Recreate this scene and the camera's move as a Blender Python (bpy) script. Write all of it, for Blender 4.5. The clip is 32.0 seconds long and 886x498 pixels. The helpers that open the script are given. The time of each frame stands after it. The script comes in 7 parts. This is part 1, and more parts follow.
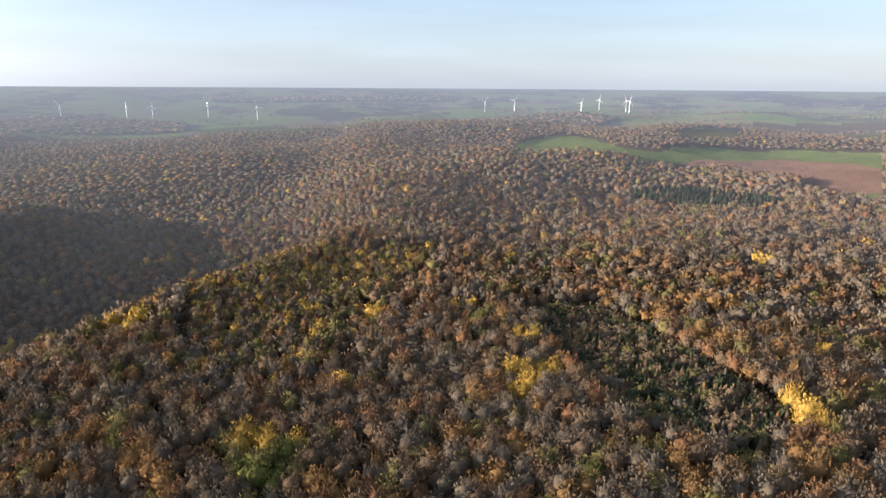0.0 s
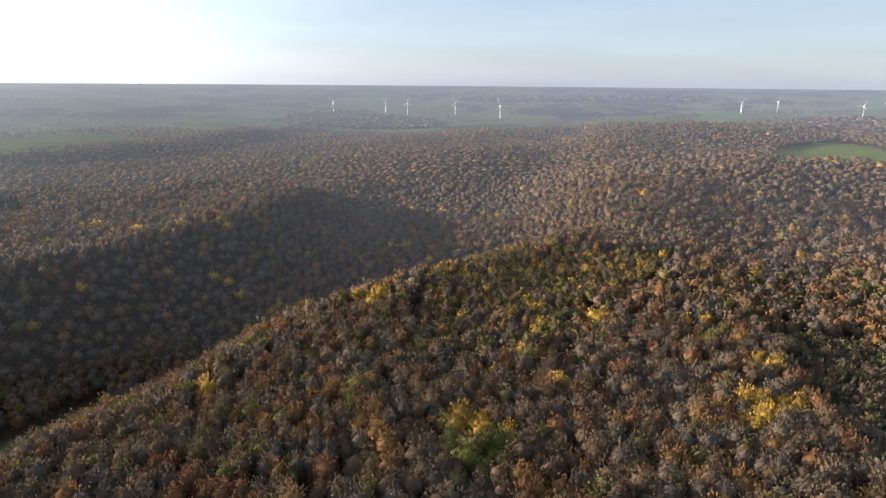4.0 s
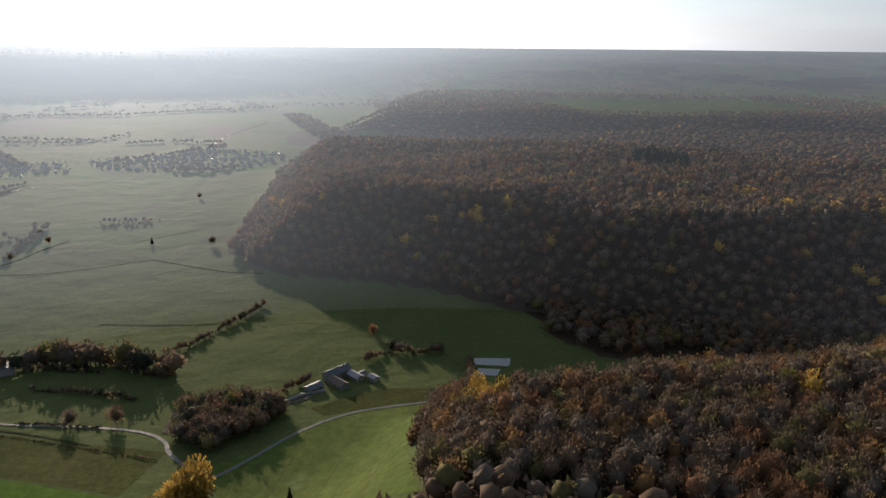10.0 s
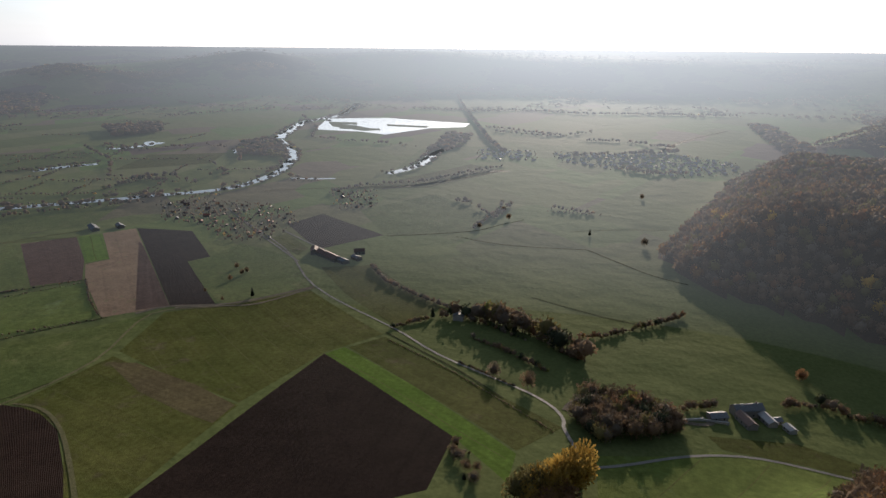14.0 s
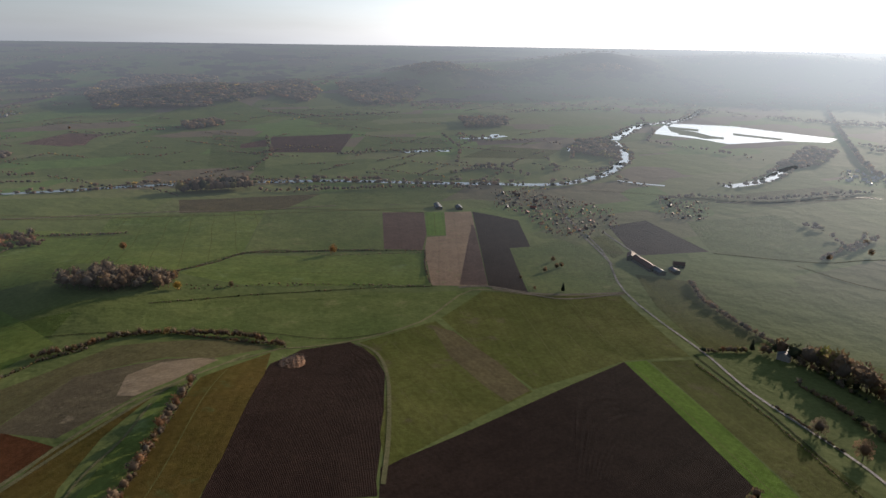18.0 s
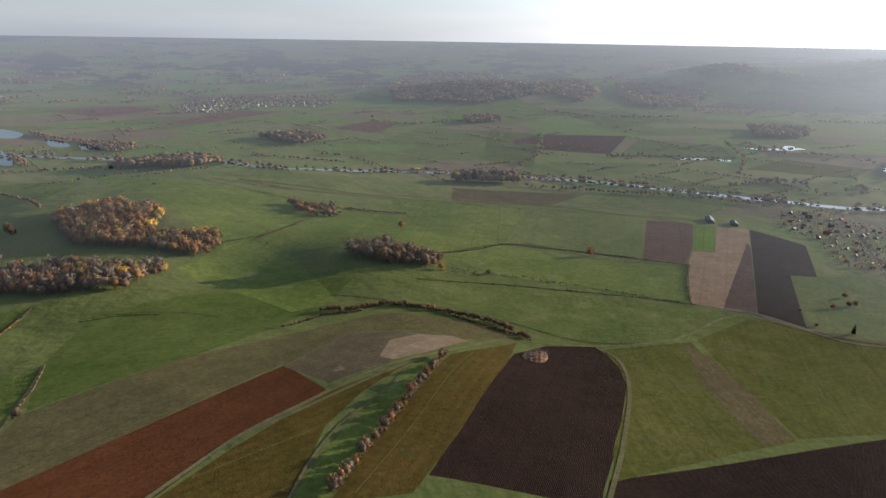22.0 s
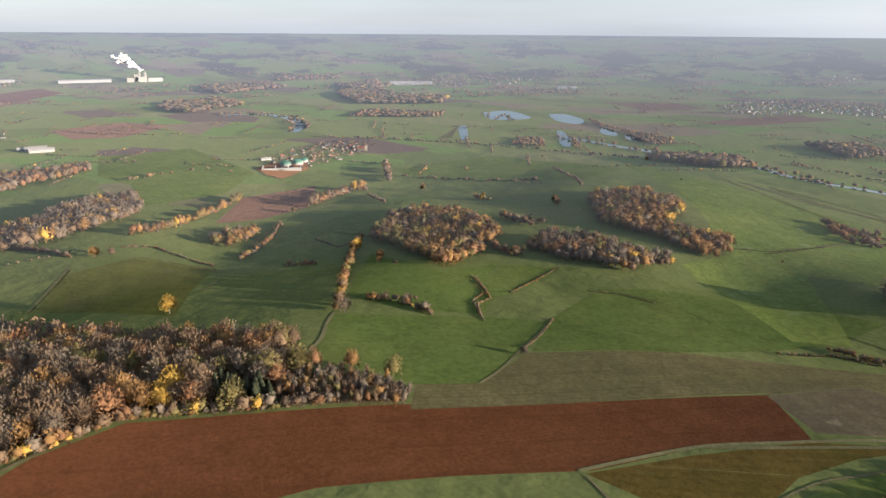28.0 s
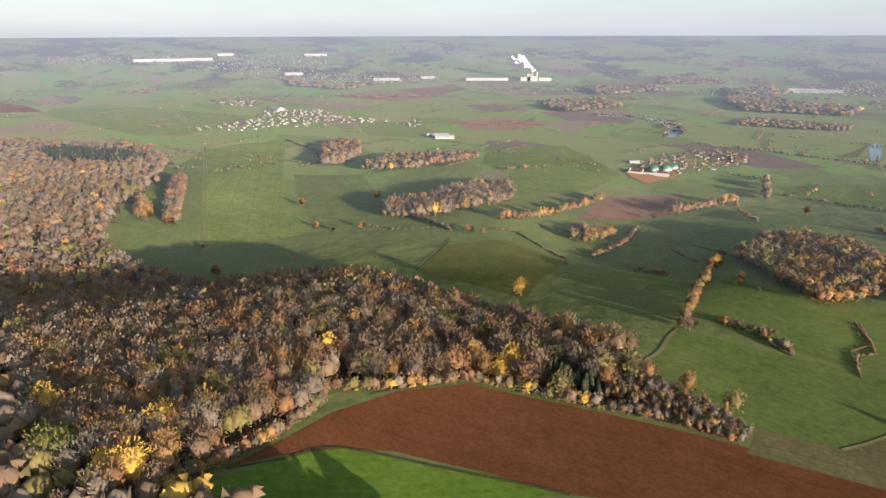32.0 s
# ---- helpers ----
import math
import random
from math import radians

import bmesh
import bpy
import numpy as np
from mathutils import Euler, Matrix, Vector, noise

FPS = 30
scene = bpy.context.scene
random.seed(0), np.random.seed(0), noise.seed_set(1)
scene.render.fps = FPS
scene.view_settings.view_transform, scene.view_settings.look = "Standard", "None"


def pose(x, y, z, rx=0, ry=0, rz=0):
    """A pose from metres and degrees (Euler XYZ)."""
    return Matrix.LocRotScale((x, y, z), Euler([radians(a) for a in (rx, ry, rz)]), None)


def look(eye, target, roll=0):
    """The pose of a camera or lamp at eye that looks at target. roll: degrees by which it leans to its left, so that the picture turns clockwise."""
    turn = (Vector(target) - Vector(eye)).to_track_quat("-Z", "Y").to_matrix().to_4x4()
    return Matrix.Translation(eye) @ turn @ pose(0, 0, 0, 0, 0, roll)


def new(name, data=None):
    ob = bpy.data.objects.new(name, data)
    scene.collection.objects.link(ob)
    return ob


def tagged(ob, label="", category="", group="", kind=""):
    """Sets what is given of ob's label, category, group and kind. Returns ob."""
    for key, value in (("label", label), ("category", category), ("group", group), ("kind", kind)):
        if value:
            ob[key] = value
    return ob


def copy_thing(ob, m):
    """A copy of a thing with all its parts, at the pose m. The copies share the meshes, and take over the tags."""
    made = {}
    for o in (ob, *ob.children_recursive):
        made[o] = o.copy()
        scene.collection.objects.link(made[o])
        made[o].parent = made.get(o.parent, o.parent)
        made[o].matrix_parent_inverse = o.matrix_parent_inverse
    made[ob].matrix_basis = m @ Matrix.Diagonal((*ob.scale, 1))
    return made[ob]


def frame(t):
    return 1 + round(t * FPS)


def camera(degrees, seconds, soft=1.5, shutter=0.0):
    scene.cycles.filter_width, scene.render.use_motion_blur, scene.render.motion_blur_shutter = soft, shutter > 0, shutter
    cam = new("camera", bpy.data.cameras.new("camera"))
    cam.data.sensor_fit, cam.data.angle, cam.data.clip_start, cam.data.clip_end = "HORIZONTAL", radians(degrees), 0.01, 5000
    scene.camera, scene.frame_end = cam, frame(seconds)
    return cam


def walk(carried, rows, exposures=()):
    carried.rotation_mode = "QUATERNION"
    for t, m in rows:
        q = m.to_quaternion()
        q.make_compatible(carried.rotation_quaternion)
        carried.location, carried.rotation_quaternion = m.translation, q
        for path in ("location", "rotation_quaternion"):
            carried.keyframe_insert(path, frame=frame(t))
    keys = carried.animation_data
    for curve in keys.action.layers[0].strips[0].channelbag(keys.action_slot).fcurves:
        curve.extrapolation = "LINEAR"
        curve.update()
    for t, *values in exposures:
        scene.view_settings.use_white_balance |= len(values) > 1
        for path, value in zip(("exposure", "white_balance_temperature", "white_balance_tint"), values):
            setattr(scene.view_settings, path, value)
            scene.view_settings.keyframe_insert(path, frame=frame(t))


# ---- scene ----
cam = camera(69.08, 32.0)
EYE = (0, 0, 240)
PATH = [(t, pose(*EYE, rx, ry, rz)) for t, rx, ry, rz in (
    (0.0, 75.72, -0.37, -3.15),
    (0.5, 75.70, -0.42, -1.06),
    (1.0, 75.67, -0.42, 1.02),
    (1.5, 75.66, -0.36, 3.14),
    (2.0, 75.62, -0.38, 5.46),
    (2.5, 75.59, -0.39, 7.83),
    (4.5, 75.46, -0.48, 21.79),
    (5.0, 75.42, -0.48, 26.34),
    (5.5, 75.38, -0.52, 30.95),
    (6.0, 75.35, -0.50, 35.53),
    (6.5, 75.32, -0.56, 40.13),
    (7.0, 75.28, -0.58, 44.74),
    (7.5, 75.26, -0.58, 49.33),
    (8.0, 75.24, -0.52, 53.89),
    (8.5, 75.13, -0.58, 58.50),
    (9.0, 74.18, -0.56, 63.12),
    (9.5, 73.03, -0.48, 67.63),
    (10.0, 72.36, -0.48, 72.33),
    (10.5, 72.32, -0.53, 77.00),
    (11.0, 72.32, -0.50, 81.72),
    (11.5, 72.29, -0.46, 86.57),
    (12.0, 72.32, -0.41, 91.45),
    (12.5, 72.30, -0.42, 96.35),
    (13.0, 72.35, -0.42, 101.25),
    (13.5, 72.41, -0.49, 106.15),
    (14.0, 72.42, -0.49, 111.02),
    (14.5, 72.40, -0.43, 115.86),
    (15.0, 72.38, -0.45, 120.70),
    (15.5, 72.34, -0.46, 125.60),
    (17.5, 72.26, -0.67, 137.79),
    (18.0, 72.22, -0.76, 140.05),
    (18.5, 72.18, -0.75, 142.76),
    (19.0, 72.12, -0.69, 145.70),
    (19.5, 72.08, -0.69, 148.68),
    (20.0, 72.03, -0.73, 151.65),
    (20.5, 71.98, -0.78, 154.66),
    (21.0, 71.93, -0.77, 157.64),
    (21.5, 71.90, -0.79, 160.63),
    (22.0, 71.86, -0.86, 163.78),
    (22.5, 71.79, -0.82, 167.00),
    (23.0, 71.72, -0.75, 170.34),
    (23.5, 71.67, -0.79, 174.07),
    (24.0, 71.60, -0.81, 177.89),
    (24.5, 71.53, -0.82, 181.73),
    (25.0, 71.48, -0.77, 185.60),
    (25.5, 71.43, -0.74, 189.48),
    (27.5, 71.30, -0.47, 204.98),
    (28.0, 71.29, -0.39, 208.96),
    (28.5, 71.29, -0.35, 212.98),
    (29.0, 71.30, -0.31, 216.98),
    (29.5, 71.31, -0.20, 221.00),
    (30.0, 71.34, -0.11, 225.00),
    (30.5, 71.34, -0.01, 229.01),
    (31.0, 71.37, -0.01, 233.03),
    (31.5, 71.39, 0.08, 237.07),
    (32.0, 71.42, 0.16, 241.07),
)]
EXPOSURE = [(t, stops, 5750 + 5 * t, 12) for t, stops in ((0, 1.22), (4, 1.08), (6, 0.86), (9, 0.4), (12, 0.15), (15, 0.14), (19, 0.42), (23, 0.92), (26, 1.12), (28, 1.18), (32, 1.22))]
walk(cam, PATH, EXPOSURE)

# ---- sky and sun ----
SUN_AZ, SUN_EL = 98.5, 9.5
world = bpy.data.worlds.new("world")
scene.world = world
world.use_nodes = True
wt = world.node_tree
sky = wt.nodes.new("ShaderNodeTexSky")
sky.sky_type, sky.sun_disc = "NISHITA", False
sky.sun_elevation, sky.sun_rotation = radians(SUN_EL), radians(-SUN_AZ)
sky.air_density, sky.dust_density, sky.ozone_density = 1.0, 1.0, 1.0
ea, ee = radians(SUN_AZ), radians(SUN_EL)
sun_way = Vector((-math.sin(ea) * math.cos(ee), math.cos(ea) * math.cos(ee), math.sin(ee)))


def wired(kind, op, a, b=None):
    node = wt.nodes.new(kind)
    node.operation = op
    for i, v in enumerate((a, b)):
        if v is None:
            continue
        if isinstance(v, bpy.types.NodeSocket):
            wt.links.new(v, node.inputs[i])
        else:
            node.inputs[i].default_value = v
    return node


# a thin veil of high cloud: bright along the horizon and towards the sun, fading overhead
way = wt.nodes.new("ShaderNodeTexCoord").outputs["Generated"]
up = wt.nodes.new("ShaderNodeSeparateXYZ")
wt.links.new(way, up.inputs[0])
veil = wt.nodes.new("ShaderNodeValToRGB")
wt.links.new(up.outputs["Z"], veil.inputs["Fac"])
stops = veil.color_ramp.elements
while len(stops) < 4:
    stops.new(0.5)
for el, (at, c) in zip(stops, ((0.0, (1.0, 1.0, 1.0)), (0.12, (0.85, 0.90, 0.96)), (0.3, (0.70, 0.74, 0.80)), (0.8, (0.62, 0.67, 0.74)))):
    el.position, el.color = at, (*c, 1)
flat = Vector((sun_way.x, sun_way.y, 0)).normalized()
side = wired("ShaderNodeVectorMath", "DOT_PRODUCT", way, tuple(flat)).outputs["Value"]
half = wired("ShaderNodeMath", "MULTIPLY", wired("ShaderNodeMath", "ADD", side, 1.0).outputs[0], 0.5).outputs[0]
half = wired("ShaderNodeMath", "POWER", wired("ShaderNodeMath", "MAXIMUM", half, 0.0).outputs[0], 7.5).outputs[0]
bright = wired("ShaderNodeVectorMath", "ADD", wired("ShaderNodeVectorMath", "MULTIPLY", half, (1.5, 1.48, 1.40)).outputs[0], (0.220, 0.238, 0.262)).outputs[0]
near = wired("ShaderNodeVectorMath", "DOT_PRODUCT", way, tuple(sun_way)).outputs["Value"]
near = wired("ShaderNodeMath", "MAXIMUM", near, 0.0).outputs[0]
glow = wired("ShaderNodeMath", "MULTIPLY", wired("ShaderNodeMath", "POWER", near, 60.0).outputs[0], 2.0).outputs[0]
wisps = wt.nodes.new("ShaderNodeTexNoise")
stretch = wired("ShaderNodeVectorMath", "MULTIPLY", way, (1.5, 1.5, 14.0)).outputs[0]
wt.links.new(stretch, wisps.inputs["Vector"])
wisps.inputs["Scale"].default_value, wisps.inputs["Detail"].default_value = 2.2, 6.0
thick = wired("ShaderNodeMath", "ADD", wired("ShaderNodeMath", "MULTIPLY", wisps.outputs["Fac"], 0.36).outputs[0], 0.82).outputs[0]
total = wired("ShaderNodeVectorMath", "MULTIPLY", veil.outputs[0], bright)
total = wired("ShaderNodeVectorMath", "MULTIPLY", total.outputs[0], thick)
total = wired("ShaderNodeVectorMath", "ADD", total.outputs[0], wired("ShaderNodeVectorMath", "MULTIPLY", glow, (1.0, 0.97, 0.92)).outputs[0])
blue = wired("ShaderNodeVectorMath", "MULTIPLY", sky.outputs[0], (0.035, 0.035, 0.035))
total = wired("ShaderNodeVectorMath", "ADD", total.outputs[0], blue.outputs[0])
wt.links.new(total.outputs[0], wt.nodes["Background"].inputs["Color"])
wt.nodes["Background"].inputs["Strength"].default_value = 1.0

sun = new("sun", bpy.data.lights.new("sun", "SUN"))
sun.data.energy, sun.data.angle, sun.data.color = 7.6, radians(0.8), (1.0, 0.80, 0.57)
sun.matrix_world = look((0, 0, 900), Vector((0, 0, 900)) - sun_way)


# ---- materials ----
class Paint:
    """A small helper that wires the nodes of one material."""

    def __init__(self, name, rough=0.9, spec=0.2):
        self.m = bpy.data.materials.new(name)
        self.m.use_nodes = True
        self.t = self.m.node_tree
        self.b = self.t.nodes["Principled BSDF"]
        self.b.inputs["Roughness"].default_value = rough
        self.b.inputs["Specular IOR Level"].default_value = spec
        self.b.inputs["Diffuse Roughness"].default_value = 0.25 if rough > 0.8 else 0.0

    def n(self, kind, **ins):
        node = self.t.nodes.new("ShaderNode" + kind)
        for k, v in ins.items():
            k = k.replace("_", " ")
            if isinstance(v, bpy.types.NodeSocket):
                self.t.links.new(v, node.inputs[k])
            else:
                node.inputs[k].default_value = v
        return node

    def place(self):
        return self.n("NewGeometry").outputs["Position"]

    def local(self):
        return self.n("TexCoord").outputs["Object"]

    def noise(self, at, scale, detail=4.0, rough=0.6):
        return self.n("TexNoise", Vector=at, Scale=scale, Detail=detail, Roughness=rough).outputs["Fac"]

    def math(self, op, a, b=0.0, c=0.0):
        node = self.t.nodes.new("ShaderNodeMath")
        node.operation = op
        for i, v in enumerate((a, b, c)):
            if isinstance(v, bpy.types.NodeSocket):
                self.t.links.new(v, node.inputs[i])
            else:
                node.inputs[i].default_value = v
        return node.outputs[0]

    def span(self, v, a, b, c=0.0, d=1.0):
        return self.n("MapRange", Value=v, From_Min=a, From_Max=b, To_Min=c, To_Max=d).outputs[0]

    def mix(self, f, a, b, blend="MIX"):
        node = self.t.nodes.new("ShaderNodeMix")
        node.data_type, node.blend_type = "RGBA", blend
        for i, v in ((0, f), (6, a), (7, b)):
            if isinstance(v, bpy.types.NodeSocket):
                self.t.links.new(v, node.inputs[i])
            else:
                node.inputs[i].default_value = (*v, 1) if i else v
        return node.outputs[2]

    def ramp(self, f, stops, constant=False):
        node = self.n("ValToRGB", Fac=f)
        e = node.color_ramp.elements
        while len(e) < len(stops):
            e.new(1.0)
        for el, (p, c) in zip(e, stops):
            el.position, el.color = p, (*c, 1)
        if constant:
            node.color_ramp.interpolation = "CONSTANT"
        return node.outputs[0]

    def shade(self, colour, k):
        """colour times the factor k."""
        node = self.n("HueSaturation", Color=colour)
        self.t.links.new(k, node.inputs["Value"])
        return node.outputs[0]

    def done(self, colour, bump=None, strength=0.3, distance=0.3):
        self.t.links.new(colour, self.b.inputs["Base Color"])
        if bump is not None:
            node = self.n("Bump", Height=bump, Strength=strength, Distance=distance)
            self.t.links.new(node.outputs[0], self.b.inputs["Normal"])
        return self.m


# haze painted into far materials as emission: thicker with distance, brighter towards the sun
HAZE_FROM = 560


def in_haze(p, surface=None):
    """A haze-coloured glow mixed over a far surface, thicker with distance."""
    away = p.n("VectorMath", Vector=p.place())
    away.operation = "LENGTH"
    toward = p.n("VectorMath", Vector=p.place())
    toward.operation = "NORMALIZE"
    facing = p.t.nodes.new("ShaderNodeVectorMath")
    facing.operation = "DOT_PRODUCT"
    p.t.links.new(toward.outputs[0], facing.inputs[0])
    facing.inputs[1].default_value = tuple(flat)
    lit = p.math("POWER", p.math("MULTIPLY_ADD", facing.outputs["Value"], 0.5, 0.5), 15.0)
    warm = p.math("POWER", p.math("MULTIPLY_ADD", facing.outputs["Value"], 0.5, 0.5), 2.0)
    haze_glow = p.n("Emission", Color=p.mix(warm, (0.88, 0.93, 1.05), (1.0, 1.0, 0.96)), Strength=p.math("MULTIPLY_ADD", lit, 0.86, 0.235))
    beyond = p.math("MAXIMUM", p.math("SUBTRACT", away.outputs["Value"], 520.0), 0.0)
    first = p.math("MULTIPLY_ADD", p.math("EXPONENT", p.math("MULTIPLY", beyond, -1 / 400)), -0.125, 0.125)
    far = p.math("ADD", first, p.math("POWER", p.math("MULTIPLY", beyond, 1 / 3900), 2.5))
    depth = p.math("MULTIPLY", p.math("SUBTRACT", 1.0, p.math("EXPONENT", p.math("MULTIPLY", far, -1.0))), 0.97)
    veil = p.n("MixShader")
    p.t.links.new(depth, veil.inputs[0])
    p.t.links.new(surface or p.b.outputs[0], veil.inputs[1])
    p.t.links.new(haze_glow.outputs[0], veil.inputs[2])
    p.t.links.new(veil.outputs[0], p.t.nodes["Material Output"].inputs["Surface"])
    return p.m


def plain(name, colour, rough=0.8, spec=0.3, metal=0.0, vary=0.25, scale=2.0, far=False):
    p = Paint(name, rough, spec)
    p.b.inputs["Metallic"].default_value = metal
    k = p.span(p.noise(p.place(), scale, 5), 0.3, 0.7, 1 - vary, 1 + vary)
    rnd = p.n("ObjectInfo").outputs["Random"]
    k = p.math("MULTIPLY", k, p.span(rnd, 0, 1, 0.85, 1.15))
    p.done(p.shade(p.mix(0.0, colour, colour), k))
    # far: emissive haze is mixed over the plain colour
    return in_haze(p) if far else p.m


def crop(name, a, b, row=0.0, row_depth=0.25, patch=0.02, fine=0.8, worn=None, rough=0.9, far=False):
    """A field: two tones in soft patches, a fine grain, and rows along the field's own x."""
    p = Paint(name, rough, 0.007)
    at, own = p.place(), p.local()
    p.b.inputs["Diffuse Roughness"].default_value = 1.0 if "soil" in name else 0.35
    rnd = p.n("ObjectInfo").outputs["Random"]
    big = p.noise(at, patch, 5, 0.62)
    tone = p.mix(p.span(big, 0.35, 0.65), a, b)
    if worn:
        w = p.noise(at, patch * 2.7, 6, 0.7)
        tone = p.mix(p.span(w, 0.58, 0.72), tone, worn)
    grain = p.noise(at, fine, 4, 0.7)
    k = p.span(grain, 0.3, 0.7, 0.78, 1.22)
    k = p.math("MULTIPLY", k, p.span(p.noise(at, patch * 4.5, 5, 0.7), 0.3, 0.7, 0.86, 1.14))
    streak = p.n("Mapping", Vector=own, Scale=(0.006, 0.16, 0.05))
    k = p.math("MULTIPLY", k, p.span(p.noise(streak.outputs[0], 1.0, 4, 0.6), 0.3, 0.7, 0.95, 1.05))
    k = p.math("MULTIPLY", k, p.span(rnd, 0, 1, 0.9, 1.1))
    relief = p.noise(at, 2.2, 3, 0.6) if "soil" in name else p.math("MULTIPLY_ADD", p.noise(at, 0.024, 4, 0.5), 6.0, p.noise(at, 1.6, 3, 0.6))
    if row:
        wave = p.t.nodes.new("ShaderNodeTexWave")
        wave.bands_direction = "Y"
        p.t.links.new(own, wave.inputs["Vector"])
        for key, v in (("Scale", row), ("Distortion", 1.2), ("Detail", 2.0), ("Detail Scale", 0.5)):
            wave.inputs[key].default_value = v
        k = p.math("MULTIPLY", k, p.span(wave.outputs["Fac"], 0, 1, 1 - row_depth * 0.4, 1 + row_depth * 0.4))
        if "soil" in name:
            # furrow ridges stand up between the rows
            relief = p.math("MULTIPLY_ADD", wave.outputs["Fac"], 0.42, relief)
        ruts = p.t.nodes.new("ShaderNodeTexWave")
        ruts.bands_direction = "Y"
        p.t.links.new(own, ruts.inputs["Vector"])
        for key, v in (("Scale", 0.0146), ("Distortion", 0.6), ("Detail", 1.0), ("Detail Scale", 0.1)):
            ruts.inputs[key].default_value = v
        k = p.math("MULTIPLY", k, p.span(ruts.outputs["Fac"], 0.965, 0.995, 1.0, 0.92))
    p.done(p.shade(tone, k), relief, 0.9, 0.5 if "soil" in name else 0.4)
    # far: painted haze glow goes over the field's colours
    return in_haze(p) if far else p.m


CROPS = {
    "grass": ("meadow_grass", (0.061, 0.078, 0.024), (0.082, 0.094, 0.032), 0.0, 0.06, 0.012, 0.25, (0.104, 0.102, 0.043)),
    "bright": ("bright_grass", (0.066, 0.089, 0.021), (0.089, 0.105, 0.028), 0.0, 0.1, 0.01, 0.2, (0.096, 0.120, 0.048)),
    "olive": ("olive_grass", (0.05, 0.056, 0.0135), (0.064, 0.065, 0.018), 0.06, 0.03, 0.012, 0.3, (0.069, 0.056, 0.032)),
    "dull": ("grey_green_stubble", (0.058, 0.053, 0.0245), (0.07, 0.061, 0.029), 0.09, 0.08, 0.015, 0.4),
    "lime": ("young_crop", (0.056, 0.094, 0.012), (0.068, 0.104, 0.016), 0.06, 0.08, 0.02, 0.3),
    "dark": ("dark_ploughed_soil", (0.032, 0.0195, 0.0145), (0.040, 0.025, 0.018), 0.42, 0.13, 0.015, 0.5),
    "red": ("red_ploughed_soil", (0.070, 0.0285, 0.0128), (0.084, 0.035, 0.0156), 0.5, 0.24, 0.012, 0.5),
    "maroon": ("maroon_ploughed_soil", (0.078, 0.042, 0.031), (0.092, 0.050, 0.036), 0.42, 0.13, 0.014, 0.5),
    "tan": ("tan_stubble", (0.150, 0.104, 0.068), (0.172, 0.122, 0.080), 0.35, 0.2, 0.02, 0.4, (0.120, 0.120, 0.056)),
    "pink": ("pinkish_bare_soil", (0.116, 0.070, 0.050), (0.132, 0.080, 0.058), 0.4, 0.14, 0.02, 0.4),
    "ochre": ("yellowing_stubble", (0.053, 0.042, 0.011), (0.067, 0.046, 0.0135), 0.05, 0.12, 0.022, 0.35, (0.056, 0.064, 0.022)),
    "rough": ("rough_dry_grass", (0.085, 0.07, 0.042), (0.066, 0.054, 0.034), 0.0, 0.2, 0.03, 0.5, (0.150, 0.120, 0.080)),
    "deep": ("deep_green_grass", (0.052, 0.074, 0.019), (0.068, 0.085, 0.024), 0.0, 0.1, 0.012, 0.25, (0.070, 0.078, 0.026)),
    "straw": ("dry_straw_grass", (0.125, 0.096, 0.062), (0.150, 0.116, 0.078), 0.0, 0.2, 0.05, 0.5, (0.080, 0.062, 0.042)),
    "floor": ("leaf_litter", (0.048, 0.036, 0.024), (0.064, 0.044, 0.027), 0.0, 0.1, 0.03, 0.4),
    "track": ("stony_track", (0.100, 0.087, 0.065), (0.125, 0.105, 0.080), 0.0, 0.1, 0.05, 0.8),
    "grasstrack": ("grassy_track", (0.088, 0.084, 0.040), (0.104, 0.094, 0.050), 0.0, 0.1, 0.05, 0.8),
    "asphalt": ("asphalt", (0.15, 0.14, 0.125), (0.18, 0.17, 0.15), 0.0, 0.1, 0.05, 1.0, None, 0.5),
    "ditch": ("ditch_growth", (0.032, 0.036, 0.015), (0.044, 0.044, 0.019), 0.0, 0.1, 0.06, 0.6),
    "tramline": ("tramline_wear", (0.066, 0.066, 0.022), (0.080, 0.076, 0.027), 0.0, 0.1, 0.05, 0.8),
    "worn": ("worn_pasture", (0.062, 0.050, 0.026), (0.074, 0.061, 0.029), 0.07, 0.1, 0.02, 0.4),
    "soft": ("harrowed_soil", (0.035, 0.0215, 0.016), (0.043, 0.027, 0.0195), 0.5, 0.16, 0.015, 0.5),
}
MAT = {key: crop(*values) for key, values in CROPS.items()}


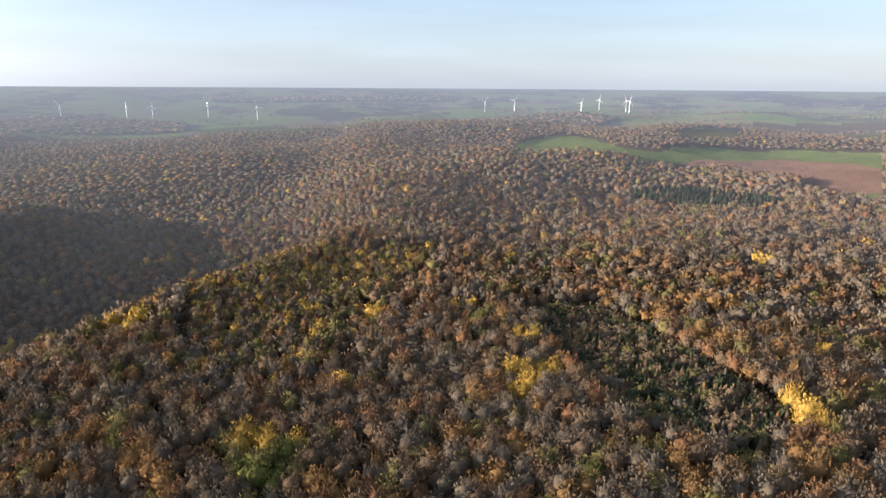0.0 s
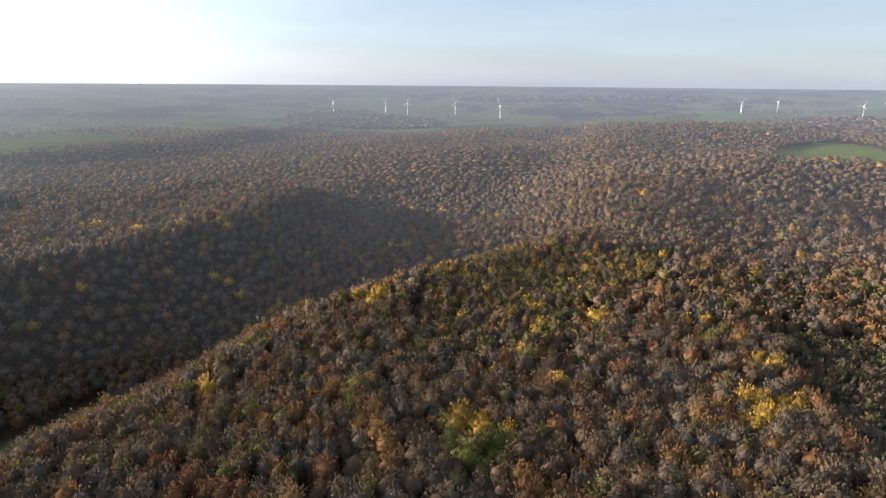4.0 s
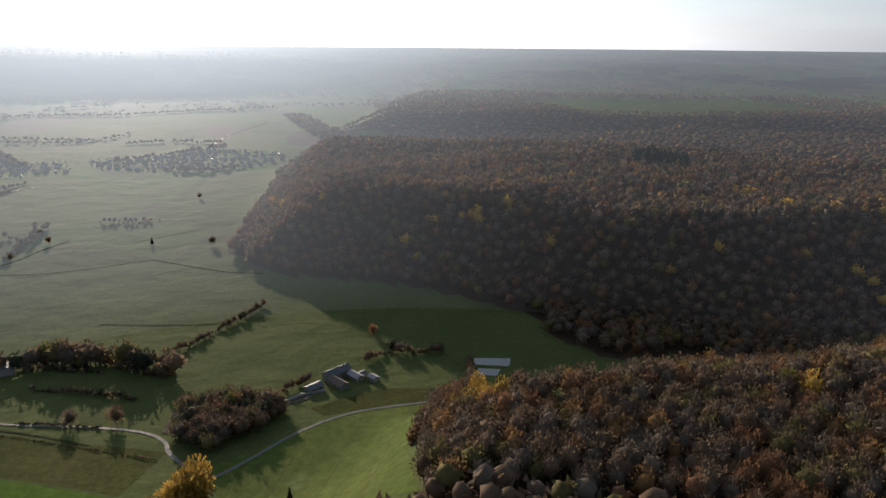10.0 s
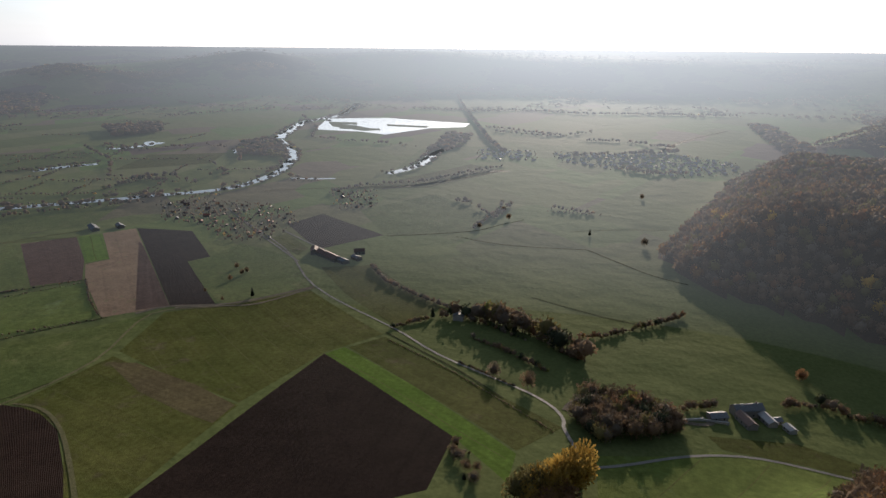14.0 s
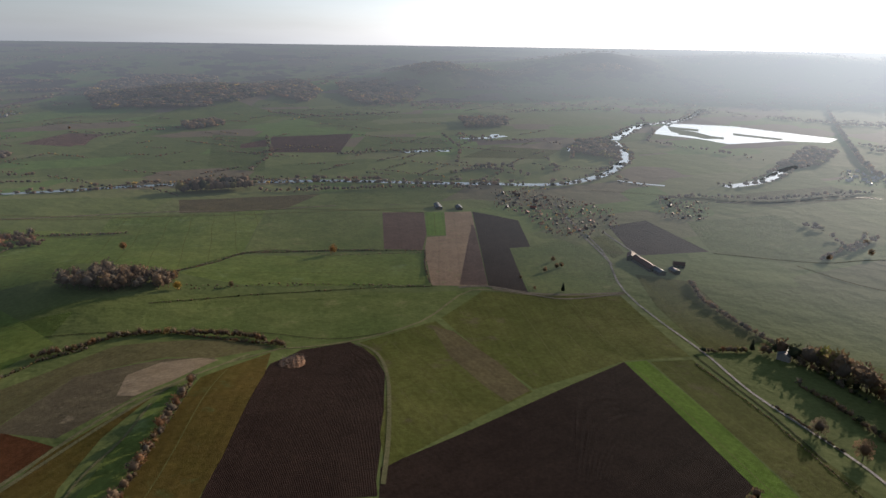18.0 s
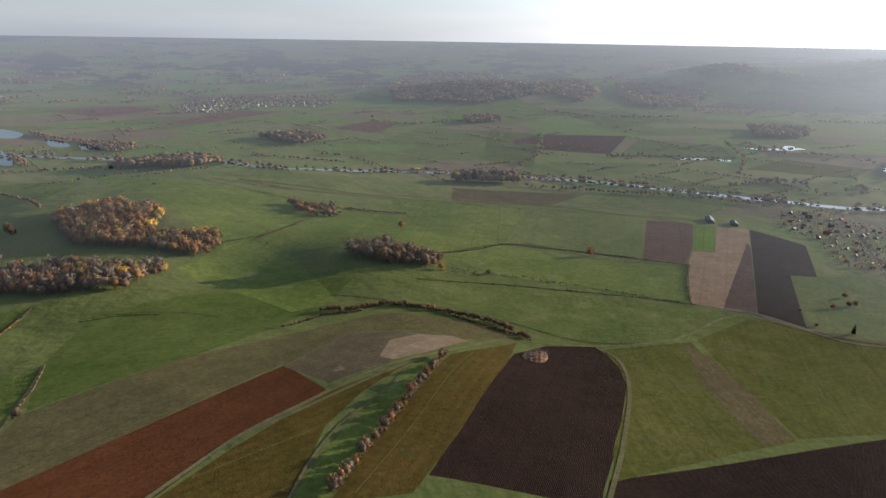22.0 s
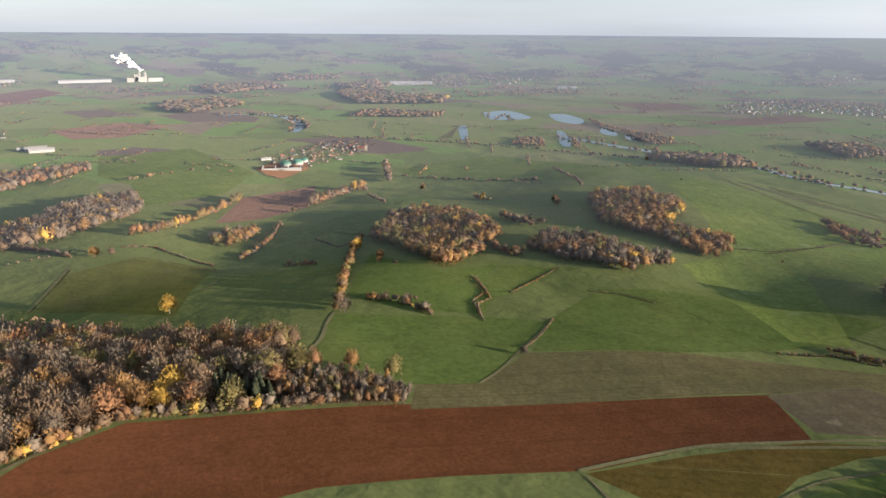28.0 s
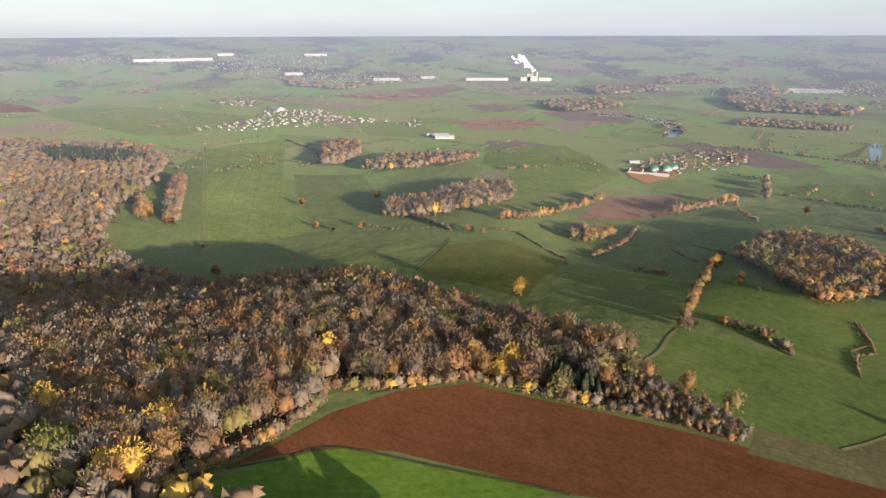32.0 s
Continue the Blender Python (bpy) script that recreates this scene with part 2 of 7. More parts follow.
def land_paint(name, fine=1.0):
    """The open land: meadow grass close by, and far away a patchwork of small fields."""
    p = Paint(name, 0.9, 0.006)
    at = p.place()
    big = p.noise(at, 0.009, 5, 0.6)
    close = p.mix(p.span(big, 0.35, 0.65), (0.062, 0.076, 0.025), (0.082, 0.093, 0.034))
    turn = p.n("Mapping", Vector=at, Rotation=(0, 0, radians(24)), Scale=(0.0042 * fine, 0.0075 * fine, 0.0))
    v = p.n("TexVoronoi", Vector=turn.outputs[0], Scale=1.0, Randomness=0.85)
    v.distance = "CHEBYCHEV"
    pick = p.n("SeparateColor", Color=v.outputs["Color"])
    fields = p.ramp(pick.outputs[0], [(0.0, (0.084, 0.100, 0.036)), (0.2, (0.104, 0.118, 0.044)), (0.42, (0.118, 0.122, 0.054)),
                                      (0.54, (0.090, 0.126, 0.038)), (0.72, (0.106, 0.120, 0.046)), (0.86, (0.122, 0.098, 0.066)),
                                      (0.95, (0.088, 0.066, 0.054))], True)
    dist = p.n("VectorMath", Vector=at)
    dist.operation = "LENGTH"
    f = p.span(dist.outputs["Value"], 650, 1300)
    tone = p.mix(f, close, fields)
    wood = p.noise(at, 0.0028 * fine, 6, 0.68)
    wooded = p.math("MULTIPLY", p.span(wood, 0.515, 0.545), p.span(dist.outputs["Value"], 3000, 3400))
    tone = p.mix(wooded, tone, (0.042, 0.036, 0.028))
    grain = p.noise(at, 0.3, 5, 0.7)
    k = p.span(grain, 0.3, 0.7, 0.8, 1.2)
    return p, p.shade(tone, k), grain, dist.outputs["Value"]


p, tone, grain, _ = land_paint("open_land")
MAT["land"] = p.done(tone, p.math("MULTIPLY_ADD", p.noise(p.place(), 0.024, 4, 0.55), 18.0, grain), 0.5, 0.4)

# the far land's paint, with the emissive haze mixed over it
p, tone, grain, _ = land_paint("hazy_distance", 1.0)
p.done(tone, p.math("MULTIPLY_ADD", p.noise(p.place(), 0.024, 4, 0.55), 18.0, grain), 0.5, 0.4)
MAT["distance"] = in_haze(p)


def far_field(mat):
    """A field's paint with the haze glow mixed over it, for fields out in the distance."""
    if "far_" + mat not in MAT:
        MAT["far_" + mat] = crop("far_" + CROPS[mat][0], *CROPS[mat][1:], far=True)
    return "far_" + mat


def water_paint():
    p = Paint("still_water", 0.06, 0.34)
    p.b.inputs["IOR"].default_value = 1.33
    at = p.place()
    deep = p.mix(p.span(p.noise(at, 0.02, 3), 0.4, 0.6), (0.03, 0.04, 0.045), (0.05, 0.06, 0.055))
    return p.done(deep, p.noise(at, 0.6, 3), 0.2, 0.12)


MAT["water"] = water_paint()

# leaf colours by kind of tree: bare grey, brown, russet, orange, yellow, olive, green, conifer
TINTS = [(0.160, 0.127, 0.093), (0.168, 0.116, 0.073), (0.205, 0.112, 0.058), (0.248, 0.146, 0.060), (0.44, 0.285, 0.064), (0.165, 0.138, 0.055), (0.150, 0.150, 0.042), (0.046, 0.052, 0.030)]


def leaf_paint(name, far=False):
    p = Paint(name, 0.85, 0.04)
    tint = p.n("Attribute")
    tint.attribute_name = "tint"
    colour = p.ramp(tint.outputs["Fac"], [(i / 8, c) for i, c in enumerate(TINTS)], True)
    isle = p.n("NewGeometry").outputs["Random Per Island"]
    soft = p.noise(p.place(), 0.35, 3)
    k = p.math("MULTIPLY", p.span(isle, 0, 1, 0.92, 1.08), p.span(soft, 0.3, 0.7, 0.86, 1.14))
    own = p.n("Attribute")
    own.attribute_name = "shade"
    k = p.math("MULTIPLY", k, p.span(own.outputs["Fac"], 0, 1, 0.8, 1.2))
    out = p.shade(colour, k)
    # sprays of twigs are lit like the rounded crown that they make up
    round_crown = p.n("Attribute")
    round_crown.attribute_name = "outward"
    lean = p.t.nodes.new("ShaderNodeVectorMath")
    lean.operation = "MULTIPLY_ADD"
    p.t.links.new(round_crown.outputs["Vector"], lean.inputs[0])
    lean.inputs[1].default_value = (1.1, 1.1, 1.1)
    p.t.links.new(p.n("NewGeometry").outputs["Normal"], lean.inputs[2])
    even = p.n("VectorMath", Vector=lean.outputs[0])
    even.operation = "NORMALIZE"
    p.done(out)
    p.t.links.new(even.outputs[0], p.b.inputs["Normal"])
    thin = p.n("BsdfTranslucent", Color=out, Normal=even.outputs[0])
    both = p.n("MixShader")
    both.inputs[0].default_value = 0.38
    p.t.links.new(p.b.outputs[0], both.inputs[1])
    p.t.links.new(thin.outputs[0], both.inputs[2])
    # far foliage has haze glow painted over its leaf colours
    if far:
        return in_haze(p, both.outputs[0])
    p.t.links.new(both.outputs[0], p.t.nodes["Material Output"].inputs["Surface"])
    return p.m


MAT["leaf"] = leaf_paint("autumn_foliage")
MAT["hazed_wood"] = leaf_paint("hazy_woods", True)
MAT["bark"] = plain("grey_bark", (0.17, 0.145, 0.115), 0.9, 0.1, vary=0.35, scale=1.5)

# ---- the lie of the land ----
def smooth(v):
    v = np.clip(v, 0.0, 1.0)
    return v * v * (3 - 2 * v)


def inside_by(x, y, poly):
    """How far points lie inside a polygon of the plan; negative outside."""
    best = np.full(np.shape(x), 1e9)
    odd = np.zeros(np.shape(x), bool)
    for (ax, ay), (bx, by) in zip(poly, poly[1:] + poly[:1]):
        dx, dy = bx - ax, by - ay
        k = np.clip(((x - ax) * dx + (y - ay) * dy) / (dx * dx + dy * dy + 1e-9), 0, 1)
        best = np.minimum(best, np.hypot(x - ax - k * dx, y - ay - k * dy))
        if ay != by:
            odd ^= ((ay > y) != (by > y)) & (x < (bx - ax) * (y - ay) / (by - ay) + ax)
    return np.where(odd, best, -best)


SPUR = [(-360, 60), (-375, 140), (-338, 255), (-325, 390), (-230, 590), (-150, 760), (-200, 1000), (-300, 3200), (3200, 3200),
        (3200, 1300), (1250, 170), (820, 70), (580, -10), (440, -110), (250, -190), (0, -150), (-150, -120), (-260, -40)]
DARK_HILL = [(-705, -20), (-940, 0), (-1257, 60), (-1400, 130), (-1300, 400), (-1130, 640), (-900, 860), (-640, 1010), (-430, 1000),
             (-370, 860), (-350, 620), (-390, 430), (-430, 300), (-500, 235), (-614, 120)]
BACK_RIDGE = [(-1730, 190), (-1480, 960), (-1200, 1550), (-1350, 2700), (-3000, 3000), (-3300, 900)]
KNOLLS = [(190, -760, 24, 230), (60, -1010, 26, 300), (420, -640, 12, 130), (640, -380, 16, 170), (900, -620, 18, 240),
          (300, -400, 7, 90), (-420, -620, 10, 220), (1000, 80, 40, 330), (720, 150, 30, 200), (410, -35, 19, 130), (-640, -330, 4, 120),
          (-115, -600, 14, 100), (30, -600, -13, 80), (470, -470, -8, 90),
          (-95, -325, 8, 90), (310, -105, 8, 95), (90, -250, -3, 80),
          (135, 265, 9, 95), (-215, -700, 10, 140)]
FAR_HILLS = [(140.5, 3350, 92, 4.5, 330), (133, 3650, 62, 6, 350), (126.4, 3700, 92, 4.5, 330), (114, 4000, 62, 9, 380), (160, 2800, 58, 8, 260), (150, 3150, 45, 6, 300),
             (95, 3900, 45, 14, 380), (60, 3700, 45, 16, 400), (24, 4300, 26, 3, 260), (7, 4350, 20, 11, 200), (340, 3500, 25, 9, 350)]


def height(x, y):
    """Height of the ground above the river meadows."""
    x, y = np.asarray(x, float), np.asarray(y, float)
    r = np.hypot(x, y)
    az = np.degrees(np.arctan2(-x, y)) % 360
    z = 58 * smooth((y - 250) / 1000) * (0.45 + 0.55 * smooth((x + 1200) / 900))
    z = z + (88 - z) * smooth((inside_by(x, y, SPUR) + 10) / (150 + 120 * smooth(x / 320)))
    z = z + (73 - 42 * smooth((r - 1050) / 420) - z) * smooth(inside_by(x, y, DARK_HILL) / 130)
    z = z + (51 - z) * smooth(inside_by(x, y, BACK_RIDGE) / 190)
    home = 74 * np.exp(-((x - 120) ** 2 / np.where(x > 120, 400.0, 440.0) ** 2 + (y + 130) ** 2 / 430.0 ** 2))
    z = np.sqrt(np.maximum(z, 0) ** 3 + home ** 3 + 1e-6) ** (2 / 3)
    for kx, ky, kh, ks in KNOLLS:
        z = z + kh * np.exp(-((x - kx) ** 2 + (y - ky) ** 2) / ks ** 2)
    wave = np.sin(x / 97 + 1.3) * np.sin(y / 121 + 0.4) + 0.6 * np.sin(x / 41 + y / 57) * np.sin(y / 63 - x / 89 + 2)
    hilly = smooth(z / 70)
    z = z + wave * (0.5 + 4.0 * hilly) * smooth((r - 150) / 400)
    north = smooth((y - 450) / 500) * smooth((x + 750) / 500)
    z = z + north * 18 * np.sin(x / 210 + 0.6) * np.sin((y - 0.4 * x) / 170 + 1.0)
    far = smooth((r - 2700) / 2250)
    z = z + (216 - z) * far ** 1.15
    for fa, fr, fh, fw, fs in FAR_HILLS:
        d = (az - fa + 180) % 360 - 180
        z = z + fh * np.exp(-(d / fw) ** 2 - ((r - fr) / fs) ** 2)
    return z
# ---- the ground: one sheet in rings round the middle ----
RINGS = [0.0]
while RINGS[-1] < 4950:
    RINGS.append(RINGS[-1] + max(11.0, 0.033 * RINGS[-1]))
RINGS[-1] = 4950.0
SPOKES = 240
ring_r, ring_a = np.meshgrid(np.array(RINGS), np.arange(SPOKES) * 2 * math.pi / SPOKES, indexing="ij")
GX, GY = -ring_r * np.sin(ring_a), ring_r * np.cos(ring_a)
GZ = height(GX, GY)
NEAR_END = max(i for i, v in enumerate(RINGS) if v < HAZE_FROM)


def sheet(name, i0, i1, mats, pick=None):
    n = i1 - i0 + 1
    verts = np.stack([GX[i0:i1 + 1], GY[i0:i1 + 1], GZ[i0:i1 + 1]], -1).reshape(-1, 3)
    faces = []
    for i in range(n - 1):
        for j in range(SPOKES):
            k = (j + 1) % SPOKES
            a, b, c, d = i * SPOKES + j, i * SPOKES + k, (i + 1) * SPOKES + k, (i + 1) * SPOKES + j
            faces += [(a, d, c), (a, c, b)] if i + i0 else [(a, d, c)]
    me = bpy.data.meshes.new(name)
    me.from_pydata(verts.tolist(), [], faces)
    for m in mats:
        me.materials.append(MAT[m])
    if pick is not None:
        mid = verts[np.array(faces)].mean(1)
        me.polygons.foreach_set("material_index", pick(mid[:, 0], mid[:, 1]).astype(np.int32))
    me.polygons.foreach_set("use_smooth", np.ones(len(faces), bool))
    return new(name, me)


def cell_of(x, y):
    r = math.hypot(x, y)
    return min(max(int(np.searchsorted(RINGS, r)) - 1, 0), len(RINGS) - 2), int((math.atan2(-x, y) % (2 * math.pi)) / (2 * math.pi / SPOKES)) % SPOKES


def clip(poly, tri):
    """The part of a polygon that lies on a triangle (both counter-clockwise in the plan)."""
    for (ax, ay), (bx, by) in zip(tri, tri[1:] + tri[:1]):
        out = []
        for (px, py), (qx, qy) in zip(poly, poly[1:] + poly[:1]):
            sp = (bx - ax) * (py - ay) - (by - ay) * (px - ax)
            sq = (bx - ax) * (qy - ay) - (by - ay) * (qx - ax)
            if sp >= 0:
                out.append((px, py))
            if (sp >= 0) != (sq >= 0):
                k = sp / (sp - sq)
                out.append((px + k * (qx - px), py + k * (qy - py)))
        poly = out
        if len(poly) < 3:
            return []
    return poly


def area(poly):
    return 0.5 * sum(a[0] * b[1] - b[0] * a[1] for a, b in zip(poly, poly[1:] + poly[:1]))


def draped(name, poly, mat, lift, angle=0.0):
    """A patch of the plan laid on the ground, lift metres above it; its own x runs along the rows."""
    if area(poly) < 0:
        poly = poly[::-1]
    xs, ys = [q[0] for q in poly], [q[1] for q in poly]
    cx, cy = sum(xs) / len(xs), sum(ys) / len(ys)
    cz = float(height(cx, cy))
    x0, x1, y0, y1 = min(xs), max(xs), min(ys), max(ys)
    spots = [(x0 + (x1 - x0) * i / 24, y0 + (y1 - y0) * j / 24) for i in range(25) for j in range(25)]
    rr = [math.hypot(*q) for q in spots]
    i0 = max(int(np.searchsorted(RINGS, min(rr) * 0.97 - 15)) - 1, 0)
    i1 = min(int(np.searchsorted(RINGS, max(rr) * 1.02 + 5)) + 1, len(RINGS) - 2)
    step = 2 * math.pi / SPOKES
    if x0 < 0 < x1 and y0 < 0 < y1:
        js = range(SPOKES)
    else:
        mid = math.atan2(-cx, cy)
        dev = [(math.atan2(-qx, qy) - mid + math.pi) % (2 * math.pi) - math.pi for qx, qy in spots]
        js = range(math.floor((mid + min(dev)) / step) - 1, math.ceil((mid + max(dev)) / step) + 2)
    ca, sa = math.cos(radians(angle)), math.sin(radians(angle))
    verts, faces, known = [], [], {}

    def vert(x, y, z):
        key = (round(x, 2), round(y, 2))
        if key not in known:
            known[key] = len(verts)
            dx, dy = x - cx, y - cy
            verts.append((dx * ca + dy * sa, -dx * sa + dy * ca, z - cz))
        return known[key]

    for i in range(i0, i1 + 1):
        for j in js:
            j0, j1 = j % SPOKES, (j + 1) % SPOKES
            quad = [(GX[i, j0], GY[i, j0], GZ[i, j0]), (GX[i + 1, j0], GY[i + 1, j0], GZ[i + 1, j0]),
                    (GX[i + 1, j1], GY[i + 1, j1], GZ[i + 1, j1]), (GX[i, j1], GY[i, j1], GZ[i, j1])]
            if max(q[0] for q in quad) < x0 or min(q[0] for q in quad) > x1 or max(q[1] for q in quad) < y0 or min(q[1] for q in quad) > y1:
                continue
            for tri in (quad[:3], [quad[0], quad[2], quad[3]]):
                flat = [q[:2] for q in tri]
                full = area(flat)
                if abs(full) < 1e-6:
                    continue
                if full < 0:
                    flat = flat[::-1]
                got = clip(poly, flat)
                if len(got) < 3 or abs(area(got)) < 1e-4:
                    continue
                (ax, ay, az), (bx, by, bz), (ex, ey, ez) = tri
                det = (by - ey) * (ax - ex) + (ex - bx) * (ay - ey)
                ids = []
                for x, y in got:
                    u = ((by - ey) * (x - ex) + (ex - bx) * (y - ey)) / det
                    v = ((ey - ay) * (x - ex) + (ax - ex) * (y - ey)) / det
                    k = vert(x, y, u * az + v * bz + (1 - u - v) * ez + lift)
                    if k not in ids:
                        ids.append(k)
                if len(ids) > 2:
                    faces.append(ids)
    me = bpy.data.meshes.new(name)
    me.from_pydata(verts, [], faces)
    me.materials.append(MAT[mat])
    me.validate()
    me.polygons.foreach_set("use_smooth", np.ones(len(me.polygons), bool))
    ob = new(name, me)
    ob.matrix_world = pose(cx, cy, cz, 0, 0, angle)
    return ob


def ribbon(line, width, ends=None):
    """A polygon along a line of the plan; ends: another width at the last point."""
    n = len(line)
    left, right = [], []
    for i, (x, y) in enumerate(line):
        ax, ay = line[max(i - 1, 0)]
        bx, by = line[min(i + 1, n - 1)]
        d = math.hypot(bx - ax, by - ay) or 1
        w = width + ((ends or width) - width) * i / (n - 1)
        left.append((x - (by - ay) / d * w / 2, y + (bx - ax) / d * w / 2))
        right.append((x + (by - ay) / d * w / 2, y - (bx - ax) / d * w / 2))
    return left + right[::-1]


def eased(line, n=4):
    """More points along a line, on a smooth curve through the given ones."""
    out = []
    for i in range(len(line) - 1):
        p0, p1, p2, p3 = (np.array(line[min(max(k, 0), len(line) - 1)], float) for k in (i - 1, i, i + 1, i + 2))
        for s in range(n):
            t = s / n
            q = 0.5 * (2 * p1 + (p2 - p0) * t + (2 * p0 - 5 * p1 + 4 * p2 - p3) * t * t + (3 * p1 - p0 - 3 * p2 + p3) * t ** 3)
            out.append((float(q[0]), float(q[1])))
    return out + [tuple(map(float, line[-1]))]


# ---- trees ----
def ico(level):
    bm = bmesh.new()
    bmesh.ops.create_icosphere(bm, subdivisions=level, radius=1.0)
    v = np.array([q.co for q in bm.verts])
    f = np.array([[q.index for q in face.verts] for face in bm.faces])
    bm.free()
    return v, f


def sprays(rng, n, long, broad, low=-0.7, shell=(0.6, 1.02), rise=0.5):
    """n loose sprays of twigs that fan up and out inside a round crown of radius 1."""
    d = rng.normal(size=(n * 3, 3))
    d /= np.linalg.norm(d, axis=1)[:, None]
    d = d[d[:, 2] > low][:n]
    n = len(d)
    way = d * 0.75 + np.array([0, 0, rise]) + rng.normal(size=(n, 3)) * 0.3
    way /= np.linalg.norm(way, axis=1)[:, None]
    across = np.cross(way, rng.normal(size=(n, 3)))
    across /= np.linalg.norm(across, axis=1)[:, None]
    l, w = long * rng.uniform(0.6, 1.3, (n, 1)), broad * rng.uniform(0.6, 1.3, (n, 1))
    root = d * rng.uniform(shell[0], shell[1], (n, 1)) - way * l * 0.5
    pts = np.stack([root, root + way * l + across * w, root + way * l * 0.85 - across * w], 1).reshape(-1, 3)
    return pts, np.arange(3 * n).reshape(-1, 3)


def join(*pieces):
    vs, fs, k = [], [], 0
    for v, f in pieces:
        vs.append(v), fs.append(np.asarray(f) + k)
        k += len(v)
    return np.concatenate(vs), np.concatenate(fs)


def stem(r0, r1, z0, z1, sides=3, at=(0, 0), lean=(0, 0)):
    a = np.arange(sides) * 2 * math.pi / sides
    lo = np.stack([at[0] + r0 * np.cos(a), at[1] + r0 * np.sin(a), np.full(sides, z0)], 1)
    hi = np.stack([at[0] + lean[0] + r1 * np.cos(a), at[1] + lean[1] + r1 * np.sin(a), np.full(sides, z1)], 1)
    f = []
    for i in range(sides):
        j = (i + 1) % sides
        f += [(i, j, sides + j), (i, sides + j, sides + i)]
    return np.concatenate([lo, hi]), np.array(f)


def broadleaf(seed, core, twigs, long, broad, tall=1.0, trunk=True, level=1):
    """A tree of unit height with a crown of about 0.3 radius: sprays of twigs fanning out round a small uneven core."""
    rng = np.random.default_rng(seed)
    v, f = ico(1) if level else (np.array([(1, 0, 0), (0, 1, 0), (-1, 0, 0), (0, -1, 0), (0, 0, 1)], float), np.array([(0, 1, 4), (1, 2, 4), (2, 3, 4), (3, 0, 4)]))
    v = v * rng.uniform(0.75, 1.1, (len(v), 1)) * core
    v, f = join((v, f), sprays(rng, twigs, long, broad))
    side = rng.normal(size=(4, 3))
    side /= np.linalg.norm(side, axis=1)[:, None]
    d = v / np.maximum(np.linalg.norm(v, axis=1), 1e-6)[:, None]
    v = v * (0.84 + 0.26 * np.clip((d @ side.T).max(1, keepdims=True), 0, 1) ** 2)
    v = v * np.array([0.30, 0.30, 0.37 * tall])
    v[:, 2] += 0.62
    return join((v, f), stem(0.017, 0.007, 0.0, 0.8)) if trunk else (v, f)


def conifer(seed, tiers, sides):
    """A spruce of unit height: ragged skirts round a stem."""
    rng = np.random.default_rng(seed)
    pieces = []
    for i in range(tiers):
        z0 = 0.12 + 0.78 * i / tiers
        r = 0.2 * (1 - i / tiers) ** 0.85 + 0.015
        a = np.arange(sides) * 2 * math.pi / sides + rng.uniform(0, 6)
        ring = np.stack([r * np.cos(a), r * np.sin(a), np.full(sides, z0)], 1)
        ring *= np.where(np.arange(sides) % 2, 1.0, 0.72)[:, None] * np.array([1, 1, 0]) + np.array([0, 0, 1])
        top = np.array([[0, 0, z0 + 0.85 / tiers + 0.12 * (1 - i / tiers)]])
        pieces.append((np.concatenate([ring, top]), np.array([(k, (k + 1) % sides, sides) for k in range(sides)])))
    return join(*pieces, stem(0.012, 0.008, 0, 0.3))


def many(name, shapes, pos, tall, wide, tint, seed):
    """One mesh of many trees: each takes one of the shapes, turned and sized."""
    rng = np.random.default_rng(seed)
    pick = rng.integers(0, len(shapes), len(pos))
    turn = rng.uniform(0, 2 * math.pi, len(pos))
    tone = rng.uniform(0, 1, len(pos))
    V, F, T, S, D, k = [], [], [], [], [], 0
    for s, (v, f) in enumerate(shapes):
        q = np.where(pick == s)[0]
        if not len(q):
            continue
        c, n = np.cos(turn[q])[:, None], np.sin(turn[q])[:, None]
        w, h = (tall[q] * wide[q])[:, None], tall[q][:, None]
        x = pos[q, 0:1] + (v[None, :, 0] * c - v[None, :, 1] * n) * w
        y = pos[q, 1:2] + (v[None, :, 0] * n + v[None, :, 1] * c) * w
        z = pos[q, 2:3] + v[None, :, 2] * h
        V.append(np.stack([x, y, z], -1).reshape(-1, 3))
        F.append((f[None] + (np.arange(len(q)) * len(v))[:, None, None]).reshape(-1, 3) + k)
        T.append(np.repeat((tint[q] + 0.5) / 8, len(v)))
        S.append(np.repeat(tone[q], len(v)))
        d = v - np.array([0, 0, 0.56])
        d = d / np.maximum(np.linalg.norm(d, axis=1), 1e-6)[:, None]
        D.append(np.stack([d[None, :, 0] * c - d[None, :, 1] * n, d[None, :, 0] * n + d[None, :, 1] * c, np.repeat(d[None, :, 2], len(q), 0)], -1).reshape(-1, 3))
        k += len(q) * len(v)
    V, F = np.concatenate(V).astype(np.float32), np.concatenate(F).astype(np.int32)
    me = bpy.data.meshes.new(name)
    me.vertices.add(len(V)), me.loops.add(F.size), me.polygons.add(len(F))
    me.vertices.foreach_set("co", V.ravel())
    me.loops.foreach_set("vertex_index", F.ravel())
    me.polygons.foreach_set("loop_start", np.arange(0, F.size, 3, dtype=np.int32))
    me.attributes.new("tint", "FLOAT", "POINT").data.foreach_set("value", np.concatenate(T).astype(np.float32))
    me.attributes.new("shade", "FLOAT", "POINT").data.foreach_set("value", np.concatenate(S).astype(np.float32))
    me.attributes.new("outward", "FLOAT_VECTOR", "POINT").data.foreach_set("vector", np.concatenate(D).astype(np.float32).ravel())
    me.update(calc_edges=True)
    # trees past HAZE_FROM take the foliage with painted haze glow
    me.materials.append(MAT["leaf" if np.hypot(pos[:, 0], pos[:, 1]).mean() < HAZE_FROM else "hazed_wood"])
    return new(name, me)


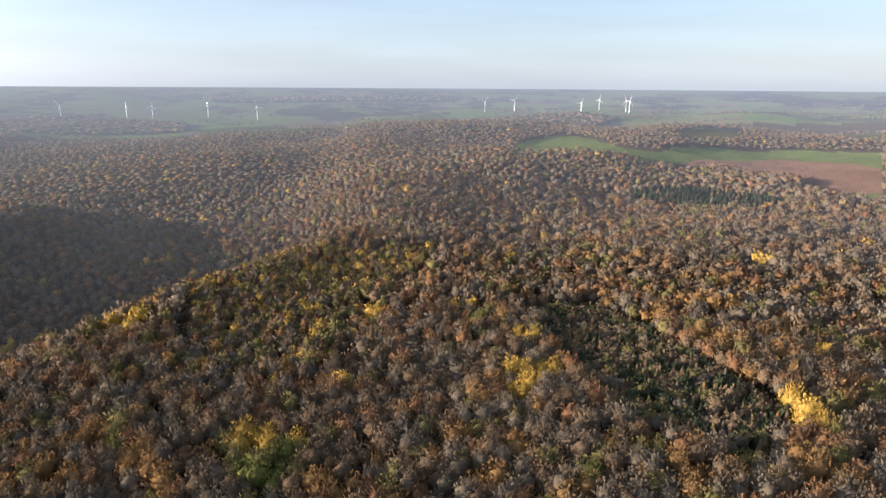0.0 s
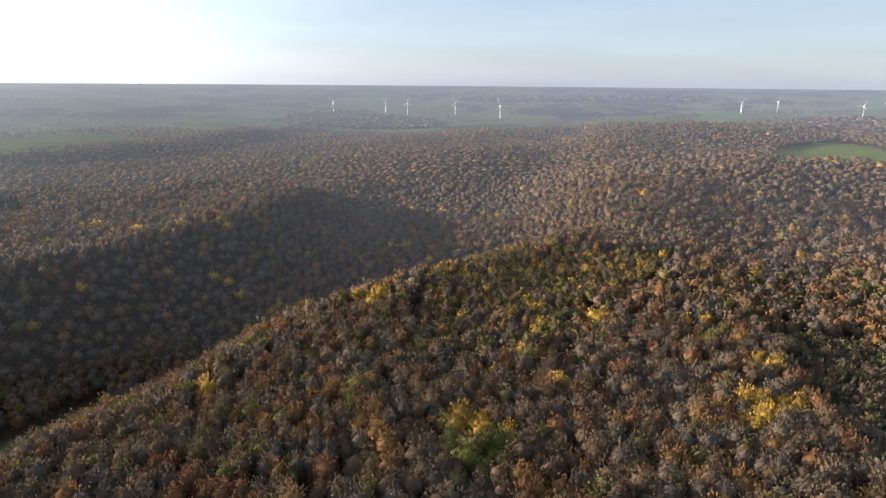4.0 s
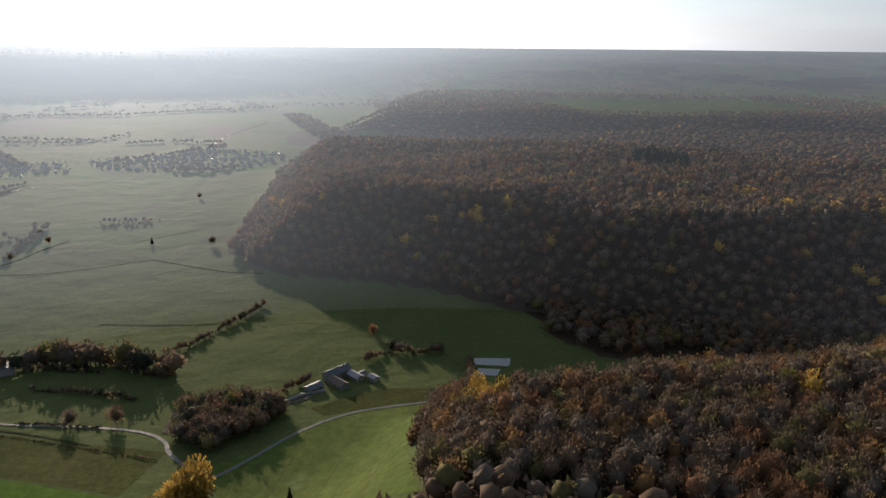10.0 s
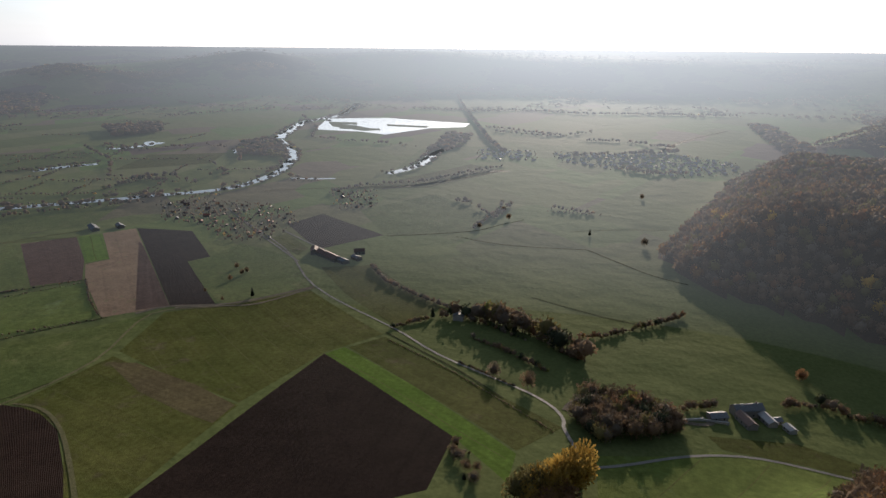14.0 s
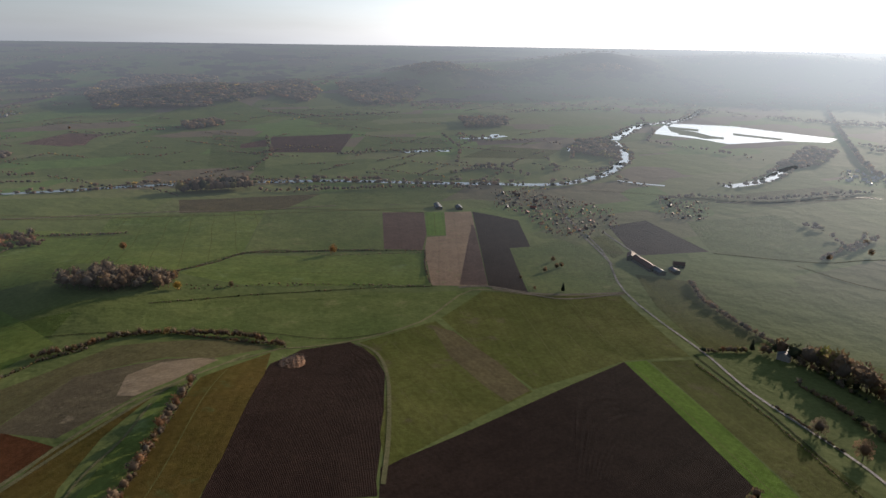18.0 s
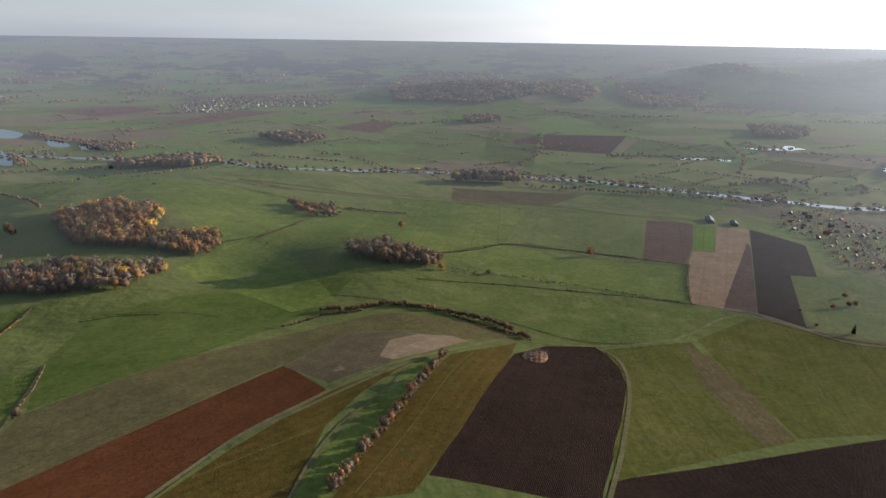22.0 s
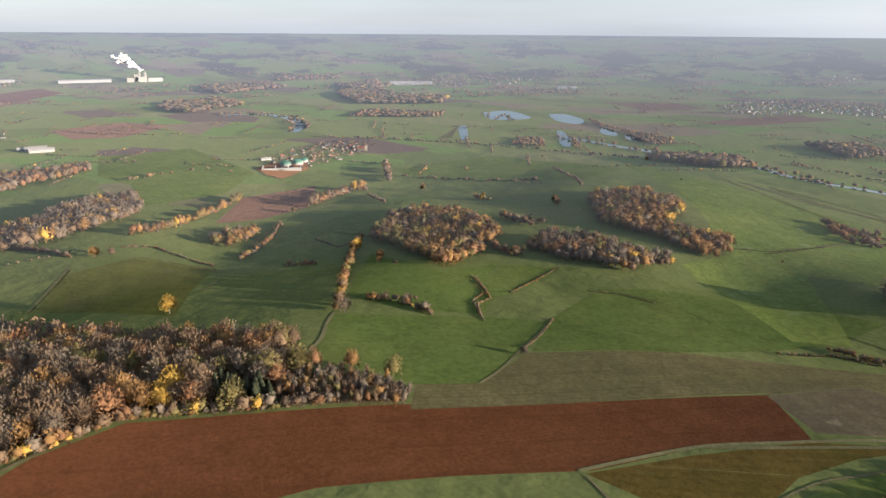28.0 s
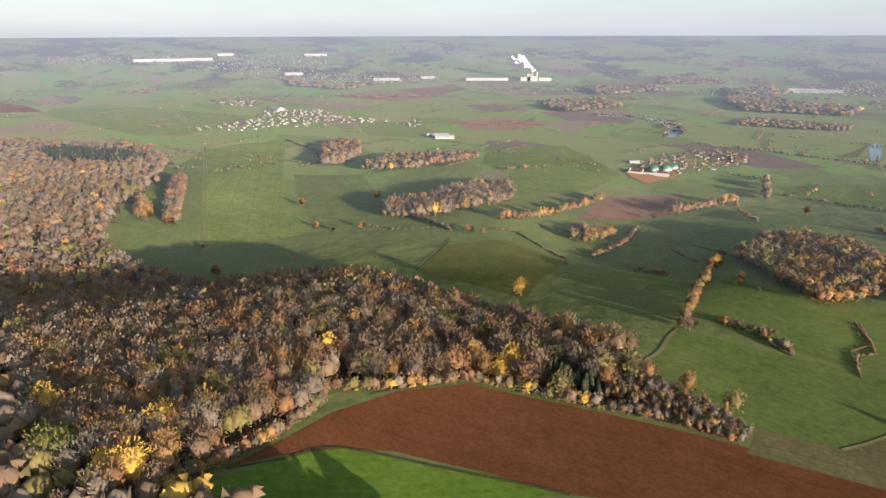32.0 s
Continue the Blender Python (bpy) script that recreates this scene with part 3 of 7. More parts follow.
FINER = [broadleaf(s, 0.74, 290, 0.22, 0.052, 1.0 + 0.12 * (s % 3)) for s in range(8)]
FINE = [broadleaf(s, 0.74, 185, 0.28, 0.068, 1.0 + 0.12 * (s % 3)) for s in range(8)]
MID = [broadleaf(20 + s, 0.76, 54, 0.4, 0.14, 1.0 + 0.12 * (s % 3)) for s in range(6)]
FAR = [broadleaf(40 + s, 0.86, 10, 0.5, 0.3, 1.0, False) for s in range(4)]
SPECK = [broadleaf(50 + s, 0.9, 5, 0.5, 0.35, 1.0, False, 0) for s in range(4)]
SPRUCE = [conifer(60 + s, 6, 7) for s in range(3)]


def scatter(poly, step, seed, margin=2.0, holes=(), r_min=0.0, r_max=1e9):
    """Spots on a jittered lattice inside a polygon of the plan."""
    rng = np.random.default_rng(seed)
    xs, ys = [q[0] for q in poly], [q[1] for q in poly]
    x, y = np.meshgrid(np.arange(min(xs), max(xs), step), np.arange(min(ys), max(ys), step * 0.87))
    x = x + (np.arange(len(x)) % 2)[:, None] * step / 2
    x, y = (x + rng.uniform(-0.36, 0.36, x.shape) * step).ravel(), (y + rng.uniform(-0.36, 0.36, y.shape) * step).ravel()
    r = np.hypot(x, y)
    ok = (r >= r_min) & (r < r_max)
    x, y = x[ok], y[ok]
    ok = inside_by(x, y, poly) > margin
    for hole in holes:
        ok &= inside_by(x, y, hole) < -margin
    return x[ok], y[ok]


def blot(x, y, scale, seed):
    """Soft patches between 0 and 1 over the plan."""
    s = seed * 1.7
    v = np.sin(x / scale + s) * np.sin(y / scale * 1.2 + 2 * s) + 0.7 * np.sin((x + y) / scale * 0.61 + 3 * s) * np.sin((x - y) / scale * 0.83 + s)
    v += 0.5 * np.sin(x / scale * 2.7 + 5 * s) * np.sin(y / scale * 2.3 + s)
    return 1 / (1 + np.exp(-2.2 * v))


# ---- the open land and its fields ----
SOIL = {"dark": ("ploughed_field", "bare dark brown ploughed field"), "red": ("ploughed_field", "reddish brown freshly ploughed field"),
        "maroon": ("ploughed_field", "deep maroon-brown ploughed field"), "lime": ("crop_strip", "strip of bright green young crop"),
        "olive": ("meadow", "olive green autumn grass field"), "ochre": ("stubble_field", "yellowing stubble field with worn patches"),
        "bright": ("pasture", "lush bright green pasture with soft ridges"), "grass": ("pasture", "mid-green grazed pasture on gentle slopes"),
        "dull": ("stubble_field", "pale grey-green stubble field"), "rough": ("fallow_patch", "rough fallow patch of dry pale grass"),
        "pink": ("bare_field", "pinkish bare harrowed field"), "worn": ("worn_patch", "brown worn patch across the pasture"), "soft": ("harrowed_strip", "smoother harrowed strip of the ploughed field"),
        "deep": ("pasture", "deep green pasture on the shaded slope"), "straw": ("fallow_patch", "pale straw-coloured grass"), "tan": ("stubble_field", "tan stubble field with green streaks"),
        "water": ("pond", "still pond")}


LAID = []


FAR_OFF = 1950


def tramlines(ob, pts, angle, lift):
    """Worn wheel tracks along the rows of a field, as parts of it."""
    c, s = math.cos(radians(angle)), math.sin(radians(angle))
    own = [(x * c + y * s, -x * s + y * c) for x, y in pts]
    low, high = min(q[1] for q in own), max(q[1] for q in own)
    v = low + 11 + (len(LAID) * 7) % 9
    while v < high - 6:
        cuts = sorted(ax + (bx - ax) * (v - ay) / (by - ay) for (ax, ay), (bx, by) in zip(own, own[1:] + own[:1]) if (ay > v) != (by > v))
        for a, b in zip(cuts[::2], cuts[1::2]):
            if b - a > 40:
                n = max(int((b - a) / 25), 2)
                line = [(a + 5 + (b - a - 10) * i / n, v + 0.8 * math.sin(i * 1.1 + v)) for i in range(n + 1)]
                strip = draped("tramline", ribbon([(x * c - y * s, x * s + y * c) for x, y in line], 0.55), "tramline", lift, angle)
                strip.parent = ob
                strip.matrix_parent_inverse = ob.matrix_basis.inverted()
        v += 27


def field(mat, pts, layer=1, name=None, label=None):
    if name == "pond":
        pts = eased(pts + [pts[0]], 4)[:-1]
    away = sum(math.hypot(*q) for q in pts) / len(pts)
    far = mat != "water" and away > FAR_OFF
    best = max(zip(pts, pts[1:] + pts[:1]), key=lambda e: math.dist(*e))
    angle = math.degrees(math.atan2(best[1][1] - best[0][1], best[1][0] - best[0][0]))
    ob = draped(name or SOIL[mat][0], [tuple(map(float, q)) for q in pts], far_field(mat) if mat != "water" and away > HAZE_FROM else mat, 0.04 * layer + 0.001 * len(LAID), angle)
    LAID.append(ob)
    # far fields carry the painted haze glow and are named backdrop
    if far:
        ob.name = "backdrop"
        return tagged(ob, SOIL[mat][1] + " far off in the haze", "backdrop", kind="structure")
    if mat in ("olive", "ochre", "dull", "bright", "lime") and min(math.hypot(*q) for q in pts) < 950:
        tramlines(ob, pts, angle, 0.046 * layer + 0.001 * len(LAID))
    return tagged(ob, label or SOIL[mat][1], (name or SOIL[mat][0]).replace("_", " "), kind="structure" if mat == "water" else "")


def track(pts, width, mat):
    words = {"track": "pale stony farm track between fields", "asphalt": "narrow grey country road", "grasstrack": "grassy farm track along the field edge", "ditch": "dark overgrown ditch along the field"}[mat]
    return tagged(draped("road" if mat == "asphalt" else "farm_track", ribbon(eased(pts), width), mat, 0.26 + 0.001 * len(LAID)), words, "road", kind="structure")


def river(pts, width):
    curve = eased(pts, 3)
    for s in (-1, 1):
        bank = [(x0 + s * (y1 - y0) / d * (width / 2 + 4), y0 - s * (x1 - x0) / d * (width / 2 + 4))
                for (x0, y0), (x1, y1) in zip(curve, curve[1:]) for d in (math.dist((x0, y0), (x1, y1)) or 1,)]
        hedge("ragged line of bare trees along the river bank", bank, 6, 15, [0.9, 1.4, 0.3, 0.12, 0.03, 0.3, 0, 0.12])
    return tagged(draped("river", ribbon(eased(pts), width), "water", 0.24), "wide slow river reflecting the pale sky", "river", kind="structure")




# ---- trees, hedges and copses as things ----
def limb_tree(kind, seed, slim=1.0):
    """One tree of unit height: trunk with limbs, and a fringed crown of its tint."""
    root = new("tree")
    rng = np.random.default_rng(seed)
    tv, tf = stem(0.026, 0.012, 0.0, 0.62, 6)
    pieces = [(tv, tf)]
    for i in range(6):
        a = i * 1.05 + rng.uniform(-0.3, 0.3)
        pieces.append(stem(0.011, 0.004, rng.uniform(0.24, 0.5), rng.uniform(0.6, 0.85), 4, (0, 0), (0.2 * math.cos(a), 0.2 * math.sin(a))))
    v, f = join(*pieces)
    me = bpy.data.meshes.new("trunk")
    me.from_pydata(v.tolist(), [], f.tolist())
    me.materials.append(MAT["bark"])
    new("trunk", me).parent = root
    if kind == 7:
        v, f = conifer(seed, 9, 11)
    else:
        v, f = ico(1)
        v = v * rng.uniform(0.5, 0.7, (len(v), 1))
        v, f = join((v, f), sprays(rng, 620, 0.24, 0.06, -0.85, (0.5, 1.08), 0.5))
        lump = rng.normal(size=(9, 3))
        lump /= np.linalg.norm(lump, axis=1)[:, None]
        d = v / np.linalg.norm(v, axis=1)[:, None]
        v = v * (0.78 + 0.32 * np.clip((d @ lump.T).max(1, keepdims=True), 0, 1) ** 2) * np.array([0.4 * slim, 0.4 * slim, 0.45])
        v[:, 2] += 0.54
    crown = many("crown", [(v, f)], np.zeros((1, 3)), np.ones(1), np.ones(1), np.array([kind]), seed)
    crown.parent = root
    return root


TREE_WORDS = ["leafless grey-brown tree standing in the open", "brown autumn tree standing in the open", "russet-leaved tree standing in the open",
              "orange-leaved tree standing in the open", "bright golden yellow autumn tree", "olive-yellow half-bare autumn tree",
              "green-leaved tree standing in the open", "dark green conifer standing in the open"]
NURSERY = {}


def tree(x, y, tall, kind, wide=1.0):
    key = (kind, int(x + y) % 2)
    spot = pose(x, y, float(height(x, y)) - 0.15, 0, 0, (x * 37 + y * 91) % 360) @ Matrix.Diagonal((tall * wide, tall * wide, tall, 1))
    if key not in NURSERY:
        NURSERY[key] = limb_tree(kind, 300 + kind * 2 + key[1])
        tagged(NURSERY[key], TREE_WORDS[kind], "tree", "single trees")
        NURSERY[key].matrix_basis = spot
        return NURSERY[key]
    ob = copy_thing(NURSERY[key], Matrix.Identity(4))
    ob.matrix_basis = spot
    return ob


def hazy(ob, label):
    """Files a far wood or hedge, its foliage painted with haze glow, under backdrop."""
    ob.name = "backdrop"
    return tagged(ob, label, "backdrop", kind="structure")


def wood(label, poly, tint, tall, step):
    x, y = scatter(poly, step, int(abs(poly[0][0] * 7 + poly[0][1])), 0.5)
    rng = np.random.default_rng(len(x))
    away = math.hypot(*poly[0])
    shapes = FINE if away < 480 else MID if away < 900 else FAR
    n = len(x)
    ob = many("copse", shapes, np.stack([x, y, height(x, y) - 0.16 * tall], 1), 1.12 * tall * rng.uniform(0.75, 1.2, n), rng.uniform(1.08, 1.42, n) * max(1.0, step / 8),
              rng.choice(8, n, p=np.array(tint) / sum(tint)), n)
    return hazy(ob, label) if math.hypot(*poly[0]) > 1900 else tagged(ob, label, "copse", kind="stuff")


def hedge(label, line, tall, step, tint):
    keep = 0.9 if step < 11 else 0.62
    step = step * (0.5 if math.hypot(*line[0]) < 900 else 0.66)
    pts = []
    rng = np.random.default_rng(int(abs(line[0][0] * 13 + line[0][1])))
    for a, b in zip(line, line[1:]):
        n = max(int(math.dist(a, b) / step), 1)
        for i in range(n):
            if rng.uniform() < keep:
                k = (i + rng.uniform(-0.3, 0.3)) / n
                pts.append((a[0] + (b[0] - a[0]) * k + rng.uniform(-0.35, 0.35) * step, a[1] + (b[1] - a[1]) * k + rng.uniform(-0.35, 0.35) * step))
    pts = np.array(pts)
    n = len(pts)
    pos = np.column_stack([pts, height(pts[:, 0], pts[:, 1]) - 0.28 * tall])
    ob = many("hedge", MID if math.hypot(*line[0]) < 900 and tall >= 3 else FAR, pos, tall * (1.5 if tall > 3 else 1.0) * rng.uniform(0.45, 1.3, n), rng.uniform(1.0, 1.5, n) * max(1.0, (0.6 if tall < 3 else 1.0) * step / tall), rng.choice(8, n, p=np.array(tint) / sum(tint)), n)
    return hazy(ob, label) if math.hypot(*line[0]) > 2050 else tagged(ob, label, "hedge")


# ---- buildings ----
MAT["render"] = plain("cream_render", (0.2, 0.185, 0.165), 0.85, 0.2, vary=0.12, scale=0.6)
MAT["white"] = plain("white_cladding", (0.24, 0.236, 0.228), 0.5, 0.4, vary=0.08, scale=0.3)
MAT["brown"] = plain("brown_roof_tiles", (0.105, 0.068, 0.054), 0.75, 0.3, vary=0.3, scale=1.2)
MAT["redroof"] = plain("red_roof_tiles", (0.19, 0.075, 0.052), 0.75, 0.3, vary=0.25, scale=1.2)
MAT["slate"] = plain("grey_slates", (0.085, 0.088, 0.094), 0.7, 0.3, vary=0.2, scale=1.0)
MAT["pale"] = plain("pale_sheet_roof", (0.21, 0.205, 0.20), 0.65, 0.3, vary=0.12, scale=0.5)
MAT["glass"] = plain("window_glass", (0.03, 0.035, 0.04), 0.08, 0.6, vary=0.1)
MAT["green"] = plain("green_membrane", (0.05, 0.12, 0.085), 0.45, 0.4, vary=0.1)
MAT["earth"] = plain("bare_orange_earth", (0.17, 0.095, 0.055), 0.9, 0.1, vary=0.2, scale=0.2)
# walls and roofs of far buildings, with haze glow painted over their colours
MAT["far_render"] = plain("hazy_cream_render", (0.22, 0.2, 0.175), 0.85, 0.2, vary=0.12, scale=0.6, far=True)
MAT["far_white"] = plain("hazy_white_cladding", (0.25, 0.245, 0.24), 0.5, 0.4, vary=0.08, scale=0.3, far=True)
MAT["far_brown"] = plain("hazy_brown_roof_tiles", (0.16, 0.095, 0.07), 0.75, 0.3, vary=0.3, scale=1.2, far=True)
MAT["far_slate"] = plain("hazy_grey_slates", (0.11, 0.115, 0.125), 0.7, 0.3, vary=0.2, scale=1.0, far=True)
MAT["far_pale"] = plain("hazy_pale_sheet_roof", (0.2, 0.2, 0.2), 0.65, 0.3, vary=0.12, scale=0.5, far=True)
MAT["deadwood"] = plain("bleached_dead_wood", (0.2, 0.16, 0.12), 0.9, 0.1, vary=0.3, scale=1.0)
MAT["mast"] = plain("white_painted_steel", (0.78, 0.79, 0.8), 0.4, 0.5, vary=0.04)
MAT["steam"] = plain("white_steam", (0.6, 0.6, 0.61), 1.0, 0.0, vary=0.05, scale=0.02)


def part(name, verts, faces, mat, parent, label=""):
    me = bpy.data.meshes.new(name)
    me.from_pydata(verts, [], faces)
    me.materials.append(MAT[mat])
    ob = new(name, me)
    ob.parent = parent
    return tagged(ob, label)


def box(x0, x1, y0, y1, z0, z1):
    v = [(x, y, z) for z in (z0, z1) for x, y in ((x0, y0), (x1, y0), (x1, y1), (x0, y1))]
    return v, [(3, 2, 1, 0), (4, 5, 6, 7), (0, 1, 5, 4), (1, 2, 6, 5), (2, 3, 7, 6), (3, 0, 4, 7)]


def gabled(l, w, h, pitch, roof, wall, chimney=True, windows=True, name="house"):
    """A house along its own x: walls with gables, two roof slopes, a ridge, chimney, door and windows."""
    root = new(name)
    rise, a, b = w / 2 * pitch, l / 2, w / 2
    v = [(-a, -b, -1.5), (a, -b, -1.5), (a, b, -1.5), (-a, b, -1.5), (-a, -b, h), (a, -b, h), (a, b, h), (-a, b, h), (-a, 0, h + rise), (a, 0, h + rise)]
    part("wall", v, [(0, 1, 5, 4), (1, 2, 6, 9, 5), (2, 3, 7, 6), (3, 0, 4, 8, 7), (3, 2, 1, 0)], wall, root)
    o, t = 0.45, 0.28
    for s in (-1, 1):
        e, z = s * (b + o), h - o * pitch
        low = [(-a - o, e, z), (a + o, e, z), (a + o, 0, h + rise), (-a - o, 0, h + rise)]
        v = low + [(x, y, q + t) for x, y, q in low]
        part("roof_slope", v, [(3, 2, 1, 0), (4, 5, 6, 7), (0, 1, 5, 4), (1, 2, 6, 5), (2, 3, 7, 6), (3, 0, 4, 7)], roof, root)
    if chimney:
        part("chimney", *box(a * 0.55, a * 0.55 + 0.8, -0.4, 0.4, h + rise * 0.5, h + rise + 1.2), "brown", root)
    if windows:
        n = max(int(l / 4), 2)
        for s in (-1, 1):
            for i in range(n):
                x = -a + l * (i + 0.5) / n
                part("window", *box(x - 0.5, x + 0.5, s * b - 0.04, s * b + 0.04, 1.0, 2.3), "glass", root)
    return root


HOUSES = {}


def house_stock(roof, wall):
    if (roof, wall) not in HOUSES:
        HOUSES[roof, wall] = [gabled(l, w, h, 0.8, roof, wall) for l, w, h in ((10, 7.5, 4.0), (13, 8, 4.6), (8.5, 7, 3.4))]
        for ob in HOUSES[roof, wall]:
            ob["fresh"] = 1
    return HOUSES[roof, wall]


def village(label, poly, step, angle, seed, size=0.68, bushes=1.0):
    x, y = scatter(poly, step, seed, 0)
    rng = np.random.default_rng(seed)
    for px, py in zip(x, y):
        pale = "pale" in label.split("roof")[0][-6:]
        roof = rng.choice(["pale", "slate", "brown"], p=[0.5, 0.2, 0.3]) if pale else rng.choice(["brown", "redroof", "slate"], p=[0.55, 0.25, 0.2])
        stock = house_stock(str(roof), "white" if "white" in label else "render")
        ob = stock[int(rng.integers(0, 3))]
        m = pose(px, py, float(height(px, py)), 0, 0, angle + 90 * int(rng.integers(0, 2)) + rng.normal() * 8) @ Matrix.Diagonal((size, size, 0.84 * size, 1))
        if "fresh" in ob:
            del ob["fresh"]
            ob.matrix_basis = m
        else:
            ob = copy_thing(ob, m)
        words = {"pale": "pale sheet", "slate": "grey slate", "brown": "brown tiled", "redroof": "red tiled"}[str(roof)]
        tagged(ob, ("white" if "white" in label else "cream rendered") + " village house with a " + words + " roof", "house", "village houses")
    # garden trees between the houses
    x, y = scatter(poly, 11, seed + 50, -10)
    n = len(x)
    tagged(many("garden_trees", MID, np.column_stack([x, y, height(x, y) - 0.5]), bushes * rng.uniform(2.5, 7.5, n), rng.uniform(0.8, 1.3, n),
                rng.choice(8, n, p=np.array([4, 4, 1, 1, 0.5, 2, 0.3, 0.5]) / 13.3), seed), "bare and brown garden trees between the village houses", "trees", kind="stuff")


def far_town(label, poly, step, seed):
    """A town so far off that its houses are told apart only as pale specks."""
    x, y = scatter(poly, step, seed, 0)
    rng = np.random.default_rng(seed)
    V, F, M = [], [], []
    for px, py in zip(x, y):
        if rng.uniform() < 0.22:
            continue
        s = 0.5
        l, w, h = rng.uniform(9, 20) * s, rng.uniform(8, 11) * s, rng.uniform(4, 7) * s
        a = rng.uniform(0, 3.1)
        z = float(height(px, py))
        k = len(V)
        for q in ((-l / 2, -w / 2), (l / 2, -w / 2), (l / 2, w / 2), (-l / 2, w / 2)):
            gx, gy = px + q[0] * math.cos(a) - q[1] * math.sin(a), py + q[0] * math.sin(a) + q[1] * math.cos(a)
            V += [(gx, gy, z - 4), (gx, gy, z + h)]
        V += [(px - l / 2 * math.cos(a), py - l / 2 * math.sin(a), z + h * 1.5), (px + l / 2 * math.cos(a), py + l / 2 * math.sin(a), z + h * 1.5)]
        F += [(k, k + 2, k + 3, k + 1), (k + 2, k + 4, k + 5, k + 9, k + 3), (k + 4, k + 6, k + 7, k + 5), (k + 6, k, k + 1, k + 8, k + 7),
              (k + 1, k + 3, k + 9, k + 8), (k + 5, k + 7, k + 8, k + 9)]
        r = int(rng.integers(1, 4))
        wall = 0 if rng.uniform() < 0.45 else 4
        M += [wall, wall, wall, wall, r, r]
    me = bpy.data.meshes.new("far_town")
    me.from_pydata(V, [], F)
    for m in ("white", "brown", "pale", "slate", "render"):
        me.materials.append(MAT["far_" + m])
    me.polygons.foreach_set("material_index", np.array(M, np.int32))
    tagged(new("far_town", me), label, "town", kind="stuff")
    x, y = scatter(poly, step * 0.66, seed + 50, -10)
    n, s = len(x), np.hypot(x, y) / 3000
    tagged(many("far_town_trees", FAR, np.column_stack([x, y, height(x, y) - 0.5]), rng.uniform(5, 10, n) * s, rng.uniform(1.1, 1.8, n),
                rng.choice(8, n, p=np.array([4, 4, 1, 1, 0.5, 2, 0.3, 2]) / 14.8), seed), "brown trees among the distant houses", "trees", kind="stuff")


def barn(x, y, l, w, h, angle, roof, label):
    ob = gabled(l, w, h, 0.45, {"red": "redroof"}.get(roof, roof), "white" if roof == "pale" else "render", False, math.hypot(x, y) < 1100, "barn")
    ob.matrix_basis = pose(x, y, float(height(x, y)), 0, 0, angle)
    return tagged(ob, label, "barn")


def farmstead(x, y, angle):
    """A farm round a yard: a main house and two lower wings under tiled roofs, and a wall that closes the yard."""
    for dx, dy, turn, size, roof, words in ((0, 6.5, 0, (19, 8.5, 5.2), "slate", "stone farmhouse with a grey slate roof beside the lane"),
                                            (-7.5, -5.5, 90, (15, 6.5, 3.6), "brown", "long farm wing with a brown tiled roof"),
                                            (8, -4, 90, (12, 6, 3.2), "pale", "farm wing with a pale sheet roof")):
        ob = gabled(*size, 0.6, roof, "render", dx == 0, True, "farmhouse" if dx == 0 else "barn")
        c, n = math.cos(radians(angle)), math.sin(radians(angle))
        px, py = x + dx * c - dy * n, y + dx * n + dy * c
        ob.matrix_basis = pose(px, py, float(height(px, py)), 0, 0, angle + turn)
        tagged(ob, words, "farmhouse" if dx == 0 else "barn")


def yard_wall(line):
    """A low pale wall along a line of the plan, in lengths with a coping."""
    root = new("garden_wall")
    for (ax, ay), (bx, by) in zip(line, line[1:]):
        l, z = math.dist((ax, ay), (bx, by)), float(height((ax + bx) / 2, (ay + by) / 2))
        for name, w, z0, z1, mat in (("wall_length", 0.3, -0.8, 1.5, "white"), ("coping", 0.42, 1.5, 1.62, "pale")):
            ob = part(name, *box(-l / 2, l / 2, -w, w, z0, z1), mat, root)
            ob.matrix_basis = pose((ax + bx) / 2, (ay + by) / 2, z, 0, 0, math.degrees(math.atan2(by - ay, bx - ax)))
    tagged(root, "low whitewashed wall along the farm lane", "wall")


def spoil_heap(x, y, r):
    """A heap of pale earth and uprooted branches tipped at the field's corner."""
    root = new("spoil_heap")
    rng = np.random.default_rng(8)
    v, f = ico(4)
    v = v[:, :] * np.array([r, r * 0.72, 0.26 * r])
    bumps = np.sin(v[:, 0] * 1.1 + 1) * np.sin(v[:, 1] * 1.4) * 0.5 + np.sin(v[:, 0] * 2.7) * np.sin(v[:, 1] * 2.3 + 2) * 0.3
    v[:, 2] = np.where(v[:, 2] > 0, v[:, 2] + bumps * 0.9 + rng.uniform(-0.2, 0.2, len(v)), v[:, 2])
    mound = part("earth_mound", v.tolist(), f.tolist(), "earth", root, "mound of pale orange earth")
    pieces = []
    for i in range(170):
        a, d = rng.uniform(0, 6.28), r * math.sqrt(rng.uniform(0, 0.9))
        px, py = d * math.cos(a) * 0.9 - 0.15 * r, d * math.sin(a) * 0.65
        l = rng.uniform(1.2, 4.0)
        b = rng.uniform(0, 6.28)
        z = 0.26 * r * math.sqrt(max(0.05, 1 - (px / r) ** 2 - (py / (0.72 * r)) ** 2))
        pieces.append(stem(0.13, 0.05, z - 0.2, z + rng.uniform(0.4, 1.8), 3, (px, py), (l * math.cos(b), l * math.sin(b))))
    v, f = join(*pieces)
    part("branches", v.tolist(), f.tolist(), "deadwood", root, "tangle of bleached dead branches")
    root.matrix_basis = pose(x, y, float(height(x, y)), 0, 0, 30)
    return tagged(root, "heap of pale earth and dead branches in the field", "spoil heap")


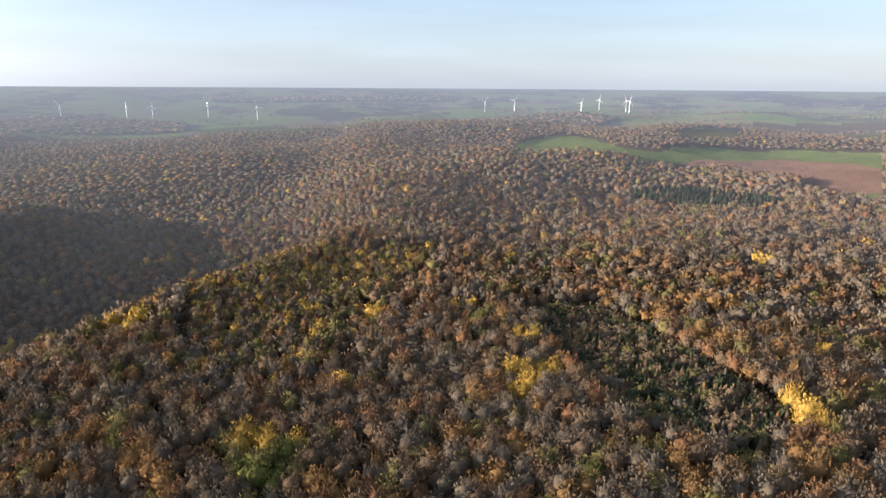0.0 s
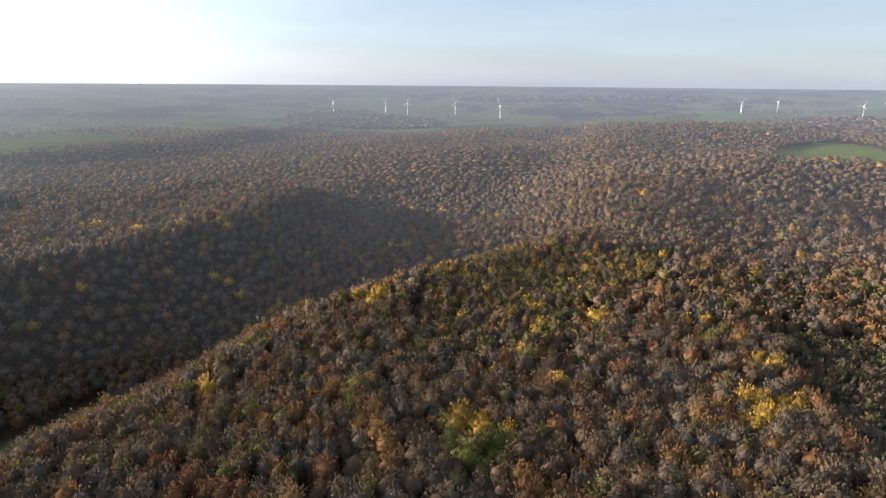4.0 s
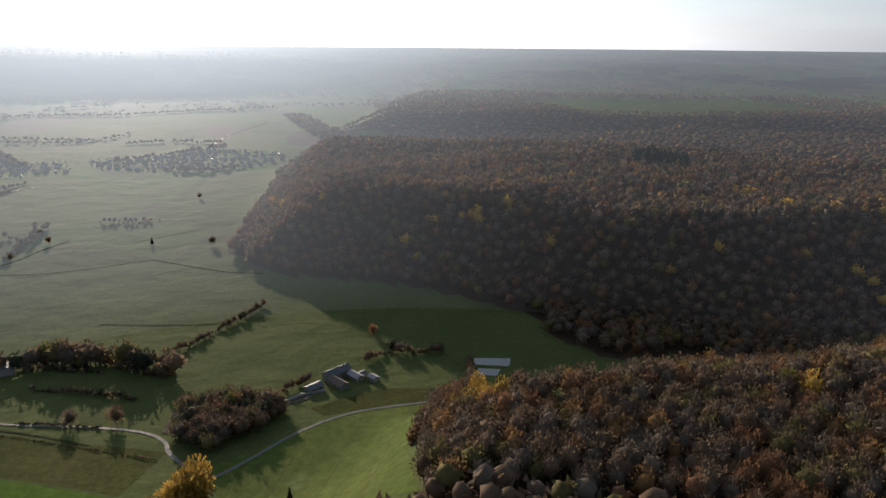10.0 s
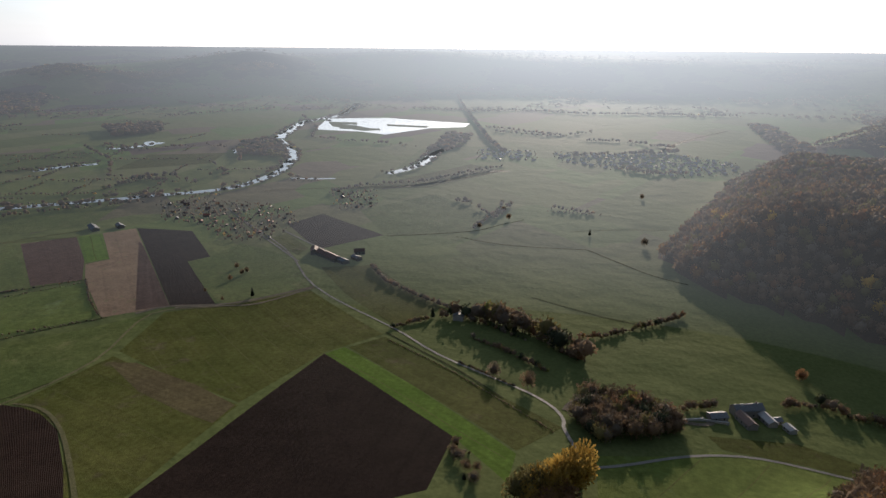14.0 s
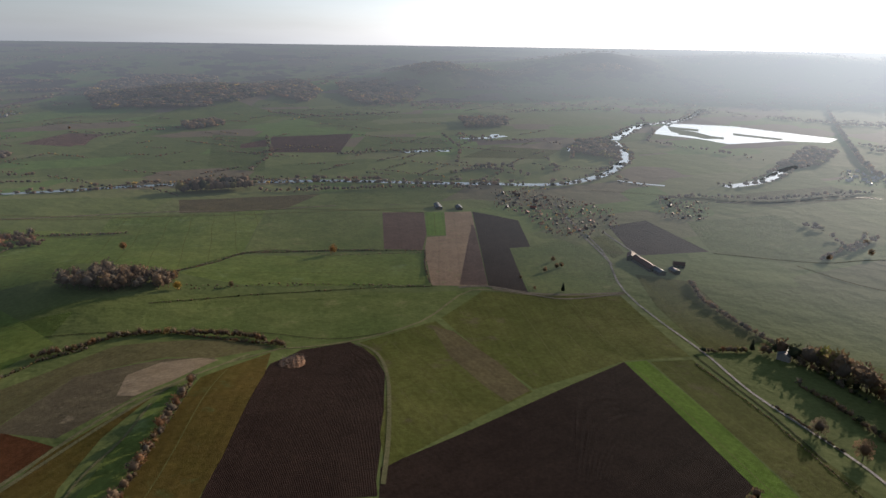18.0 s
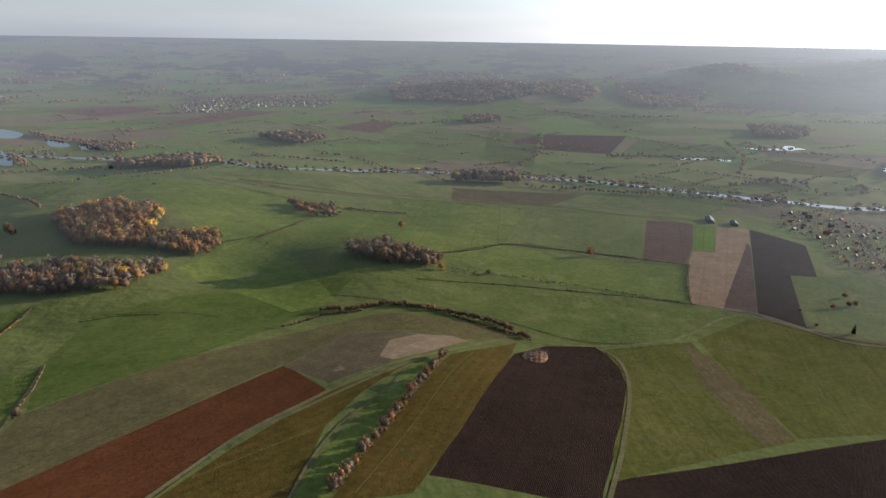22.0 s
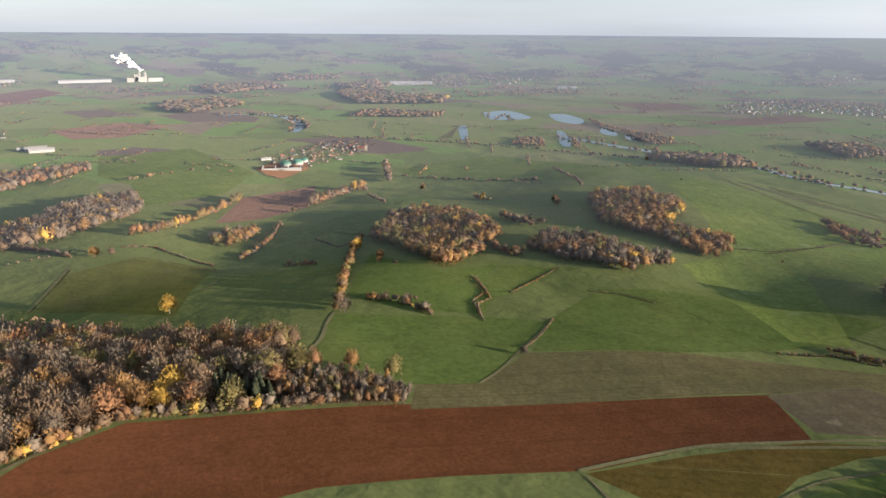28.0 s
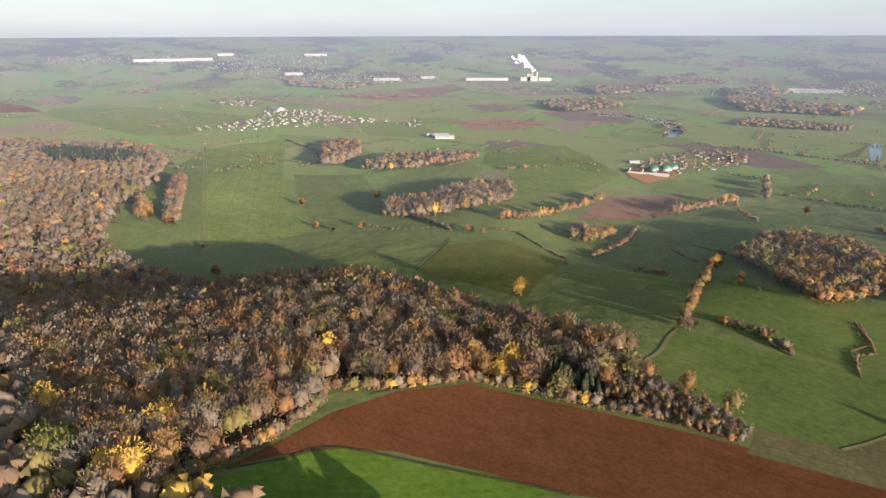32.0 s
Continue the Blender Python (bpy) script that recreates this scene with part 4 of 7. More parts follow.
def gas_dome(x, y, r):
    root = new("gas_dome")
    n = 20
    ring = [(r * math.cos(i * 2 * math.pi / n), r * math.sin(i * 2 * math.pi / n)) for i in range(n)]
    part("tank_wall", [(a, b, z) for z in (-2, 5) for a, b in ring], [(i, (i + 1) % n, n + (i + 1) % n, n + i) for i in range(n)], "pale", root)
    v, f = [], []
    for j in range(5):
        k = j / 5 * math.pi / 2
        v += [(a * math.cos(k) * 1.02, b * math.cos(k) * 1.02, 5 + r * 0.55 * math.sin(k)) for a, b in ring]
    for j in range(4):
        f += [(j * n + i, j * n + (i + 1) % n, (j + 1) * n + (i + 1) % n, (j + 1) * n + i) for i in range(n)]
    v.append((0, 0, 5 + r * 0.56))
    f += [(4 * n + i, 4 * n + (i + 1) % n, 5 * n) for i in range(n)]
    part("dome", v, f, "green", root)
    root.matrix_basis = pose(x, y, float(height(x, y)))
    return tagged(root, "green membrane dome of a biogas tank", "gas tank", "biogas tanks")


def silo_yard(poly):
    """Concrete bunker walls on a levelled yard of bare earth."""
    tagged(draped("earth_bank", [tuple(map(float, q)) for q in poly], "earth", 0.9), "bank of bare orange earth round the biogas yard", "earth bank")
    cx, cy = sum(q[0] for q in poly) / len(poly), sum(q[1] for q in poly) / len(poly)
    root = new("bunker_silo")
    for i in range(4):
        part("bunker_wall", *box(-45 + i * 22, -44 + i * 22, -16, 16, -2, 5), "white", root)
    part("end_wall", *box(-45, 22, 16, 17, -2, 5), "white", root)
    root.matrix_basis = pose(cx + 10, cy + 6, float(height(cx, cy)) + 0.5, 0, 0, 40)
    tagged(root, "row of white concrete bunker silos", "silo")


def works(x, y):
    """A far factory: halls, towers and a leaning plume of steam."""
    s = math.hypot(x, y) / 2800
    z = float(height(x, y))
    root = new("factory")
    for i, (a, b, l, w, h) in enumerate(((-45, 0, 50, 24, 12), (0, 8, 30, 26, 18), (22, -8, 16, 16, 26), (42, 5, 26, 22, 14), (-12, -14, 6, 6, 34), (8, -12, 5, 5, 38))):
        part("factory_block", *box((a - l / 2) * s, (a + l / 2) * s, (b - w / 2) * s, (b + w / 2) * s, -20, h * s), "white", root)
    root.matrix_basis = pose(x, y, z, 0, 0, math.degrees(math.atan2(y, x)) + 90)
    tagged(root, "distant white factory with tall blocks", "factory")
    rng = np.random.default_rng(5)
    pieces = []
    for i in range(110):
        k = i / 109
        v, f = ico(2)
        v = v * rng.uniform(0.8, 1.15, (len(v), 1)) * (2.5 + 5.5 * k ** 0.8) * rng.uniform(0.5, 1.2)
        pieces.append((v * np.array([1, 1, 0.7]) + np.array([(75 * k) + rng.normal() * (3 + 10 * k), rng.normal() * 8, 38 + 55 * k ** 0.85 + rng.normal() * (2 + 7 * k)]), f))
    v, f = join(*pieces)
    plume = part("steam_plume", (v * s).tolist(), f.tolist(), "steam", None)
    plume.data.polygons.foreach_set("use_smooth", np.ones(len(f), bool))
    plume.matrix_basis = root.matrix_basis.copy()
    tagged(plume, "leaning white plume of factory steam", "steam plume")


def long_hall(x, y, length=175, deep=30):
    s = math.hypot(x, y) / 2800
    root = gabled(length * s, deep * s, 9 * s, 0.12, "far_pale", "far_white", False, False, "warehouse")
    root.matrix_basis = pose(x, y, float(height(x, y)), 0, 0, math.degrees(math.atan2(y, x)) + 90)
    tagged(root, "very long low white warehouse", "warehouse")


def turbine(x, y, tall, turn):
    """A wind turbine: tapered tower, nacelle, hub and three blades at rest."""
    root = new("wind_turbine")
    hub, r = tall * 0.72, tall * 0.4
    n = 10
    ring = [(math.cos(i * 2 * math.pi / n), math.sin(i * 2 * math.pi / n)) for i in range(n)]
    w0, w1 = tall * 0.02, tall * 0.012
    part("tower", [(a * w, b * w, z) for w, z in ((w0, -6), (w1, hub)) for a, b in ring], [(i, (i + 1) % n, n + (i + 1) % n, n + i) for i in range(n)], "mast", root)
    part("nacelle", *box(-w0 * 0.9, w0 * 0.9, -w0 * 1.6, w0 * 3.2, hub - w0 * 0.8, hub + w0 * 1.1), "mast", root)
    part("hub", *box(-w0 * 0.8, w0 * 0.8, -w0 * 2.6, -w0 * 1.6, hub - w0 * 0.7, hub + w0 * 0.9), "mast", root)
    for i in range(3):
        a = radians(turn + 120 * i)
        c, s = math.cos(a), math.sin(a)
        v = []
        for d, w in ((0.0, 0.018), (0.22, 0.028), (1.0, 0.006)):
            for e, t in ((-0.35, 0), (0.65, 0), (0.65, 0.008), (-0.35, 0.008)):
                p0, q0 = d * r, e * w * tall
                v.append((p0 * c - q0 * s, -w0 * 2.2 + t * tall, hub + p0 * s + q0 * c))
        f = [(k + j, k + (j + 1) % 4, k + 4 + (j + 1) % 4, k + 4 + j) for k in (0, 4) for j in range(4)] + [(3, 2, 1, 0), (8, 9, 10, 11)]
        part("blade", v, f, "mast", root)
    root.matrix_basis = pose(x, y, float(height(x, y)), 0, 0, math.degrees(math.atan2(y, x)) + 90 + 14)
    return tagged(root, "white three-bladed wind turbine on the far plain", "wind turbine", "wind turbines")


GOLD = []

# fields on the home hill
field("dark", [(-373, -236), (-143, -212), (-129, -193), (-238, -98), (-294, -105)], 1)
field("lime", [(-373, -235), (-391, -229), (-347, -151), (-308, -91), (-292, -68), (-262, -65), (-294, -105), (-332, -168)], 1)
field("dark", [(-62, -225), (-99, -275), (-154, -351), (-186, -370), (-223, -367), (-225, -341), (-209, -303), (-164, -240), (-135, -204), (-129, -194)], 1)
field("olive", [(-226, -362), (-306, -370), (-286, -291), (-273, -234), (-223, -227), (-145, -211), (-159, -236), (-208, -297), (-221, -332)], 1)
field("olive", [(-315, -374), (-396, -410), (-446, -365), (-502, -329), (-429, -215), (-375, -237), (-276, -236), (-289, -292)], 1)
field("olive", [(-392, -226), (-425, -211), (-335, -51), (-295, -69), (-311, -92), (-347, -151)], 1)
field("ochre", [(55, -224), (20, -264), (-25, -306), (-81, -335), (-46, -303), (-23, -273), (-2, -216)], 1)
field("bright", [(-2, -216), (-24, -257), (-52, -296), (-88, -338), (-103, -343), (-74, -298), (-32, -238), (-17, -215)], 1)
field("ochre", [(-108, -345), (-165, -374), (-142, -333), (-87, -257), (-52, -214), (-18, -214), (-41, -251), (-77, -300)], 1)
field("red", [(213, -25), (243, -77), (249, -111), (242, -148), (194, -190), (148, -229), (73, -286), (-8, -353), (-28, -311), (19, -272), (53, -228), (100, -191), (141, -156), (154, -138), (179, -118), (206, -91), (215, -73), (217, -47)], 1)
field("lime", [(200, -6), (209, -29), (216, -51), (215, -73), (179, -118), (154, -138)], 1)
field("dull", [(142, -227), (154, -251), (126, -274), (122, -325), (44, -383), (-15, -416), (-86, -447), (-150, -422), (-173, -385), (-128, -380), (-106, -402), (-54, -405), (-6, -351), (-8, -356), (73, -286)], 1)
field("rough", [(-7, -351), (-54, -405), (-105, -398), (-130, -380), (-65, -336), (-30, -319)], 1)

# meadows to the south
field("deep", [(253, -309), (171, -364), (127, -384), (124, -334), (127, -273), (154, -251), (213, -244), (229, -262)], 1)
field("deep", [(129, -387), (122, -483), (58, -526), (-16, -547), (-77, -530), (-45, -476), (44, -383), (120, -329)], 1)
field("deep", [(271, -348), (348, -485), (246, -443), (221, -509), (196, -408), (173, -369), (226, -343)], 1)
field("deep", [(195, -409), (216, -505), (169, -522), (174, -425), (179, -400), (172, -370)], 1)
field("bright", [(290, -1214), (122, -1028), (-39, -898), (-194, -792), (-83, -619), (-26, -639), (-55, -477), (-18, -464), (79, -613), (44, -664), (117, -850)], 1)
field("grass", [(500, -527), (453, -679), (392, -542), (324, -409), (447, -422)], 1)
field("pink", [(594, -514), (681, -646), (655, -774), (562, -644), (565, -563)], 1)
field("olive", [(550, -342), (543, -376), (457, -393), (397, -311), (357, -266), (489, -243), (557, -306)], 1)

# fields of the valley
field("grass", [(-139, -529), (-386, -419), (-310, -378), (-229, -367), (-175, -392), (-106, -475)], 1)
field("bright", [(-174, -587), (-250, -624), (-426, -537), (-365, -453), (-223, -533)], 1)
field("pink", [(-507, -735), (-557, -703), (-479, -599), (-430, -545), (-396, -572)], 1)
field("lime", [(-559, -702), (-581, -687), (-496, -582), (-474, -592)], 1)
field("tan", [(-582, -687), (-619, -670), (-410, -417), (-366, -449), (-430, -541), (-470, -587), (-495, -580)], 1)
field("dark", [(-620, -669), (-639, -595), (-553, -493), (-526, -501), (-432, -385), (-411, -417)], 1)
field("grass", [(-525, -498), (-554, -492), (-615, -499), (-592, -415), (-510, -333), (-458, -355), (-434, -383)], 1)
field("bright", [(-194, -904), (-384, -850), (-255, -629), (-175, -596), (-95, -659)], 1)
field("grass", [(-382, -843), (-500, -736), (-396, -576), (-260, -634)], 1)
field("worn", [(-306, -983), (-510, -915), (-413, -844), (-276, -891)], 1)
field("maroon", [(-739, -1575), (-954, -1515), (-757, -1263), (-633, -1350)], 1)
field("dark", [(-726, -507), (-798, -495), (-723, -358), (-628, -399)], 1)

# tracks and roads
track([(13, -276), (-40, -310), (-83, -336), (-126, -362), (-173, -379)], 2.4, "grasstrack")
track([(-173, -379), (-222, -368), (-295, -375), (-388, -417), (-432, -372), (-509, -329)], 2.2, "grasstrack")
track([(-745, -611), (-615, -435), (-516, -334), (-448, -217), (-408, -158), (-379, -91), (-363, -65), (-347, -53), (-332, -49), (-301, -31), (-306, -16), (-338, 21), (-355, 58), (-356, 107)], 2.3, "asphalt")
track([(-384, -430), (-410, -417), (-440, -372), (-513, -333)], 4, "track")

# water
river([(507, -1507), (109, -1303), (-11, -1164), (-110, -1138), (-285, -1126), (-413, -1092), (-583, -1000), (-757, -840), (-788, -820), (-841, -769), (-911, -734), (-1029, -742), (-1161, -794), (-1259, -852), (-1430, -1009)], 21)
river([(-1446, -1021), (-1624, -1098), (-1817, -1167), (-2070, -1175), (-2472, -1335)], 30)
river([(-1118, -541), (-1228, -524), (-1389, -550), (-1481, -550)], 22)
LAKE = [(-1651, -1037), (-1921, -1152), (-2023, -984), (-1991, -669), (-1890, -653), (-1814, -741), (-1635, -799), (-1663, -897)]
field("water", [(-1651, -1037), (-1921, -1152), (-2023, -984), (-1991, -669), (-1890, -653), (-1814, -741), (-1635, -799), (-1663, -897)], 2, name="lake", label="wide pale flooded gravel pit in the river meadows")
field("water", [(875, -1843), (827, -1930), (698, -1799), (784, -1709)], 2, name="pond", label="small blue pond among bushes in the meadows")
field("water", [(686, -1910), (641, -1937), (552, -1839), (542, -1748), (616, -1787)], 2, name="pond", label="small blue pond among bushes in the meadows")
field("water", [(792, -1515), (792, -1560), (687, -1367), (687, -1334)], 2, name="pond", label="small blue pond among bushes in the meadows")
field("water", [(549, -1598), (516, -1567), (440, -1390), (466, -1391)], 2, name="pond", label="small blue pond among bushes in the meadows")
field("water", [(472, -1716), (427, -1687), (392, -1593), (432, -1603)], 2, name="pond", label="small blue pond among bushes in the meadows")
field("water", [(382, -1626), (315, -1599), (312, -1528), (356, -1550)], 2, name="pond", label="small blue pond among bushes in the meadows")
field("water", [(-417, 160), (-409, 187), (-396, 180), (-406, 156)], 2, name="fish_pond", label="rectangular fish pond with pale banks below the wood")
field("water", [(-399, 156), (-393, 172), (-383, 165), (-388, 152)], 2, name="fish_pond", label="rectangular fish pond with pale banks below the wood")

# woods
NORTH = [(-150, -20), (-180, 48), (-250, 72), (-320, 95), (-348, 116), (-356, 150), (-362, 195), (-400, 222), (-426, 227), (-484, 246), (-550, 199), (-613, 132), (-661, 46), (-714, -4), (-772, -19), (-786, -19), (-951, 18), (-1281, 81), (-1466, 141), (-1750, 500), (-1600, 1100), (-1500, 2600), (2500, 2600), (2500, 1500), (656, 839), (565, 857), (700, 560), (900, 300), (850, 120), (1841, 180), (1670, 6), (1545, -124), (1266, -126), (981, -79), (849, -21), (699, -2), (630, -5), (559, -43), (489, -68), (500, -124), (476, -189), (333, -212), (263, -244), (234, -262), (223, -229), (169, -251), (156, -250), (149, -232), (196, -192), (246, -151), (251, -112), (266, -81), (250, -74), (216, -26), (203, -6), (120, -90)]

# copses among the meadows
wood("rounded copse of yellow and ochre trees on the pasture", [(383, -530), (339, -517), (293, -485), (247, -450), (245, -501), (256, -579), (263, -602), (326, -655), (385, -651), (406, -609), (391, -547)], [0.3, 0.9, 0.4, 1.4, 0.16, 1.0, 0, 0], 13, 7.5)
wood("long copse of grey-brown and yellowing trees", [(210, -556), (171, -544), (112, -539), (82, -600), (80, -624), (82, -607), (118, -601), (165, -611), (217, -607), (215, -563)], [1.6, 0.8, 0.2, 0.25, 0.12, 0.15, 0, 0], 13, 7.5)
wood("orange and russet copse on the green hillside", [(177, -676), (142, -661), (88, -648), (60, -641), (39, -664), (44, -690), (106, -692), (102, -755), (113, -793), (171, -832), (220, -773)], [0.4, 0.8, 0.7, 1.4, 0.25, 0.6, 0, 0], 13, 7.5)
wood("mixed copse of grey and yellow trees", [(709, -303), (688, -314), (663, -363), (677, -428), (700, -496), (781, -548), (797, -513), (795, -454), (757, -397), (775, -346)], [1.6, 0.8, 0.2, 0.25, 0.12, 0.15, 0, 0], 15, 7.5)
wood("small stand of golden trees in the pasture", [(529, -448), (512, -463), (518, -505), (527, -516), (546, -488), (536, -458)], [0.3, 0.9, 0.4, 1.4, 0.16, 1.0, 0, 0], 13, 7)
wood("bare brown spinney on the pasture", [(-76, -590), (-106, -554), (-157, -546), (-168, -567), (-153, -572), (-115, -610), (-77, -593)], [1.6, 1.2, 0.1, 0.05, 0.02, 0.05, 0, 0], 13, 7)
wood("grove of tall trees on the hilltop pasture", [(1103, -361), (1127, -413), (1216, -483), (1364, -532), (1361, -452)], [0.9, 1.2, 0.5, 0.25, 0.08, 0.25, 0, 0], 18, 8)
wood("long grove of brown and yellow trees", [(1046, -414), (987, -474), (1013, -633), (1054, -662), (1131, -520), (1078, -430)], [0.9, 1.2, 0.5, 0.25, 0.08, 0.25, 0, 0], 15, 8)
wood("small orange grove beside the pasture", [(579, -341), (562, -369), (566, -367), (579, -353)], [0.4, 0.8, 0.7, 1.4, 0.25, 0.6, 0, 0], 10, 6)
wood("narrow island of trees in the pasture", [(794, -35), (778, -50), (853, -55), (869, -44)], [0.4, 0.8, 0.7, 1.4, 0.25, 0.6, 0, 0], 15, 7)
wood("narrow island of trees in the pasture", [(760, -60), (764, -77), (1025, -122), (1030, -105)], [0.9, 1.2, 0.5, 0.25, 0.08, 0.25, 0, 0], 14, 7)
wood("dense dark copse beside the farm lane", [(-352, -50), (-386, -47), (-389, -17), (-380, 9), (-369, 19), (-345, -1), (-323, -30)], [0.8, 1.4, 0.1, 0.05, 0, 0.3, 0.05, 0.3], 13, 6)
wood("tree-grown oxbow island by the river", [(-1191, -960), (-1179, -806), (-1379, -960), (-1420, -1057), (-1325, -1049)], [0.8, 1.4, 0.1, 0.05, 0, 0.3, 0.05, 0.3], 12, 14)
wood("leafless wood on the river island", [(-1385, -569), (-1491, -524), (-1699, -564), (-1735, -642)], [0.8, 1.4, 0.1, 0.05, 0, 0.3, 0.05, 0.3], 12, 15)
wood("row of tall poplars beside the river", [(-321, -1028), (-430, -1007), (-449, -1048), (-439, -1039), (-333, -1059)], [0.8, 1.4, 0.1, 0.05, 0, 0.3, 0.05, 0.3], 20, 9)
wood("plantation on the far meadow", [(1530, -1977), (1424, -1969), (1562, -2203), (1693, -2230)], [0.4, 0.8, 0.7, 1.4, 0.25, 0.6, 0, 0], 14, 14)
wood("plantation on the far meadow", [(2104, -1847), (2011, -1977), (2169, -2130), (2255, -1978)], [0.4, 0.8, 0.7, 1.4, 0.25, 0.6, 0, 0], 16, 16)
wood("belt of bare trees on the far meadow", [(1701, -1331), (1657, -1508), (1798, -1635), (1916, -1510)], [0.9, 1.2, 0.5, 0.25, 0.08, 0.25, 0, 0], 14, 15)
wood("belt of bare trees on the far meadow", [(1164, -1527), (923, -1661), (972, -1771), (1215, -1688)], [0.9, 1.2, 0.5, 0.25, 0.08, 0.25, 0, 0], 10, 15)
wood("belt of bare trees on the river meadow", [(2145, -2294), (1952, -2523), (2021, -2608), (2219, -2389)], [0.9, 1.2, 0.5, 0.25, 0.08, 0.25, 0, 0], 14, 18)
wood("thicket round the meadow ponds", [(290, -1482), (240, -1511), (262, -1599), (404, -1682), (547, -1861), (498, -1751), (399, -1663)], [0.9, 1.2, 0.5, 0.25, 0.08, 0.25, 0, 0], 8, 9)
wood("thicket round the meadow ponds", [(555, -1319), (480, -1329), (526, -1437), (586, -1424)], [0.9, 1.2, 0.5, 0.25, 0.08, 0.25, 0, 0], 9, 9)
wood("thicket round the meadow ponds", [(475, -1496), (421, -1402), (392, -1330), (431, -1362)], [0.9, 1.2, 0.5, 0.25, 0.08, 0.25, 0, 0], 8, 8)

# woods and tree belts of the far plain and its hills
DUSK = [1.4, 1.6, 0.2, 0.2, 0.02, 0.4, 0, 0.5]
for outline in (
        [(-642, -3143), (-776, -3334), (-1052, -3432), (-1273, -3293), (-987, -2460), (-838, -2298), (-659, -2372), (-551, -2564)],
        [(-1361, -2916), (-1457, -2770), (-1407, -2483), (-1233, -2266), (-1157, -2391)],
        [(-2055, -3010), (-2076, -2687), (-2200, -2524), (-2202, -2442), (-1949, -2481)],
        [(-2270, -2475), (-2594, -2349), (-2533, -2292), (-2292, -2374)],
        [(-1472, -2412), (-1733, -2542), (-1843, -2347), (-1642, -2166), (-1417, -2159)],
        [(-2701, -2211), (-2875, -2056), (-2900, -1967), (-2709, -2070)],
        [(-1405, -1583), (-1549, -1520), (-1409, -1381), (-1281, -1418)],
        [(-588, -2844), (-878, -3253), (-925, -2614), (-1242, -2687), (-1213, -2456), (-946, -2342), (-795, -2437), (-526, -2438)],
        [(-1557, -2602), (-1810, -2594), (-1729, -2429), (-1448, -2367)],
        [(246, -1260), (188, -1324), (107, -1327), (62, -1228), (114, -1171)],
        [(-15, -1635), (-99, -1692), (-175, -1604), (-100, -1507)],
        [(-632, -1932), (-759, -1970), (-734, -1856), (-615, -1825)],
        [(-2300, 164), (-2241, 227), (-1737, 268), (-1638, 265), (-1701, 207)],
        [(3124, -865), (2880, -1029), (2851, -1259), (2715, -1011), (2968, -839)],
        [(2230, -1932), (2184, -2133), (2014, -2071), (2046, -1834)],
        [(1584, -2039), (1573, -2287), (1430, -2195), (1424, -1900)],
        [(1778, -1366), (1860, -1691), (1619, -1573), (1616, -1332)],
        [(2191, -1923), (2147, -2244), (1973, -2164), (1997, -1813)],
        [(1669, -2135), (1629, -2311), (1514, -2121), (1512, -1968)],
        [(1850, -2344), (1778, -2565), (1621, -2442), (1637, -2187)],
        [(1510, -1956), (1375, -2130), (1170, -2149), (1104, -1987), (1341, -1834)],
        [(-1155, 3939), (-552, 4096), (287, 4163), (277, 4017), (-523, 3867), (-1125, 3832)],
        [(-1795, 2999), (-1561, 3222), (-1023, 3105), (-926, 2803), (-1405, 2700), (-1625, 2704)],
        [(269, 3102), (737, 3023), (948, 2848), (351, 2241)],
):
    wood("belt of bare brown woodland on the far plain", outline, DUSK, 17, max(11, math.hypot(*outline[0]) / 160))

# hedges and scrub
hedge("overgrown hedge of brown and bare bushes", [(395, -533), (365, -480), (305, -390), (269, -338), (256, -314)], 6, 4.8, [0.4, 0.8, 0.7, 1.4, 0.25, 0.6, 0, 0])
hedge("overgrown hedge of brown and bare bushes", [(613, -416), (607, -461), (622, -509), (645, -570), (674, -637)], 8, 6.4, [0.3, 0.9, 0.4, 1.4, 0.16, 1.0, 0, 0])
hedge("overgrown hedge of brown and bare bushes", [(564, -650), (568, -687), (576, -730), (582, -767), (564, -791)], 11, 8.8, [0.9, 1.2, 0.5, 0.25, 0.08, 0.25, 0, 0])
hedge("overgrown hedge of brown and bare bushes", [(572, -859), (617, -916), (682, -1005)], 11, 8.8, [0.9, 1.2, 0.5, 0.25, 0.08, 0.25, 0, 0])
hedge("overgrown hedge of brown and bare bushes", [(539, -751), (466, -688)], 4, 3.2, [0.9, 1.2, 0.5, 0.25, 0.08, 0.25, 0, 0])
hedge("overgrown hedge of brown and bare bushes", [(251, -344), (233, -353), (218, -352), (198, -346)], 5, 4.0, [0.9, 1.2, 0.5, 0.25, 0.08, 0.25, 0, 0])
hedge("overgrown hedge of brown and bare bushes", [(468, -431), (488, -479), (498, -507), (533, -561)], 4, 3.2, [0.9, 1.2, 0.5, 0.25, 0.08, 0.25, 0, 0])
hedge("overgrown hedge of brown and bare bushes", [(400, -423), (367, -429)], 4, 3.2, [0.9, 1.2, 0.5, 0.25, 0.08, 0.25, 0, 0])
hedge("overgrown hedge of brown and bare bushes", [(706, -331), (656, -338), (594, -340)], 4, 3.2, [0.9, 1.2, 0.5, 0.25, 0.08, 0.25, 0, 0])
hedge("overgrown hedge of brown and bare bushes", [(581, -383), (563, -404), (519, -403), (466, -397)], 3, 2.4, [0.9, 1.2, 0.5, 0.25, 0.08, 0.25, 0, 0])
hedge("overgrown hedge of brown and bare bushes", [(284, -658), (256, -650), (229, -648)], 6, 4.8, [0.8, 1.4, 0.1, 0.05, 0, 0.3, 0.05, 0.3])
